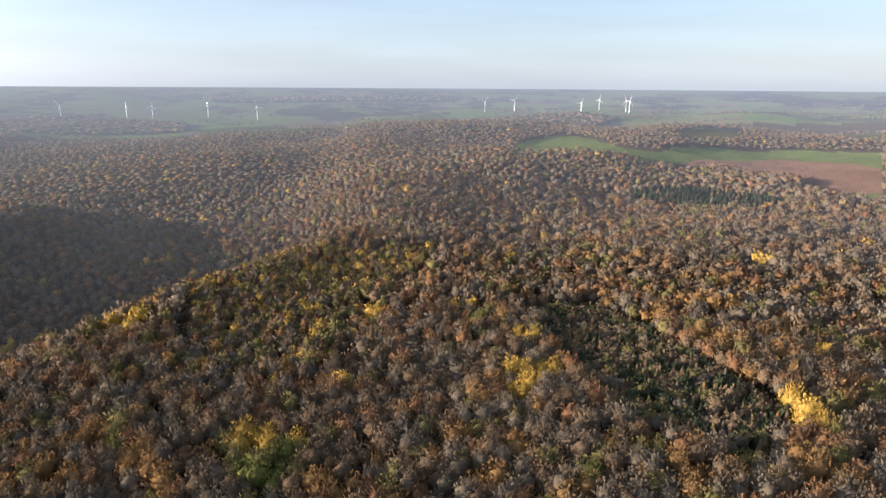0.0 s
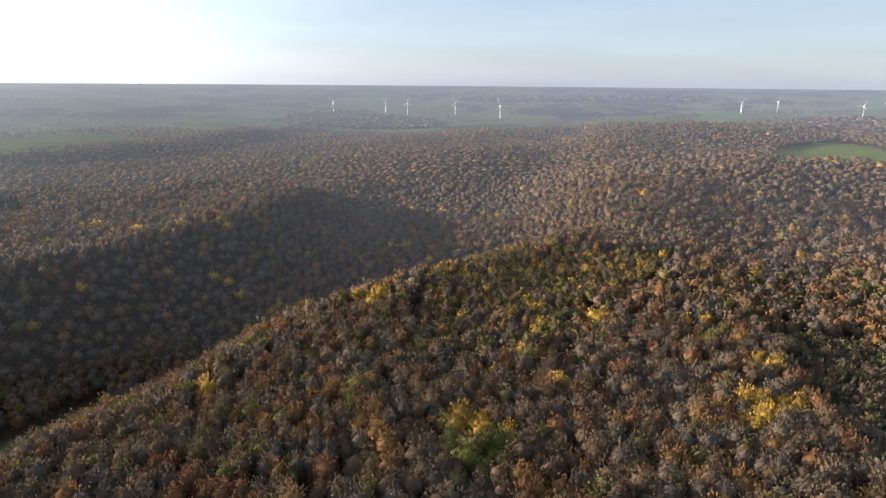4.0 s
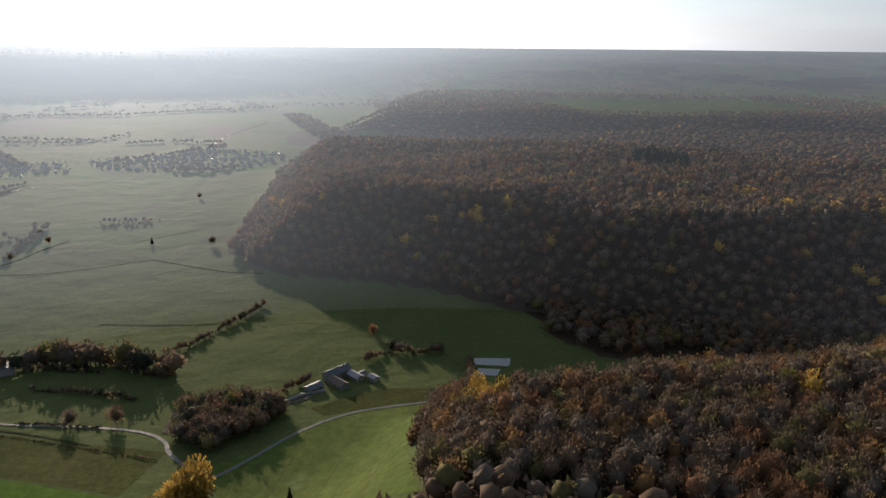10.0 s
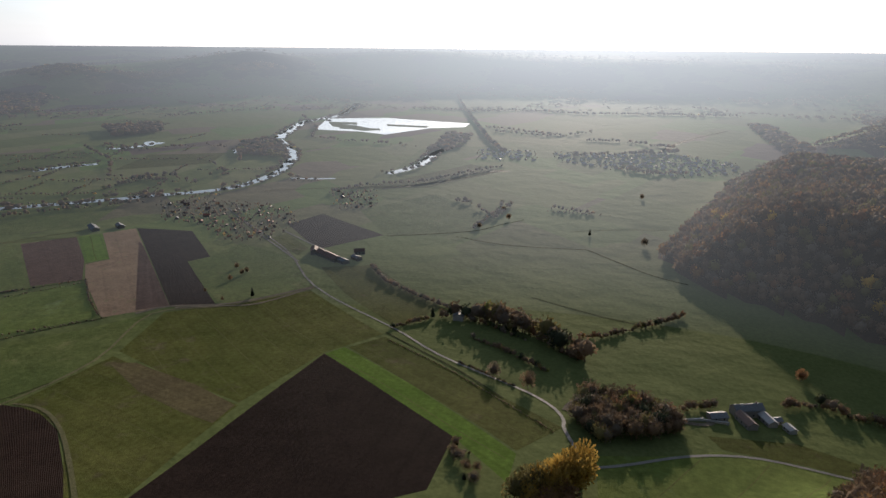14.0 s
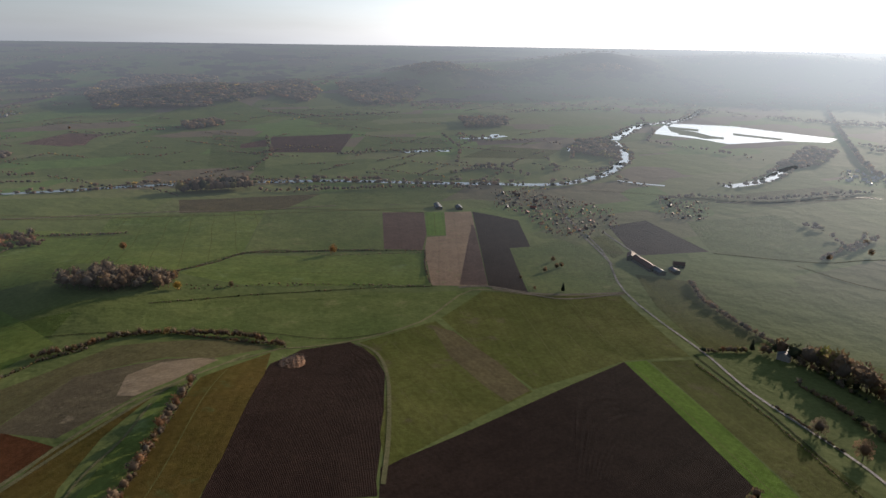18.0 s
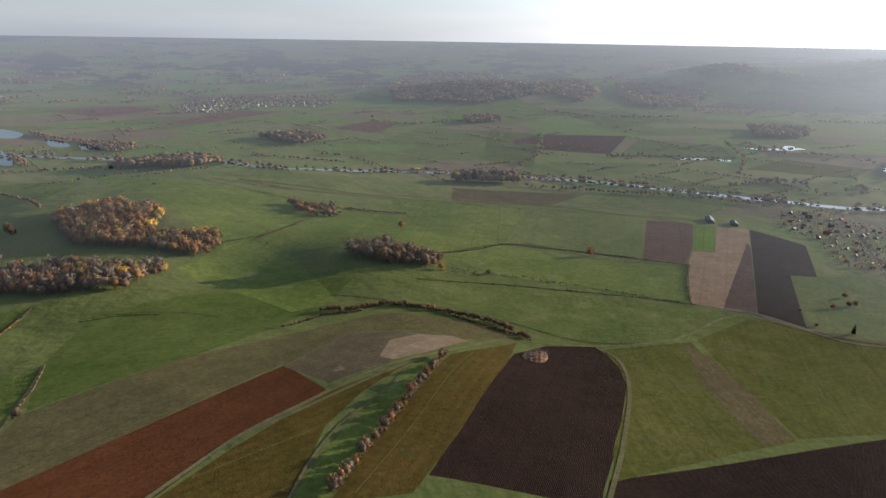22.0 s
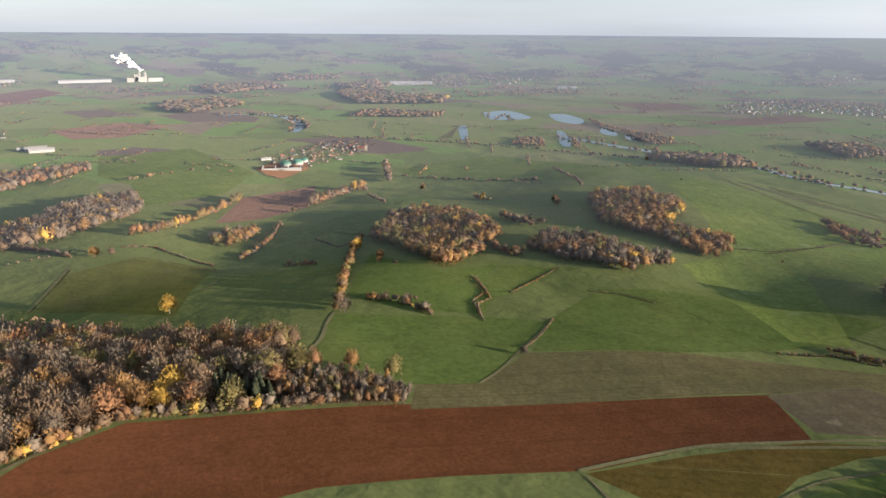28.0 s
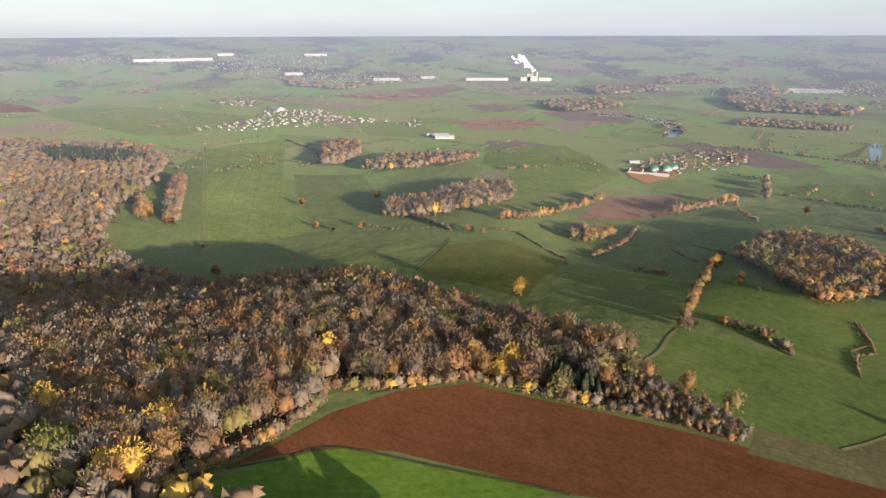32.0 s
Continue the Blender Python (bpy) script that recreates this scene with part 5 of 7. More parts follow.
hedge("overgrown hedge of brown and bare bushes", [(215, -446), (188, -412), (181, -402), (183, -385), (171, -364)], 2.5, 2.0, [0.9, 1.2, 0.5, 0.25, 0.08, 0.25, 0, 0])
hedge("overgrown hedge of brown and bare bushes", [(175, -428), (171, -522)], 2, 1.6, [0.9, 1.2, 0.5, 0.25, 0.08, 0.25, 0, 0])
hedge("overgrown hedge of brown and bare bushes", [(128, -472), (102, -478), (76, -474)], 1.5, 1.2, [0.8, 1.4, 0.1, 0.05, 0, 0.3, 0.05, 0.3])
hedge("overgrown hedge of brown and bare bushes", [(435, -913), (394, -931), (324, -894)], 3, 2.4, [0.8, 1.4, 0.1, 0.05, 0, 0.3, 0.05, 0.3])
hedge("overgrown hedge of brown and bare bushes", [(-10, -430), (-41, -451), (-71, -452)], 3, 2.4, [0.8, 1.4, 0.1, 0.05, 0, 0.3, 0.05, 0.3])
hedge("overgrown hedge of brown and bare bushes", [(249, -552), (222, -538), (212, -549)], 6, 4.8, [0.9, 1.2, 0.5, 0.25, 0.08, 0.25, 0, 0])
hedge("overgrown hedge of brown and bare bushes", [(446, -522), (398, -500), (395, -521)], 3, 2.4, [0.9, 1.2, 0.5, 0.25, 0.08, 0.25, 0, 0])
hedge("overgrown hedge of brown and bare bushes", [(-43, -842), (-65, -822), (-101, -841)], 6, 4.8, [0.8, 1.4, 0.1, 0.05, 0, 0.3, 0.05, 0.3])
hedge("overgrown hedge of brown and bare bushes", [(368, -1069), (285, -935), (254, -860)], 4, 3.2, [0.8, 1.4, 0.1, 0.05, 0, 0.3, 0.05, 0.3])
hedge("overgrown hedge of brown and bare bushes", [(-39, -461), (-61, -455), (-89, -463), (-115, -455), (-138, -439), (-166, -417), (-179, -380)], 3.5, 2.8, [0.6, 1.6, 0.6, 0.1, 0, 0.2, 0, 0])
hedge("overgrown hedge of brown and bare bushes", [(-37, -858), (-74, -838), (-123, -815), (-184, -792)], 3, 2.4, [0.8, 1.4, 0.1, 0.05, 0, 0.3, 0.05, 0.3])
hedge("overgrown hedge of brown and bare bushes", [(-46, -820), (-68, -783), (-100, -779)], 7, 5.6, [0.5, 1.2, 0.9, 0.3, 0, 0.1, 0, 0])
hedge("overgrown hedge of brown and bare bushes", [(-68, -783), (-31, -726), (2, -693), (39, -681)], 2, 1.6, [0.8, 1.4, 0.1, 0.05, 0, 0.3, 0.05, 0.3])
hedge("overgrown hedge of brown and bare bushes", [(-102, -340), (-88, -317), (-73, -296), (-53, -267), (-32, -238), (-18, -217)], 4.5, 3.6, [0.8, 1.2, 1.0, 0.3, 0, 0.1, 0, 0])
hedge("overgrown hedge of brown and bare bushes", [(-160, -545), (-189, -539), (-241, -530), (-297, -494), (-357, -452)], 2, 7, [0.8, 1.4, 0.1, 0.05, 0, 0.3, 0.05, 0.3])
hedge("overgrown hedge of brown and bare bushes", [(-242, -624), (-295, -628), (-337, -580), (-423, -536)], 2, 5, [0.8, 1.4, 0.1, 0.05, 0, 0.3, 0.05, 0.3])
hedge("overgrown hedge of brown and bare bushes", [(389, -930), (339, -933)], 4, 3.2, [0.8, 1.4, 0.1, 0.05, 0, 0.3, 0.05, 0.3])
hedge("overgrown hedge of brown and bare bushes", [(368, -758), (340, -748)], 5, 4.0, [0.3, 0.9, 0.4, 1.4, 0.16, 1.0, 0, 0])
hedge("overgrown hedge of brown and bare bushes", [(288, -660), (261, -642), (236, -636)], 6, 4.8, [0.8, 1.4, 0.1, 0.05, 0, 0.3, 0.05, 0.3])
hedge("overgrown hedge of brown and bare bushes", [(219, -447), (190, -415), (189, -389), (166, -359)], 2, 1.6, [0.9, 1.2, 0.5, 0.25, 0.08, 0.25, 0, 0])
hedge("overgrown hedge of brown and bare bushes", [(125, -330), (124, -355), (127, -388)], 2, 1.6, [0.9, 1.2, 0.5, 0.25, 0.08, 0.25, 0, 0])
hedge("overgrown hedge of brown and bare bushes", [(-40, -845), (-68, -819), (-102, -793)], 6, 4.8, [0.5, 1.2, 0.9, 0.3, 0, 0.1, 0, 0])
hedge("overgrown hedge of brown and bare bushes", [(-112, -828), (-185, -796)], 2.5, 2.0, [0.8, 1.4, 0.1, 0.05, 0, 0.3, 0.05, 0.3])
hedge("overgrown hedge of brown and bare bushes", [(-173, -591), (-218, -607), (-254, -629), (-346, -598), (-389, -570)], 2, 1.6, [0.8, 1.4, 0.1, 0.05, 0, 0.3, 0.05, 0.3])
hedge("overgrown hedge of brown and bare bushes", [(-166, -555), (-223, -533), (-289, -499), (-361, -449)], 2, 9, [0.8, 1.4, 0.1, 0.05, 0, 0.3, 0.05, 0.3])
hedge("overgrown hedge of brown and bare bushes", [(-431, -541), (-394, -495), (-367, -452)], 3, 2.4, [0.8, 1.4, 0.1, 0.05, 0, 0.3, 0.05, 0.3])
hedge("overgrown hedge of brown and bare bushes", [(-87, -467), (-97, -465), (-124, -452), (-165, -399), (-180, -384)], 3, 2.4, [0.6, 1.6, 0.6, 0.1, 0, 0.2, 0, 0])
hedge("overgrown hedge of brown and bare bushes", [(4, -1356), (-78, -1297), (-169, -1237)], 4, 9, [0.8, 1.4, 0.1, 0.05, 0, 0.3, 0.05, 0.3])
hedge("overgrown hedge of brown and bare bushes", [(-361, -1845), (-579, -1862), (-741, -1976)], 5, 14, [0.8, 1.4, 0.1, 0.05, 0, 0.3, 0.05, 0.3])
hedge("overgrown hedge of brown and bare bushes", [(-612, -1180), (-658, -1155)], 4, 8, [0.8, 1.4, 0.1, 0.05, 0, 0.3, 0.05, 0.3])
hedge("overgrown hedge of brown and bare bushes", [(-746, -1232), (-855, -1211), (-997, -1147)], 4, 9, [0.8, 1.4, 0.1, 0.05, 0, 0.3, 0.05, 0.3])
hedge("overgrown hedge of brown and bare bushes", [(-742, -1607), (-622, -1322), (-497, -1161)], 5, 12, [0.8, 1.4, 0.1, 0.05, 0, 0.3, 0.05, 0.3])
hedge("overgrown hedge of brown and bare bushes", [(-1130, -1350), (-1018, -1142), (-883, -1005), (-929, -904)], 6, 11, [0.8, 1.4, 0.1, 0.05, 0, 0.3, 0.05, 0.3])
hedge("overgrown hedge of brown and bare bushes", [(-794, -919), (-889, -943), (-887, -878)], 8, 11, [0.8, 1.4, 0.1, 0.05, 0, 0.3, 0.05, 0.3])
hedge("overgrown hedge of brown and bare bushes", [(-14, -1680), (-80, -1718), (-122, -1575)], 8, 11, [0.9, 1.2, 0.5, 0.25, 0.08, 0.25, 0, 0])
hedge("overgrown hedge of brown and bare bushes", [(-138, -1349), (-178, -1329)], 6, 9, [0.9, 1.2, 0.5, 0.25, 0.08, 0.25, 0, 0])
hedge("overgrown hedge of brown and bare bushes", [(-446, -214), (-460, -206), (-478, -194)], 4, 3.2, [0.8, 1.4, 0.1, 0.05, 0, 0.3, 0.05, 0.3])
hedge("overgrown hedge of brown and bare bushes", [(-488, -186), (-496, -173), (-490, -162)], 9, 7, [0.8, 1.4, 0.1, 0.05, 0, 0.3, 0.05, 0.3])
hedge("overgrown hedge of brown and bare bushes", [(-490, -162), (-497, -148), (-483, -123), (-481, -101), (-456, -76), (-444, -52)], 14, 6, [0.8, 1.4, 0.1, 0.05, 0, 0.3, 0.05, 0.3])
hedge("overgrown hedge of brown and bare bushes", [(-504, -158), (-498, -135), (-492, -108), (-476, -83), (-459, -56)], 10, 6, [0.8, 1.4, 0.1, 0.05, 0, 0.3, 0.05, 0.3])
hedge("overgrown hedge of brown and bare bushes", [(-451, -145), (-436, -113), (-413, -75)], 3.5, 2.8, [0.8, 1.4, 0.1, 0.05, 0, 0.3, 0.05, 0.3])
hedge("overgrown hedge of brown and bare bushes", [(-402, -142), (-393, -121), (-379, -91)], 2.5, 2.0, [0.8, 1.4, 0.1, 0.05, 0, 0.3, 0.05, 0.3])
hedge("overgrown hedge of brown and bare bushes", [(-418, -204), (-382, -136), (-342, -77), (-326, -54)], 1.6, 2.2, [0.8, 1.4, 0.1, 0.05, 0, 0.3, 0.05, 0.3])
hedge("overgrown hedge of brown and bare bushes", [(-593, -309), (-557, -275), (-532, -229), (-513, -187)], 4, 3.2, [0.8, 1.4, 0.1, 0.05, 0, 0.3, 0.05, 0.3])
hedge("overgrown hedge of brown and bare bushes", [(-494, -66), (-501, -50), (-537, -23)], 4, 3.2, [0.8, 1.4, 0.1, 0.05, 0, 0.3, 0.05, 0.3])
hedge("overgrown hedge of brown and bare bushes", [(-537, -23), (-552, -9), (-585, 13)], 5, 4.0, [0.8, 1.4, 0.1, 0.05, 0, 0.3, 0.05, 0.3])
hedge("overgrown hedge of brown and bare bushes", [(-431, 76), (-445, 101), (-436, 121), (-433, 143)], 6, 4.8, [0.8, 1.4, 0.1, 0.05, 0, 0.3, 0.05, 0.3])
hedge("overgrown hedge of brown and bare bushes", [(-416, 155), (-378, 144), (-369, 135)], 6, 4.8, [0.8, 1.4, 0.1, 0.05, 0, 0.3, 0.05, 0.3])
hedge("overgrown hedge of brown and bare bushes", [(-396, 16), (-404, 27), (-412, 36)], 5, 4.0, [0.8, 1.4, 0.1, 0.05, 0, 0.3, 0.05, 0.3])
hedge("overgrown hedge of brown and bare bushes", [(-291, -104), (-278, -95), (-283, -89)], 4, 5, [0.8, 1.4, 0.1, 0.05, 0, 0.3, 0.05, 0.3])
hedge("overgrown hedge of brown and bare bushes", [(-915, -289), (-871, -250), (-960, -252)], 6, 8, [0.8, 1.4, 0.1, 0.05, 0, 0.3, 0.05, 0.3])
hedge("overgrown hedge of brown and bare bushes", [(-958, -340), (-941, -307)], 6, 9, [0.8, 1.4, 0.1, 0.05, 0, 0.3, 0.05, 0.3])
hedge("overgrown hedge of brown and bare bushes", [(-925, -558), (-1003, -529), (-1073, -444), (-1195, -399), (-1290, -356)], 6, 8, [0.8, 1.4, 0.1, 0.05, 0, 0.3, 0.05, 0.3])
hedge("overgrown hedge of brown and bare bushes", [(-1095, -949), (-986, -813), (-952, -853)], 6, 12, [0.8, 1.4, 0.1, 0.05, 0, 0.3, 0.05, 0.3])
hedge("overgrown hedge of brown and bare bushes", [(-906, -935), (-937, -908), (-894, -814)], 7, 11, [0.8, 1.4, 0.1, 0.05, 0, 0.3, 0.05, 0.3])
hedge("overgrown hedge of brown and bare bushes", [(-1281, -1117), (-1230, -976), (-1110, -884)], 7, 12, [0.8, 1.4, 0.1, 0.05, 0, 0.3, 0.05, 0.3])
hedge("overgrown hedge of brown and bare bushes", [(-1952, -1272), (-1681, -1046), (-1494, -949), (-1477, -800), (-1466, -616)], 7, 13, [0.8, 1.4, 0.1, 0.05, 0, 0.3, 0.05, 0.3])
hedge("overgrown hedge of brown and bare bushes", [(-1813, -533), (-1787, -344), (-1941, -270)], 7, 16, [0.8, 1.4, 0.1, 0.05, 0, 0.3, 0.05, 0.3])
hedge("overgrown hedge of brown and bare bushes", [(-2343, 177), (-1961, 191), (-1786, 227)], 4, 16, [0.8, 1.4, 0.1, 0.05, 0, 0.3, 0.05, 0.3])
hedge("overgrown hedge of brown and bare bushes", [(-938, -188), (-956, -86)], 2, 9, [0.8, 1.4, 0.1, 0.05, 0, 0.3, 0.05, 0.3])
hedge("overgrown hedge of brown and bare bushes", [(-993, -684), (-1008, -617)], 3, 10, [0.8, 1.4, 0.1, 0.05, 0, 0.3, 0.05, 0.3])
hedge("undergrowth of low bushes along the edge of the wood", [(203, -6), (216, -26), (228, -46), (250, -74), (264, -81), (256, -96), (251, -112), (244, -149), (220, -171), (196, -192), (173, -213), (149, -232)], 5.5, 3.6, [0.9, 1.2, 0.5, 0.6, 0.15, 0.6, 0, 0])
hedge("undergrowth of low bushes along the edge of the wood", [(-255, 67), (-334, 98), (-361, 121), (-374, 138)], 4.5, 3.2, [0.9, 1.2, 0.5, 0.6, 0.15, 0.6, 0, 0])
hedge("undergrowth of low bushes along the copse", [(-385, -43), (-377, -26), (-375, -5), (-378, 15)], 5, 3, [0.8, 1.4, 0.1, 0.05, 0, 0.3, 0.05, 0.3])

# single trees
tree(366, -269, 14, 4, 1.0)
tree(486, -818, 12, 1, 1.0)
tree(355, -751, 8, 4, 1.0)
tree(246, -734, 11, 0, 1.0)
tree(217, -537, 9, 0, 1.0)
tree(223, -353, 9, 0, 1.0)
tree(249, -316, 11, 0, 1.0)
tree(312, -448, 7, 3, 1.0)
tree(290, -441, 5, 0, 1.0)
tree(375, -503, 10, 4, 1.0)
tree(122, -322, 6, 0, 1.0)
tree(142, -983, 4, 0, 1.0)
tree(672, -87, 7, 0, 1.0)
tree(567, -82, 11, 2, 1.0)
tree(827, -240, 11, 3, 1.0)
tree(821, -347, 11, 3, 1.0)
tree(708, -220, 8, 2, 1.0)
tree(676, -264, 9, 3, 1.0)
tree(684, -233, 6, 1, 1.0)
tree(577, -351, 12, 3, 1.0)
tree(782, -46, 14, 3, 1.0)
tree(756, -68, 12, 3, 1.0)
tree(520, -548, 6, 0, 1.0)
tree(555, -610, 9, 0, 1.0)
tree(373, -497, 13, 4, 1.0)
tree(323, -466, 9, 3, 1.0)
tree(-381, -83, 13, 1, 1.0)
tree(-387, -109, 12, 0, 1.0)
tree(-485, -194, 12, 7, 1.0)
tree(-483, 95, 10, 2, 1.0)
tree(-365, 146, 10, 4, 1.0)
tree(-371, 140, 9, 3, 1.0)
tree(-267, 10, 8, 7, 1.0)
tree(-833, -110, 11, 7, 1.0)
tree(-812, -39, 11, 0, 1.0)
tree(-914, -251, 9, 1, 1.0)
tree(-873, -232, 9, 1, 1.0)
tree(-810, -256, 8, 1, 1.0)
tree(-1087, -64, 9, 1, 1.0)
tree(-1269, 80, 10, 1, 1.0)
tree(-463, -368, 11, 7, 1.0)
tree(-516, -421, 6, 1, 1.0)
tree(-532, -440, 6, 1, 1.0)
tree(-443, -386, 4, 1, 1.0)
tree(-339, -586, 11, 3, 1.0)
tree(-495, -419, 6, 1, 1.0)
tree(-524, -421, 6, 1, 1.0)
tree(-157, -701, 9, 2, 1.0)
tree(-160, -545, 8, 4, 1.0)
tree(251, -742, 12, 1, 1.0)
tree(218, -540, 10, 1, 1.0)
tree(365, -777, 7, 3, 1.0)
tree(-205, -538, 6, 1, 1.0)
tree(-5, -669, 3, 1, 1.0)
tree(247, -1245, 9, 3, 1.0)
tree(-362, -2028, 8, 1, 1.0)
tree(-456, -417, 4, 1, 1.0)
tree(-268, -33, 27, 4, 0.75)
tree(-261, -38, 25, 4, 0.75)
tree(-254, -47, 22, 5, 0.8)
tree(-250, -52, 21, 5, 0.8)
tree(-252, -41, 19, 4, 0.8)
tree(-250, -34, 15, 2, 1.0)
tree(-280, -31, 24, 4, 0.7)
tree(-246, -57, 18, 5, 0.8)
tree(-246, -39, 15, 3, 1.0)
tree(-265, -36, 24, 4, 0.9)
tree(-258, -40, 23, 4, 0.95)
tree(-253, -50, 20, 5, 1.0)
tree(-254, -45, 22, 4, 0.9)
tree(-274, -31, 22, 4, 0.85)
tree(-247, -50, 17, 4, 0.9)
tree(-245, -43, 14, 2, 1.1)
tree(-252, -37, 16, 3, 1.0)
tree(-277, -99, 5, 1, 1.3)
tree(-271, -94, 7, 0, 1.3)
tree(-264, -87, 6, 1, 1.3)
tree(-255, -85, 5, 7, 1.3)
tree(-255, -80, 6, 0, 1.3)
tree(-286, -100, 4, 7, 1.3)
tree(-266, -82, 5, 1, 1.3)

# colour spots in the great wood
GOLD += [(66, 338, 4, 8), (43, 374, 6, 7), (57, 396, 5, 6), (56, 288, 4, 9), (54, 271, 4, 8), (69, 293, 4, 7), (82, 304, 3, 6), (93, 281, 4, 10), (168, 246, 4, 10), (170, 236, 4, 7), (-90, 496, 4, 14), (-79, 504, 4, 10), (-97, 464, 4, 7), (-172, 386, 4, 14), (-312, 540, 4, 12), (-338, 528, 4, 12), (-299, 737, 4, 8), (-280, 738, 4, 7), (293, 496, 4, 9), (-23, 398, 4, 8), (-41, 412, 4, 7), (-65, 243, 4, 8), (-53, 234, 4, 9), (-46, 229, 5, 7), (-61, 220, 5, 9), (-53, 213, 6, 8), (-49, 226, 6, 6), (-121, 238, 6, 5), (-132, 246, 4, 9), (-104, 226, 3, 7)]
GOLD += [(-92, 215, 3, 6), (147, 194, 3, 9), (228, 443, 3, 8), (157, 376, 3, 12), (168, 325, 3, 12), (209, 385, 3, 12), (207, 335, 3, 10), (225, 310, 4, 5), (79, 455, 3, 7), (35, 403, 4, 8), (101, 196, 3, 10), (26, 206, 3, 9), (42, 223, 3, 9), (-25, 202, 3, 8), (-32, 208, 3, 7), (-131, 219, 3, 9), (18, 233, 3, 8), (-217, 317, 3, 12), (-338, 528, 4, 9), (-307, 537, 4, 9), (-172, 386, 4, 12), (-248, 98, 4, 12), (-240, 102, 4, 6), (-420, 540, 4, 6), (-443, 509, 4, 6), (-494, 584, 4, 9), (-605, 569, 4, 12), (-533, 557, 4, 12), (-473, 613, 4, 11), (-573, 489, 5, 12)]
GOLD += [(-614, 272, 4, 10), (-301, 733, 4, 8), (-281, 741, 4, 7), (-122, 241, 6, 5), (-191, 231, 4, 6), (-131, 246, 3, 10), (-101, 221, 3, 6), (-92, 215, 3, 6), (-106, 188, 2, 6), (-534, 316, 2, 14), (-562, 297, 2, 12), (-632, 229, 4, 9), (-621, 241, 4, 8), (-549, 291, 4, 8), (-467, 367, 4, 6), (-410, 540, 4, 6), (-135, 161, 2, 14), (-165, 179, 2, 8), (-627, 448, 2, 16), (215, 2, 3, 9), (209, 12, 4, 10), (277, 5, 3, 9), (275, 27, 4, 10), (242, -7, 4, 7), (248, -22, 4, 6), (214, -8, 3, 9), (232, 26, 6, 10), (361, -58, 3, 7), (357, -191, 3, 8), (242, -161, 3, 10)]
GOLD += [(241, -168, 4, 9), (216, -173, 4, 8), (215, -163, 4, 6), (256, -114, 3, 6), (254, -94, 4, 6), (188, -10, 4, 8), (285, -69, 3, 6), (296, -9, 4, 6)]
SPRUCES_NEAR = [(81, 413), (129, 419), (144, 374), (153, 304), (163, 270), (164, 239), (137, 214), (110, 220), (93, 240), (86, 272), (82, 325)]
SPRUCES_FAR = [(339, 943), (433, 960), (488, 879), (493, 799), (420, 793), (360, 828), (332, 898)]
SPRUCES_EAST = [(1597, 100), (1570, 27), (1457, -58), (1353, -97), (1227, -33), (1346, 53)]
SPRUCES_EDGE = [(226, -183), (208, -188), (195, -193), (206, -203), (225, -198), (234, -192)]
SPRUCES_DARK = [(-823, 555), (-842, 607), (-788, 633), (-735, 585), (-768, 534)]
POND_GAP = [(-443, 150), (-420, 199), (-242, 114), (-255, 105), (-358, 120)]
TONGUE = [(-506, 197), (-452, 235), (-405, 252), (-382, 286), (-380, 350), (-352, 308), (-236, 176), (-230, 141), (-233, 117), (-384, 130)]
YOUNG = [(-151, 427), (-197, 730), (-85, 585), (-22, 588), (32, 605), (18, 528), (-33, 446), (-26, 386), (-38, 325), (-72, 319), (-91, 299), (-124, 341)]
BRAKE = [(199, -198), (183, -207), (162, -214), (143, -226), (150, -240), (176, -244), (202, -230), (211, -215)]

# open ground inside the great wood
CLEARING = [(182, 1295), (331, 1891), (488, 2063), (555, 1973), (528, 1616), (614, 1553), (773, 1703), (1022, 1673), (1163, 1528), (653, 842), (565, 857), (623, 1008), (586, 1044), (605, 1223), (494, 1123), (472, 1262), (437, 1331), (265, 1253)]
GLADE = [(-915, 2878), (-854, 2959), (-569, 3037), (-336, 2447), (-565, 2363)]
WEST_FIELDS = [(-2114, 931), (-2222, 1125), (-2046, 1330), (-1960, 1631), (-2145, 1846), (-1589, 1758), (-1538, 1459), (-1557, 1190), (-1729, 964)]
field("grass", [(182, 1295), (331, 1891), (488, 2063), (555, 1973), (528, 1616), (614, 1553), (773, 1703), (1022, 1673), (1163, 1528), (653, 842), (565, 857), (623, 1008), (586, 1044), (605, 1223), (494, 1123), (472, 1262), (437, 1331), (265, 1253)], 1)
field("pink", [(529, 1288), (655, 1438), (946, 1543), (845, 1103), (656, 846), (571, 867), (623, 1008), (601, 1090), (532, 1162)], 2, name="bare_field", label="bare brown harrowed field beyond the wood")
field("olive", [(-915, 2878), (-854, 2959), (-569, 3037), (-336, 2447), (-565, 2363)], 1)
field("bright", [(-2114, 931), (-2222, 1125), (-2046, 1330), (-1960, 1631), (-2145, 1846), (-1589, 1758), (-1538, 1459), (-1557, 1190), (-1729, 964)], 1)
EAST_FIELD = [(790, 1881), (1159, 2294), (1183, 2180), (955, 1848), (795, 1792)]
field("dull", [(790, 1881), (1159, 2294), (1183, 2180), (955, 1848), (795, 1792)], 1)
EAST_FIELD_2 = [(1470, 2264), (1765, 2338), (1295, 1704), (1241, 1768)]
field("dull", [(1470, 2264), (1765, 2338), (1295, 1704), (1241, 1768)], 1)

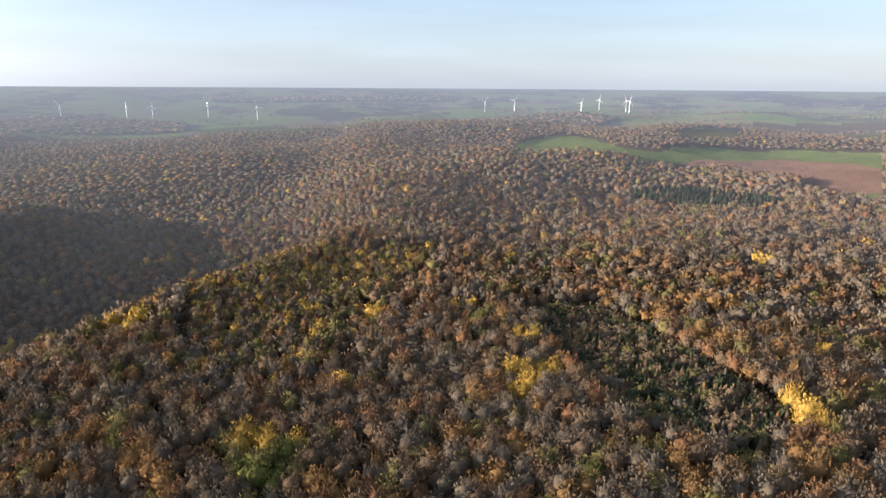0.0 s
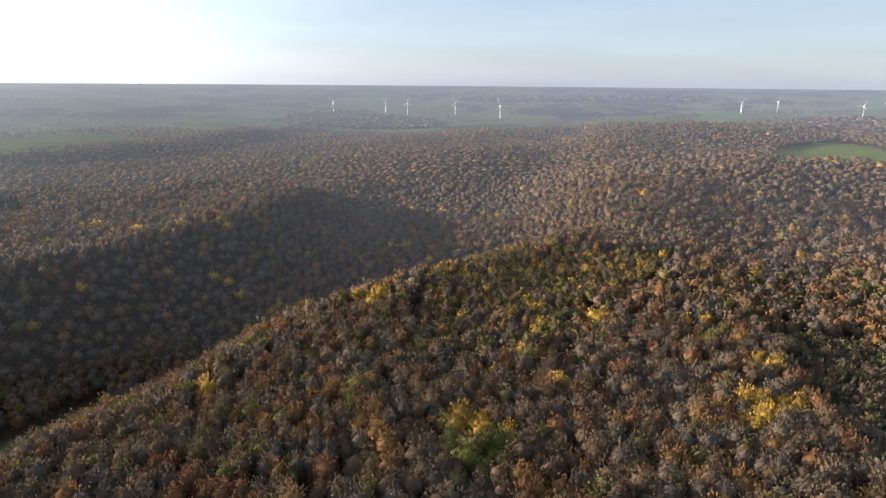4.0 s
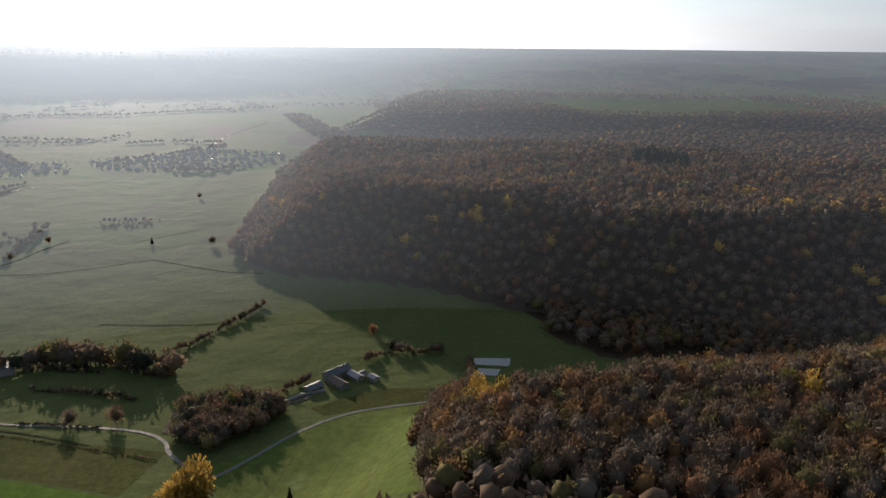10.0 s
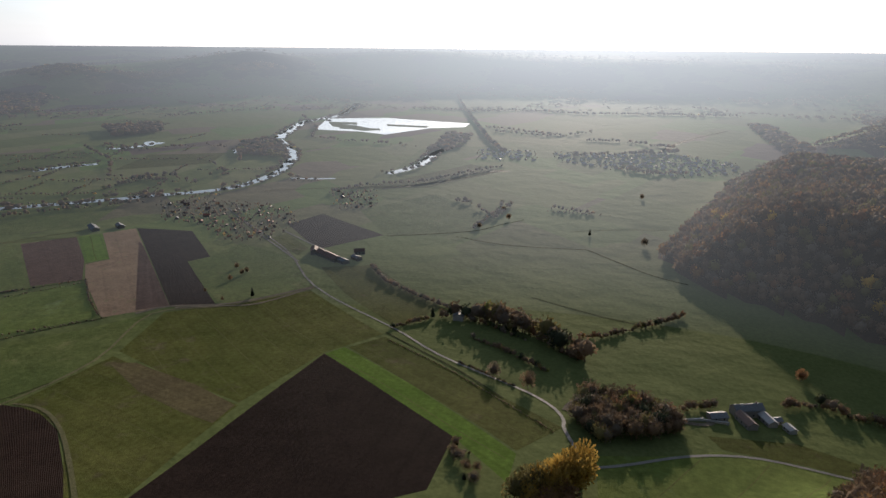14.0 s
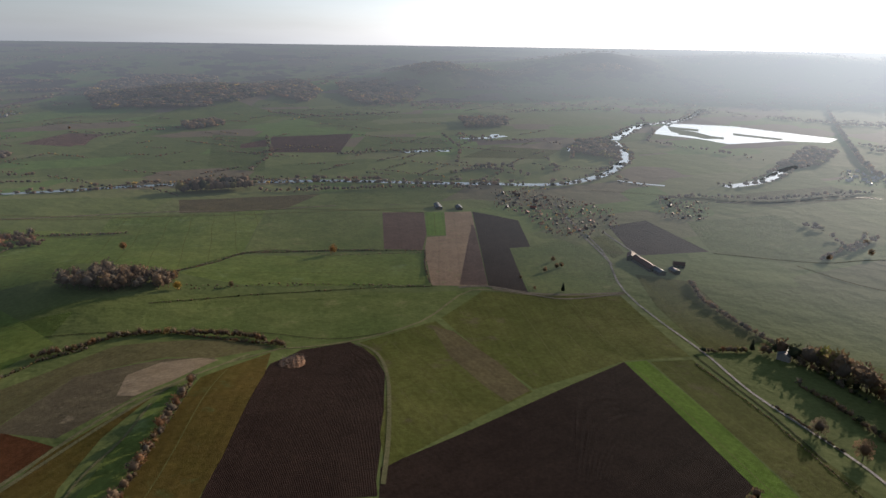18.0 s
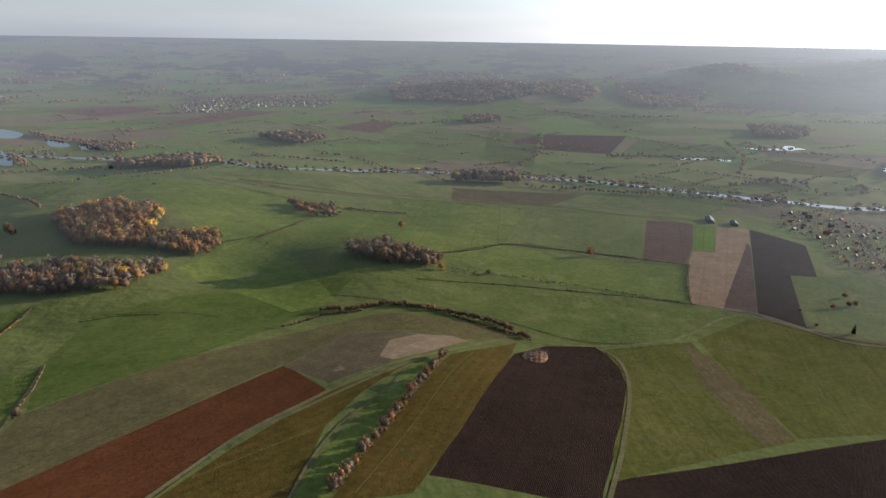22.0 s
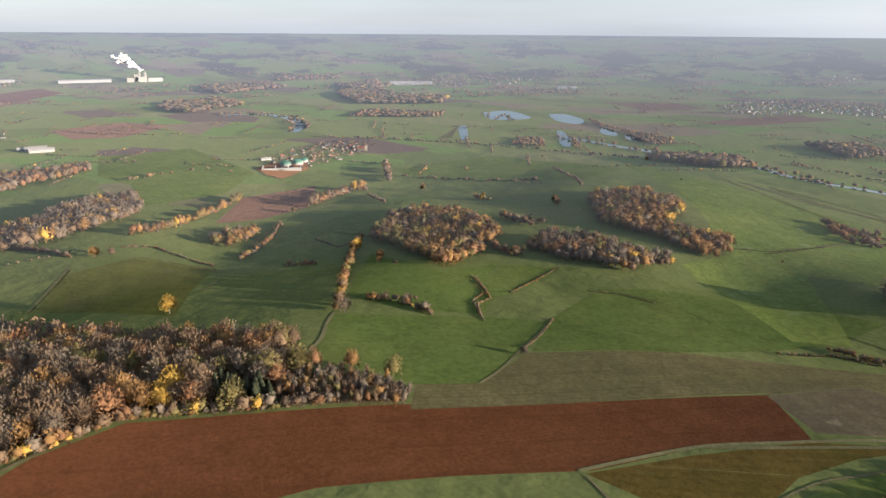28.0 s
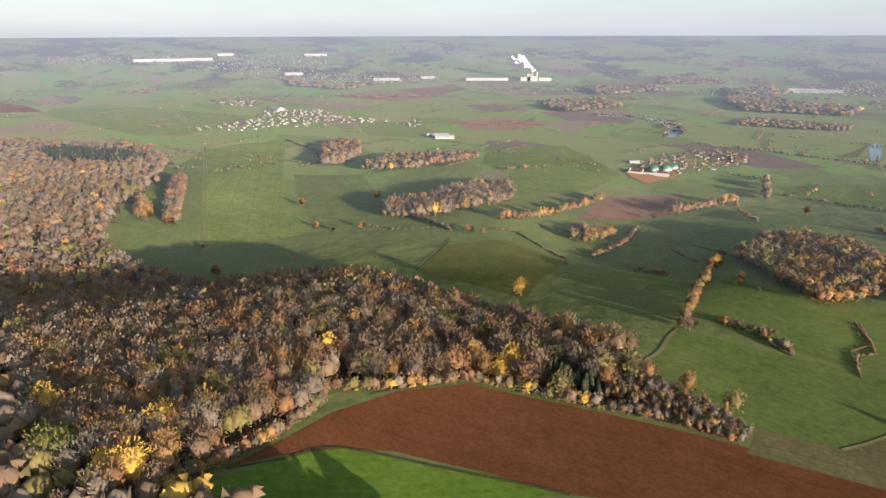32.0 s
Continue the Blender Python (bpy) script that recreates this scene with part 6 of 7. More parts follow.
# more fields
field("straw", [(-64, -349), (-77, -381), (-100, -392), (-122, -386), (-130, -375), (-94, -350), (-71, -341)], 3, name="fallow_patch", label="pale straw-coloured part of the fallow patch")
field("worn", [(-296, -363), (-303, -345), (-288, -280), (-272, -236), (-248, -232), (-252, -258), (-266, -305)], 2)
field("soft", [(-297, -220), (-370, -235), (-295, -184), (-238, -146), (-217, -156)], 2)
field("bright", [(1457, -218), (1083, -164), (672, -89), (687, -131), (690, -204), (937, -257), (1068, -280), (1506, -408), (1508, -311)], 1)
field("grass", [(681, -8), (816, -28), (1173, -115), (1460, -216), (693, -91), (673, -80)], 1)
field("grass", [(1063, -298), (1007, -398), (848, -360), (691, -307), (703, -215), (915, -259)], 1)
field("bright", [(1184, -761), (1120, -928), (796, -786), (717, -643), (739, -529), (862, -599), (969, -617)], 1)
field("grass", [(2506, -148), (2038, -462), (1716, -219), (1777, -108), (2466, 135)], 1)
field("red", [(2879, 256), (2735, 171), (2487, 112), (2520, 230)], 1)
field("pink", [(1616, -922), (1612, -1114), (1446, -1154), (1381, -956), (1445, -876)], 1)
field("pink", [(2553, -879), (2587, -1196), (2337, -1333), (2197, -1014)], 1)
field("dull", [(761, -1396), (808, -1552), (721, -1350), (746, -1313)], 1)
field("bright", [(633, -970), (545, -1166), (345, -1159), (256, -1092), (276, -935), (435, -913), (581, -925)], 1)
field("bright", [(-311, -28), (-327, 2), (-352, 37), (-357, 82), (-353, 107), (-253, 64), (-191, 53), (-266, -21)], 1)
field("olive", [(-368, 30), (-385, 80), (-376, 114), (-357, 106), (-360, 83), (-355, 38)], 1)
field("olive", [(-953, -564), (-1028, -426), (-1241, -342), (-1284, -428), (-1032, -512)], 1)
field("grass", [(-841, -456), (-991, -391), (-854, -245), (-752, -284), (-721, -355)], 1)
field("olive", [(-651, -482), (-680, -478), (-630, -413), (-598, -407)], 1)
field("olive", [(-509, -295), (-571, -360), (-599, -311), (-513, -197), (-450, -213)], 1)
field("pink", [(-569, -614), (-552, -589), (-412, -419), (-390, -436)], 1)
field("grass", [(-480, -845), (-580, -940), (-751, -822), (-603, -739)], 1)
field("olive", [(-1106, -1129), (-1202, -994), (-1077, -934), (-937, -1050)], 1)
field("grass", [(-953, -1456), (-1092, -1316), (-1003, -1155), (-766, -1241)], 1)
field("grass", [(-637, -1705), (-729, -1580), (-521, -1147), (-453, -1256)], 1)
field("pink", [(-299, -1886), (-400, -1888), (-328, -1688), (-227, -1765)], 1)
field("pink", [(-207, -1798), (-344, -1940), (-415, -1864), (-299, -1684)], 1)
field("maroon", [(-628, -1504), (-712, -1544), (-663, -1434), (-598, -1441)], 1)
field("pink", [(267, -1952), (48, -2289), (-104, -2238), (139, -1945)], 1)
field("pink", [(648, -2352), (412, -2476), (279, -2343), (450, -2174)], 1)
field("bright", [(-548, -2120), (-962, -2544), (-1042, -2017), (-843, -1880), (-609, -1999)], 1)
field("grass", [(-1040, -2185), (-1286, -2085), (-1260, -1791), (-979, -1628)], 1)
field("maroon", [(2623, -1213), (2684, -1531), (2498, -1511), (2337, -1229)], 1)
track([(254, -311), (245, -292), (232, -271), (225, -250), (224, -237)], 2.4, "grasstrack")
track([(58, -224), (37, -251), (13, -278), (-25, -306), (-64, -332), (-103, -349), (-151, -377)], 2.4, "grasstrack")
track([(-226, -362), (-226, -337), (-207, -297), (-166, -238), (-136, -200)], 2.4, "grasstrack")
track([(15, -1020), (-75, -935), (-264, -877), (-389, -851), (-510, -749), (-554, -698)], 2.4, "grasstrack")
track([(27, -1035), (-92, -955), (-249, -878), (-449, -788), (-583, -724)], 2.4, "grasstrack")
track([(-1244, -331), (-1199, -388), (-1078, -424), (-989, -491)], 5, "asphalt")
track([(-1619, -68), (-1840, -17), (-2128, 98)], 6, "asphalt")
track([(-359, -54), (-375, -50), (-377, -26), (-380, 22), (-389, 34)], 4, "track")
track([(572, -323), (532, -278), (496, -242)], 2, "grasstrack")
track([(250, -99), (249, -124), (244, -150), (199, -193), (147, -231)], 2.4, "grasstrack")
track([(212, -26), (214, -46), (215, -72), (177, -116), (153, -139)], 1.5, "ditch")
track([(66, -1046), (-50, -946), (-171, -927), (-277, -902), (-380, -855), (-481, -819)], 5, "track")
track([(-409, -410), (-427, -381), (-449, -351), (-511, -332)], 3, "track")
track([(-579, -394), (-617, -445), (-660, -503), (-770, -641)], 3, "asphalt")
track([(-612, -362), (-649, -423), (-694, -493)], 3, "asphalt")
hedge("long line of bushes along the railway bank", [(1005, -1191), (860, -1243), (699, -1284), (520, -1296), (336, -1282), (212, -1242)], 5, 9, DUSK)
track([(127, -273), (125, -297), (126, -329), (126, -361), (128, -390)], 1.6, "grasstrack")
track([(176, -426), (176, -479), (169, -524)], 1.2, "ditch")
track([(117, -483), (67, -478), (35, -462)], 1.0, "ditch")
track([(-52, -494), (-95, -472), (-140, -449), (-181, -417), (-214, -380), (-255, -369)], 1.3, "ditch")
track([(-129, -520), (-207, -512), (-268, -490), (-324, -468), (-368, -444)], 1.6, "ditch")
track([(-166, -588), (-262, -631), (-319, -610), (-377, -576), (-432, -541)], 1.6, "ditch")
track([(92, -1048), (16, -947), (-48, -873), (-119, -810), (-187, -784)], 2.5, "grasstrack")
track([(12, -682), (-13, -704), (-41, -738)], 1.5, "ditch")
track([(0, -212), (-13, -244), (-31, -274), (-54, -296), (-75, -324)], 1.4, "grasstrack")
track([(54, -222), (39, -210)], 1.4, "grasstrack")
track([(-720, -351), (-765, -289), (-798, -253), (-840, -233), (-878, -210)], 2.0, "ditch")
track([(-768, -103), (-733, -64), (-698, -22), (-682, 15)], 1.6, "ditch")
track([(-898, -672), (-972, -565), (-1014, -482), (-1094, -419), (-1169, -379), (-1252, -345)], 2.2, "track")
track([(-434, -215), (-412, -178), (-386, -133), (-358, -94)], 1.4, "ditch")
track([(-841, -137), (-878, -79), (-903, -16)], 1.4, "grasstrack")
track([(-756, -270), (-746, -207), (-759, -138), (-768, -103)], 1.4, "ditch")
track([(-577, -127), (-558, -73), (-547, -25)], 1.6, "ditch")
track([(1501, -227), (946, -136), (693, -94)], 1.5, "grasstrack")
track([(565, -319), (528, -278), (487, -236)], 1.5, "ditch")
track([(553, -368), (491, -381), (435, -378), (391, -322)], 1.5, "grasstrack")
track([(439, -547), (337, -542), (286, -554)], 1.8, "ditch")
hedge("broken line of low bushes along a ditch", [(-129, -520), (-207, -512), (-268, -490), (-324, -468), (-368, -444)], 1.6, 9, [0.8, 1.4, 0.1, 0.05, 0, 0.3, 0.05, 0.3])
hedge("broken line of low bushes along a ditch", [(-166, -588), (-262, -631), (-319, -610), (-377, -576), (-432, -541)], 1.6, 10, [0.8, 1.4, 0.1, 0.05, 0, 0.3, 0.05, 0.3])
hedge("broken line of low bushes along a ditch", [(231, -352), (227, -369), (196, -347)], 3, 6, [0.8, 1.4, 0.1, 0.05, 0, 0.3, 0.05, 0.3])
hedge("broken line of low bushes along a ditch", [(216, -436), (189, -409), (178, -401), (183, -386), (168, -362)], 2, 7, [0.8, 1.4, 0.1, 0.05, 0, 0.3, 0.05, 0.3])
hedge("broken line of low bushes along a ditch", [(-801, -262), (-902, -259), (-975, -268)], 5, 9, [0.8, 1.4, 0.1, 0.05, 0, 0.3, 0.05, 0.3])
hedge("broken line of low bushes along a ditch", [(-947, -336), (-948, -299)], 5, 12, [0.8, 1.4, 0.1, 0.05, 0, 0.3, 0.05, 0.3])
hedge("broken line of low bushes along a ditch", [(-946, -190), (-952, -121)], 3, 9, [0.8, 1.4, 0.1, 0.05, 0, 0.3, 0.05, 0.3])
hedge("broken line of low bushes along a ditch", [(-498, -170), (-481, -135), (-466, -102)], 4, 7, [0.8, 1.4, 0.1, 0.05, 0, 0.3, 0.05, 0.3])
hedge("broken line of low bushes along a ditch", [(693, -271), (647, -292), (624, -323), (611, -360)], 3, 9, [0.8, 1.4, 0.1, 0.05, 0, 0.3, 0.05, 0.3])
hedge("broken line of low bushes along a ditch", [(485, -446), (512, -505), (531, -552)], 3, 8, [0.8, 1.4, 0.1, 0.05, 0, 0.3, 0.05, 0.3])
hedge("broken line of low bushes along a ditch", [(587, -919), (492, -922), (394, -924), (343, -939)], 4, 9, [0.8, 1.4, 0.1, 0.05, 0, 0.3, 0.05, 0.3])
hedge("broken line of low bushes along a ditch", [(1509, -411), (1359, -425), (1207, -396)], 5, 10, [0.8, 1.4, 0.1, 0.05, 0, 0.3, 0.05, 0.3])
hedge("broken line of low bushes along a ditch", [(895, -620), (886, -752), (822, -763)], 4, 11, [0.8, 1.4, 0.1, 0.05, 0, 0.3, 0.05, 0.3])
hedge("broken line of low bushes along a ditch", [(259, -353), (230, -359), (207, -344)], 3, 9, [0.8, 1.4, 0.1, 0.05, 0, 0.3, 0.05, 0.3])
river([(1234, -1379), (1145, -1310), (1107, -1224)], 30)
river([(1508, -1374), (1413, -1443), (1242, -1398), (1123, -1276)], 26)
river([(-867, -1183), (-921, -1169), (-977, -1134)], 22)
river([(-1131, -1282), (-1169, -1248), (-1264, -1239)], 22)
river([(-1006, -692), (-1021, -647), (-1039, -613)], 9)
field("water", [(-1251, -1013), (-1264, -997), (-1224, -967), (-1206, -974)], 2, name="pond", label="small bright pool in the river meadow")
field("water", [(-1401, -1082), (-1407, -1040), (-1365, -1013), (-1371, -1055)], 2, name="pond", label="small bright pool in the river meadow")
field("water", [(-1249, -1283), (-1271, -1274), (-1222, -1224), (-1206, -1241)], 2, name="pond", label="small bright pool in the river meadow")
field("grass", [(-1811, -1083), (-1797, -986), (-1718, -856), (-1679, -889), (-1739, -1027)], 3, name="island", label="low grassy islet in the flooded pit")
field("grass", [(-1845, -1103), (-1863, -1012), (-1811, -982), (-1802, -1078)], 3, name="island", label="low grassy bank between the flooded pits")
field("grass", [(-1732, -1001), (-1754, -874), (-1709, -852), (-1698, -979)], 3, name="island", label="low grassy bank between the flooded pits")
field("grass", [(-1862, -904), (-1862, -757), (-1821, -751), (-1818, -880)], 3, name="island", label="low grassy bank between the flooded pits")

# field lines and wooded lanes of the plain beyond the villages
for tall, step, line in (
        (9, 7, [(-2887, -1031), (-2436, -840), (-1954, -635), (-1607, -484), (-1442, -397)]),
        (7, 7, [(-1912, -592), (-1854, -466), (-1814, -333)]),
        (9, 9, [(-2338, -789), (-2480, -634), (-2430, -390), (-2539, -115), (-2595, 168)]),
        (8, 9, [(-1742, -257), (-1755, -142), (-1678, -23)]),
        (5, 7, [(-964, -187), (-952, -141), (-956, -96)]),
        (9, 7, [(-1469, -244), (-1509, -187), (-1570, -102), (-1622, -23)]),
        (8, 7, [(-1360, -136), (-1316, -66), (-1347, 3)]),
        (6, 8, [(-438, -985), (-516, -939), (-659, -868), (-750, -786)]),
        (7, 8, [(-993, -2119), (-1077, -1915), (-1364, -1865)]),
        (7, 8, [(-1988, -2275), (-2283, -2227), (-2512, -2008)]),
        (7, 8, [(-1717, -1684), (-1913, -1614), (-2149, -1521)]),
        (6, 8, [(-740, -1241), (-824, -1235), (-886, -1189)]),
        (6, 8, [(-1176, -1340), (-1153, -1195), (-1269, -1132)]),
        (6, 8, [(-806, -929), (-887, -925), (-899, -849)]),
        (7, 8, [(-1499, -2338), (-1603, -2150), (-1810, -2077)]),
        (7, 9, [(-2341, -1017), (-2416, -750), (-2465, -474)]),
):
    hedge("dark line of bare trees across the plain", line, tall, step, DUSK)

# villages and farms
village("rendered village house with a brown tiled roof", [(-755, -755), (-800, -734), (-809, -655), (-800, -557), (-740, -508), (-647, -482), (-621, -511), (-672, -607), (-678, -671)], 22, 35, 1)
far_town("long village of tiled houses among bare trees", [(-1502, -292), (-1539, -152), (-1606, -77), (-1562, 31), (-1506, 102), (-1383, 88), (-1298, -20), (-1335, -134), (-1386, -254)], 20, 2)
far_town("end of the long village with pale sheds", [(-1492, -469), (-1508, -348), (-1378, -314), (-1337, -424)], 22, 20)
village("rendered village house with a brown tiled roof", [(-946, -555), (-968, -502), (-870, -445), (-828, -481)], 23, 35, 21)
village("pale village house with a red tiled roof", [(891, -901), (937, -1034), (912, -1180), (833, -1191), (779, -1067), (774, -919), (756, -822)], 24, 60, 3, 0.95, 0.75)
far_town("village of white houses among bare trees", [(1845, -237), (1905, -415), (2147, -525), (2093, -679), (1841, -700), (1696, -764), (1708, -599), (1727, -433), (1716, -286)], 30, 4)
far_town("village of white houses among bare trees", [(2502, -440), (2486, -569), (2299, -534), (2372, -425)], 27, 5)
far_town("village of white houses among bare trees", [(1670, -796), (1678, -848), (1551, -789), (1566, -758)], 26, 6)
far_town("distant village of pale houses among trees", [(256, -2396), (186, -2674), (-37, -2790), (-326, -2539), (-231, -2359), (-31, -2400), (121, -2227), (212, -2230)], 26, 11)
far_town("distant hazy town of white buildings", [(3986, 171), (3989, -302), (3940, -895), (3740, -1302), (3411, -1183), (3221, -884), (3322, -772), (3754, -441), (3779, 73)], 46, 12)
far_town("distant pale housing and sheds", [(1667, -2518), (1582, -2896), (1159, -3036), (1209, -2811), (1436, -2577)], 34, 13)
far_town("distant pale housing and sheds", [(3244, -835), (3278, -1075), (3163, -1275), (2920, -1600), (2771, -1519), (2913, -1172)], 34, 14)
far_town("distant pale housing and sheds", [(1713, -2607), (1625, -2814), (1538, -2965), (1412, -2737), (1499, -2644)], 34, 15)
far_town("distant village on the hazy plain", [(-38, -3490), (-170, -3566), (-231, -3492), (-115, -3378)], 50, 16)
far_town("distant village below the far hill", [(-1702, -2409), (-1864, -2427), (-1774, -2269), (-1595, -2216)], 45, 17)
far_town("distant village on the plain", [(1311, -2930), (1183, -3038), (1064, -2944), (1143, -2817)], 45, 18)
far_town("distant pale housing and sheds", [(1000, -2786), (962, -2894), (896, -2853), (926, -2716)], 45, 19)
barn(-594, -716, 26, 9, 3.5, 60, "slate", "long grey farm shed beside the village")
barn(-615, -693, 16, 8, 3.5, 60, "slate", "long grey farm shed beside the village")
barn(-604, -370, 40, 11, 4, 63, "brown", "long barn with a dull brown roof")
barn(-594, -346, 15, 8, 3.6, 63, "slate", "grey-roofed farm shed beside the lane")
barn(-614, -394, 16, 9, 5, 32, "brown", "brown-roofed farmhouse beside the lane")
barn(-610, -337, 12, 7, 3.2, 63, "slate", "grey-roofed farm shed beside the lane")
barn(-632, -345, 12, 9, 4, -58, "brown", "small brown-roofed outbuilding beside the lane")
farmstead(-405, 57, 118)
barn(-395, 36, 11, 7, 2.8, 118, "slate", "low grey-roofed stable beside the lane")
barn(-400, 78, 7, 5, 2.6, 30, "pale", "small pale-roofed outbuilding beside the lane")
barn(-408, 71, 6, 5, 2.4, 118, "slate", "small dark outbuilding beside the lane")
yard_wall([(-381, 15), (-388, 28), (-390, 43)])
barn(-493, -172, 14, 9, 5, 10, "slate", "farm cottage beside tall trees")
barn(1346, -748, 45, 16, 5, 60, "pale", "pale agricultural shed on the hillside")
barn(1397, -738, 20, 12, 4, 60, "pale", "pale agricultural shed on the hillside")
barn(1377, -754, 40, 16, 5, 60, "pale", "pale agricultural shed on the hillside")
barn(2148, -562, 60, 26, 6, 15, "pale", "white warehouse at the village edge")
barn(806, -1105, 16, 10, 5, 20, "red", "bright red-roofed house beside the lane")
barn(882, -900, 20, 8, 3, 70, "pale", "low white-walled shed beside the lane")
spoil_heap(-165, -344, 11)
gas_dome(807, -872, 10)
gas_dome(803, -900, 10)
gas_dome(810, -926, 8)
silo_yard([(824, -814), (774, -787), (730, -779), (758, -880), (808, -927), (846, -876)])
works(2573, -1920)
long_hall(2709, -1740)
long_hall(2941, -1314, 110, 22)
long_hall(2902, -1517, 60, 22)
long_hall(3823, -407, 190, 22)
long_hall(3807, -592, 110, 22)
long_hall(3744, -1231, 90, 22)
long_hall(1607, -2598, 170, 22)
long_hall(1547, -2629, 60, 22)
long_hall(3278, -959, 70, 22)
long_hall(1589, -2555, 120, 22)
long_hall(927, -2795, 70, 22)
long_hall(3904, -759, 60, 22)

# wind turbines
turbine(-1595, 3127, 94, 43)
turbine(-1365, 3288, 98, 15)
turbine(-1239, 3284, 81, 97)
turbine(-997, 3365, 94, 63)
turbine(-730, 3259, 86, 72)
turbine(413, 3465, 71, 6)
turbine(583, 3542, 77, 10)
turbine(870, 3245, 69, 116)
turbine(991, 3346, 71, 100)
turbine(1086, 3211, 78, 69)
turbine(1088, 3168, 80, 111)

FRONT = [(-1770, 250), (-1500, 960), (-1230, 1560), (-1500, 1900), (-1800, 1300), (-2150, 600)]
WOOD_WORDS = [w.replace("standing in the open", "at the edge of the wood") for w in TREE_WORDS]


# ---- ground sheets ----
def land_kind(x, y):
    bare = np.maximum.reduce([inside_by(x, y, h) for h in (CLEARING, GLADE, WEST_FIELDS, EAST_FIELD, EAST_FIELD_2, POND_GAP, TONGUE)])
    return (np.maximum(inside_by(x, y, NORTH), inside_by(x, y, FRONT)) > 3) & (bare < 0)


tagged(sheet("ground", 0, NEAR_END, ["land", "floor"], land_kind), "rolling green farmland with leaf litter under the woods", "ground", kind="structure")
# from HAZE_FROM outwards the ground carries the painted haze glow
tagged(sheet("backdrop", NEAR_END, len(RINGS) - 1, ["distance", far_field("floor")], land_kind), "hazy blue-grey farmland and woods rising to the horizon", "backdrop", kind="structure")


# ---- the great wood ----
def autumn(x, y, rng):
    """Which tint each tree of the great wood takes."""
    n = len(x)
    warm, gold, dull = blot(x, y, 120, 1), blot(x, y, 55, 2), blot(x, y, 200, 3)
    w = np.stack([0.9 + 0.9 * dull, 1.5 + 0.5 * (1 - warm), 0.32 + 0.35 * warm, 0.16 + 0.5 * warm * gold, 0.012 + 0.05 * gold ** 3,
                  0.25 + 0.4 * gold, np.full(n, 0.004), np.full(n, 0.002)], 1)
    w = np.cumsum(w / w.sum(1, keepdims=True), 1)
    kinds = (rng.uniform(0, 1, (n, 1)) > w[:, :7]).sum(1)
    for gx, gy, k, r in GOLD:
        kinds = np.where(np.hypot(x - gx, y - gy) < r * 0.8 + 1.5, k, kinds)
    return kinds


def unseen(x, y):
    """The sector of the wood that the camera never turns to, left out past 420 m."""
    az = np.degrees(np.arctan2(-x, y)) % 360
    return (az > 280) & (az < 314) & (np.hypot(x, y) > 420)


def stand(name, label, poly, shapes, step, tall, seed, r_min=0, r_max=1e9, tint=None, wide=1.0, margin=2.0, holes=(), out_of_view=None):
    x, y = scatter(poly, step, seed, margin, holes, r_min, r_max)
    az = np.degrees(np.arctan2(-x, y)) % 360
    ok = ~unseen(x, y) & ((out_of_view is None) | (((az > 278) & (az < 318)) == bool(out_of_view)))
    x, y = x[ok], y[ok]
    rng = np.random.default_rng(seed + 500)
    pos = np.stack([x, y, height(x, y) - 0.12 * tall], 1)
    kinds = autumn(x, y, rng) if tint is None else rng.choice(8, len(x), p=np.array(tint) / sum(tint))
    ob = many(name, shapes, pos, 1.08 * tall * rng.uniform(0.84, 1.12, len(x)), wide * rng.uniform(0.88, 1.22, len(x)), kinds, seed)
    return tagged(ob, label, "woodland", kind="stuff")


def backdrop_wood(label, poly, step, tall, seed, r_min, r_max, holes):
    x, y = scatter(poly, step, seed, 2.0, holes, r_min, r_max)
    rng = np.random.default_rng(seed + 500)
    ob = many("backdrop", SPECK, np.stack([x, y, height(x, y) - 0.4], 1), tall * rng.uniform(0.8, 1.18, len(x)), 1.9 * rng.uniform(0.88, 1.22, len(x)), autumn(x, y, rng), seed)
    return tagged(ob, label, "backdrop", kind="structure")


BROWN = "dense mixed autumn woodland in browns, russets and yellows"
GAPS = (SPRUCES_NEAR, SPRUCES_FAR, SPRUCES_EAST, SPRUCES_EDGE, SPRUCES_DARK, YOUNG, BRAKE, CLEARING, GLADE, WEST_FIELDS, EAST_FIELD, EAST_FIELD_2, POND_GAP, TONGUE)
RIM = [(235 + 66 * math.cos(a * math.pi / 8), -165 + 66 * math.sin(a * math.pi / 8)) for a in range(16)]
stand("woodland", BROWN, NORTH, FINER, 7.6, 15.8, 1, 190, 290, wide=1.02, holes=GAPS + (RIM,), out_of_view=False)
stand("woodland", BROWN, NORTH, FINE, 7.6, 15.8, 1, 290, 400, wide=1.02, holes=GAPS + (RIM,), out_of_view=False)
# coarse trees in the sector outside the camera's sweep
stand("woodland", BROWN, NORTH, FAR, 10, 15.8, 8, 190, 400, wide=1.15, holes=GAPS + (RIM,), out_of_view=True)
stand("woodland", BROWN, NORTH, FAR, 9.5, 15.8, 6, 0, 190, holes=GAPS + (RIM,))
x, y = scatter(NORTH, 7.6, 1, 2.0, GAPS)
ok = inside_by(x, y, RIM) > -2.0
x, y, rng = x[ok], y[ok], np.random.default_rng(501)
for px, py, kind, tall in zip(x, y, autumn(x, y, rng), 15 * rng.uniform(0.72, 1.2, len(x))):
    tagged(tree(float(px), float(py), float(tall), int(kind)), WOOD_WORDS[int(kind)], "tree", "trees at the wood's edge")

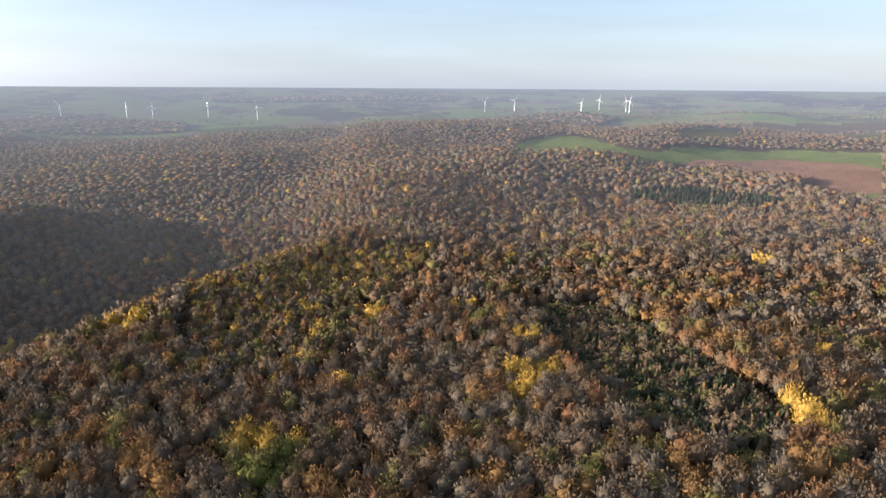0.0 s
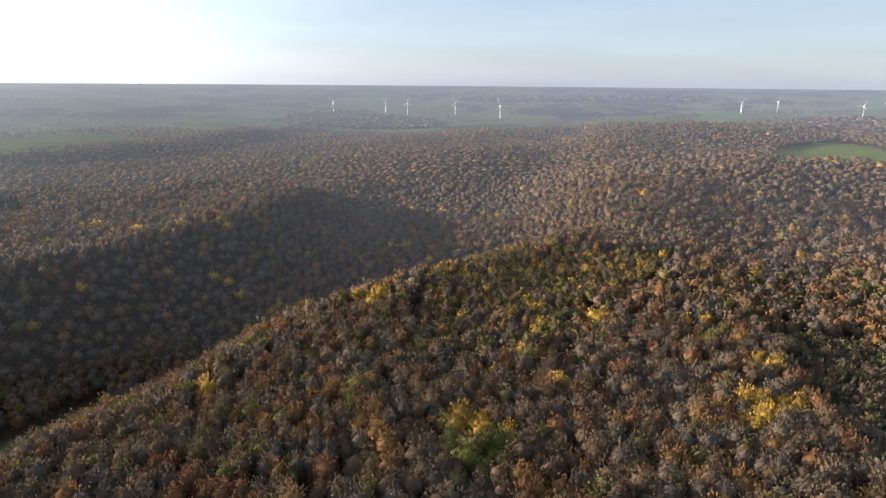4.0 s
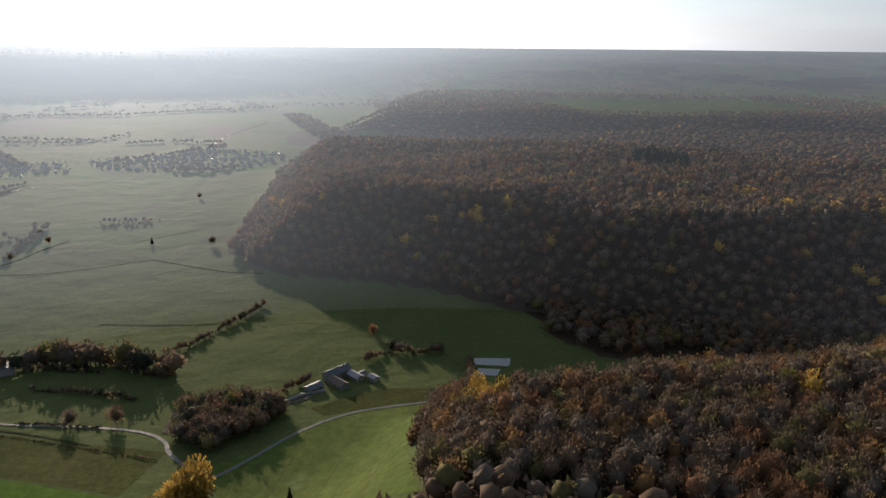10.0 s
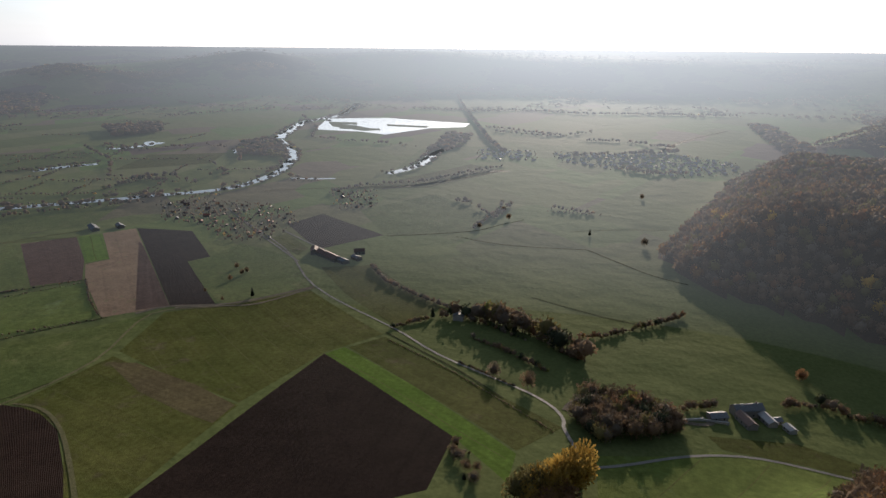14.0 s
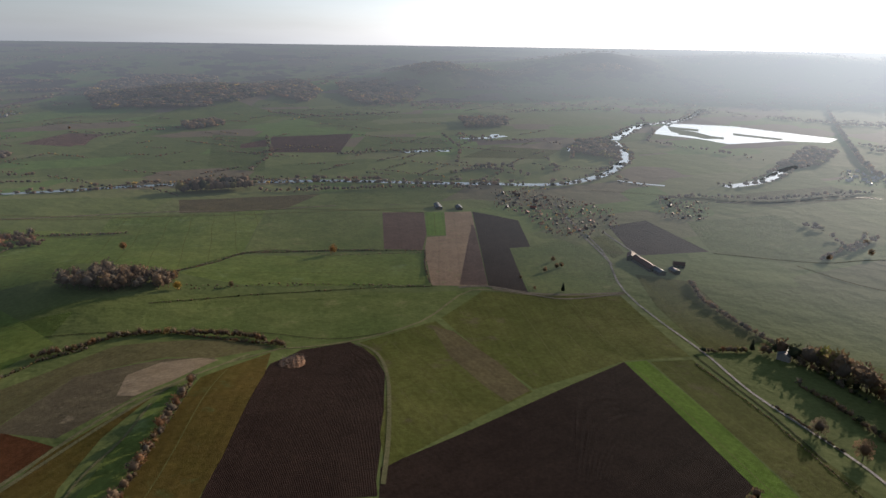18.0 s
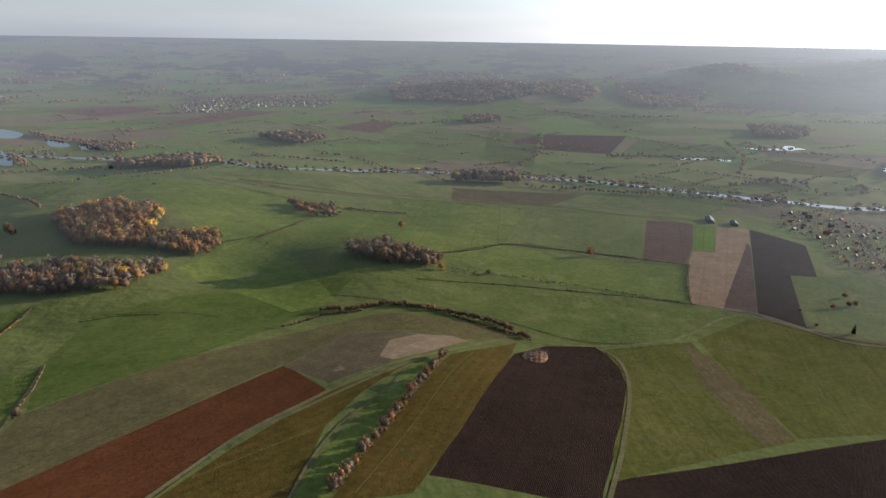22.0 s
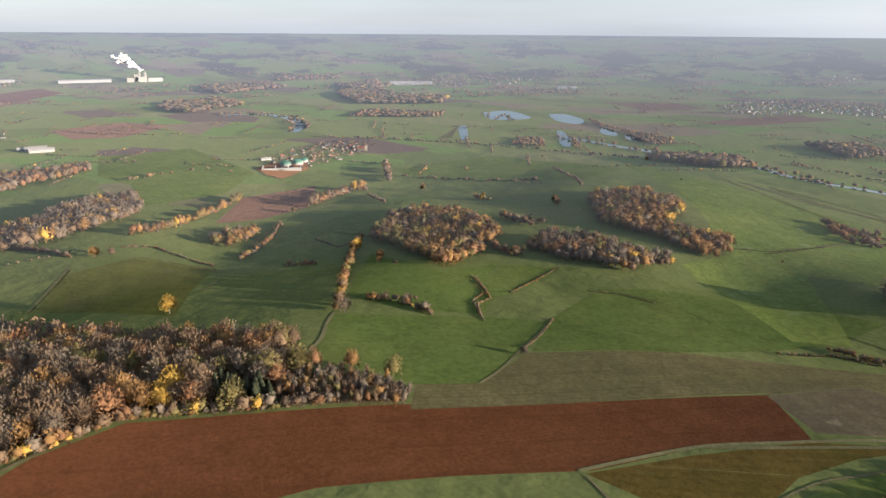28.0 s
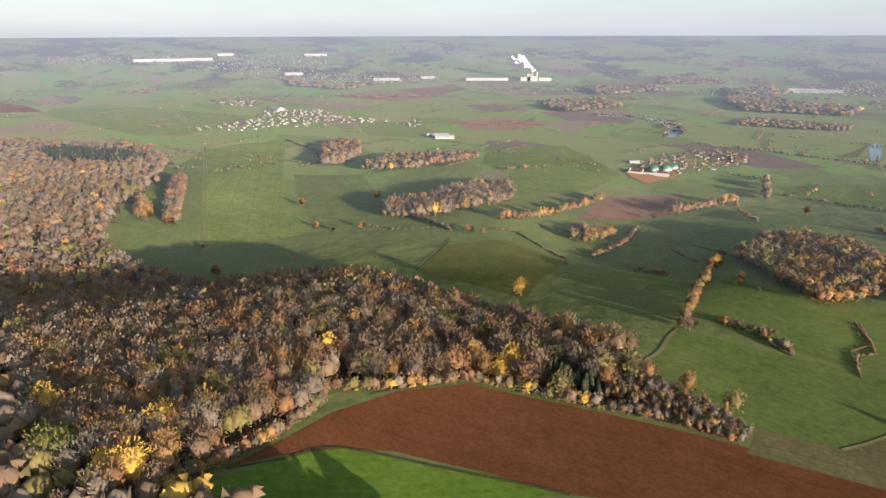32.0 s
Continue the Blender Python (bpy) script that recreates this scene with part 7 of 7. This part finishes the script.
stand("woodland", BROWN, NORTH, MID, 10.6, 16.5, 2, 400, HAZE_FROM, wide=1.1, holes=GAPS)
stand("woodland", BROWN, NORTH, MID, 11.6, 16.5, 7, HAZE_FROM, 980, wide=1.12, holes=GAPS)
stand("woodland", BROWN, NORTH, FAR, 12.5, 16, 3, 980, 1250, wide=1.22, holes=GAPS)
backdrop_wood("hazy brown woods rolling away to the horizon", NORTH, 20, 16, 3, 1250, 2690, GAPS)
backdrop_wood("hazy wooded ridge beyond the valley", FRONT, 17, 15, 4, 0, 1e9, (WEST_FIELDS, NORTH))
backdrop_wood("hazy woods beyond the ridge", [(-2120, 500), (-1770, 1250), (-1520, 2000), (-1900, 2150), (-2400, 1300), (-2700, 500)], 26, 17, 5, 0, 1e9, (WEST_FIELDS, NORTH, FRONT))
SPRUCE_ONLY = [0.02, 0.05, 0, 0.02, 0, 0.03, 0, 1]
stand("spruce_plantation", "block of dark green spruces inside the wood", SPRUCES_NEAR, SPRUCE + MID[:2], 3.8, 11, 11, tint=[0.35, 1.2, 0, 0.05, 0, 0.6, 0, 1], wide=1.15)
stand("spruce_plantation", "block of dark green spruces inside the wood", SPRUCES_FAR, SPRUCE, 8, 20, 12, tint=SPRUCE_ONLY, wide=1.5)
stand("spruce_plantation", "block of dark green spruces inside the wood", SPRUCES_EAST, SPRUCE, 8, 20, 13, tint=SPRUCE_ONLY, wide=1.4)
stand("spruce_plantation", "dark green spruces at the wood's edge", SPRUCES_EDGE, SPRUCE, 5, 15, 14, tint=SPRUCE_ONLY, wide=1.2, margin=0)
stand("spruce_plantation", "block of dark green spruces inside the wood", SPRUCES_DARK, SPRUCE, 9, 22, 15, tint=SPRUCE_ONLY, wide=1.5, margin=0)
stand("young_wood", "thin young wood of olive and yellow saplings", YOUNG, MID, 5.8, 13, 16, tint=[0.7, 1.1, 0.25, 0.45, 0.3, 1.3, 0.03, 0], wide=0.85)
stand("young_wood", "strip of slender bare grey saplings at the wood's edge", BRAKE, MID, 4.6, 9, 17, tint=[1.4, 0.9, 0.25, 0.35, 0.15, 0.25, 0, 0], wide=0.7, margin=0)

# hedgerows and lone trees of the wide plain
rng = np.random.default_rng(77)
spots = []
for i in range(520):
    a, r = radians(rng.uniform(92, 276)), rng.uniform(1150, 2900)
    x, y, d = -r * math.sin(a), r * math.cos(a), radians(24 + 90 * rng.integers(0, 2) + rng.normal() * 7)
    n = int(rng.integers(4, 26))
    if 0.5 < a / math.pi < 0.72 and r < 2600:
        continue
    for j in range(n):
        spots.append((x + math.cos(d) * j * 6.5 + rng.normal() * 1.5, y + math.sin(d) * j * 6.5 + rng.normal() * 1.5, rng.uniform(3, 6.5)))
spots = np.array(spots)
dry = (inside_by(spots[:, 0], spots[:, 1], NORTH) < -15) & (inside_by(spots[:, 0], spots[:, 1], LAKE) < -5)
spots = spots[dry]
for far in (False, True):
    own = spots[(np.hypot(spots[:, 0], spots[:, 1]) > 2050) == far]
    ob = many("hedgerows", FAR, np.column_stack([own[:, :2], height(own[:, 0], own[:, 1]) - 1]), own[:, 2], rng.uniform(1.2, 1.9, len(own)),
              rng.choice(8, len(own), p=np.array([5, 5, 1, 1, 0.4, 2, 0.2, 0.6]) / 15.2), 78)
    if far:
        hazy(ob, "hazy far hedgerows of bare bushes across the plain")
    else:
        tagged(ob, "far hedgerows of bare and brown bushes across the plain", "hedgerow", kind="stuff")

# woods of the far distance, long and low along the horizon
rng = np.random.default_rng(91)
spots = []
for i in range(620):
    a, r = radians(rng.uniform(-45, 280)), rng.uniform(2500, 4450)
    long, deep, d = rng.uniform(90, 480), rng.uniform(15, 70), a + rng.normal() * 0.35
    for j in range(int(4 + long * deep / 1500)):
        u, v = rng.uniform(-0.5, 0.5) * long, rng.uniform(-0.5, 0.5) * deep
        spots.append((-r * math.sin(a) + u * math.cos(d) - v * math.sin(d), r * math.cos(a) + u * math.sin(d) + v * math.cos(d)))
spots = np.array(spots)
spots = spots[inside_by(spots[:, 0], spots[:, 1], LAKE) < -30]
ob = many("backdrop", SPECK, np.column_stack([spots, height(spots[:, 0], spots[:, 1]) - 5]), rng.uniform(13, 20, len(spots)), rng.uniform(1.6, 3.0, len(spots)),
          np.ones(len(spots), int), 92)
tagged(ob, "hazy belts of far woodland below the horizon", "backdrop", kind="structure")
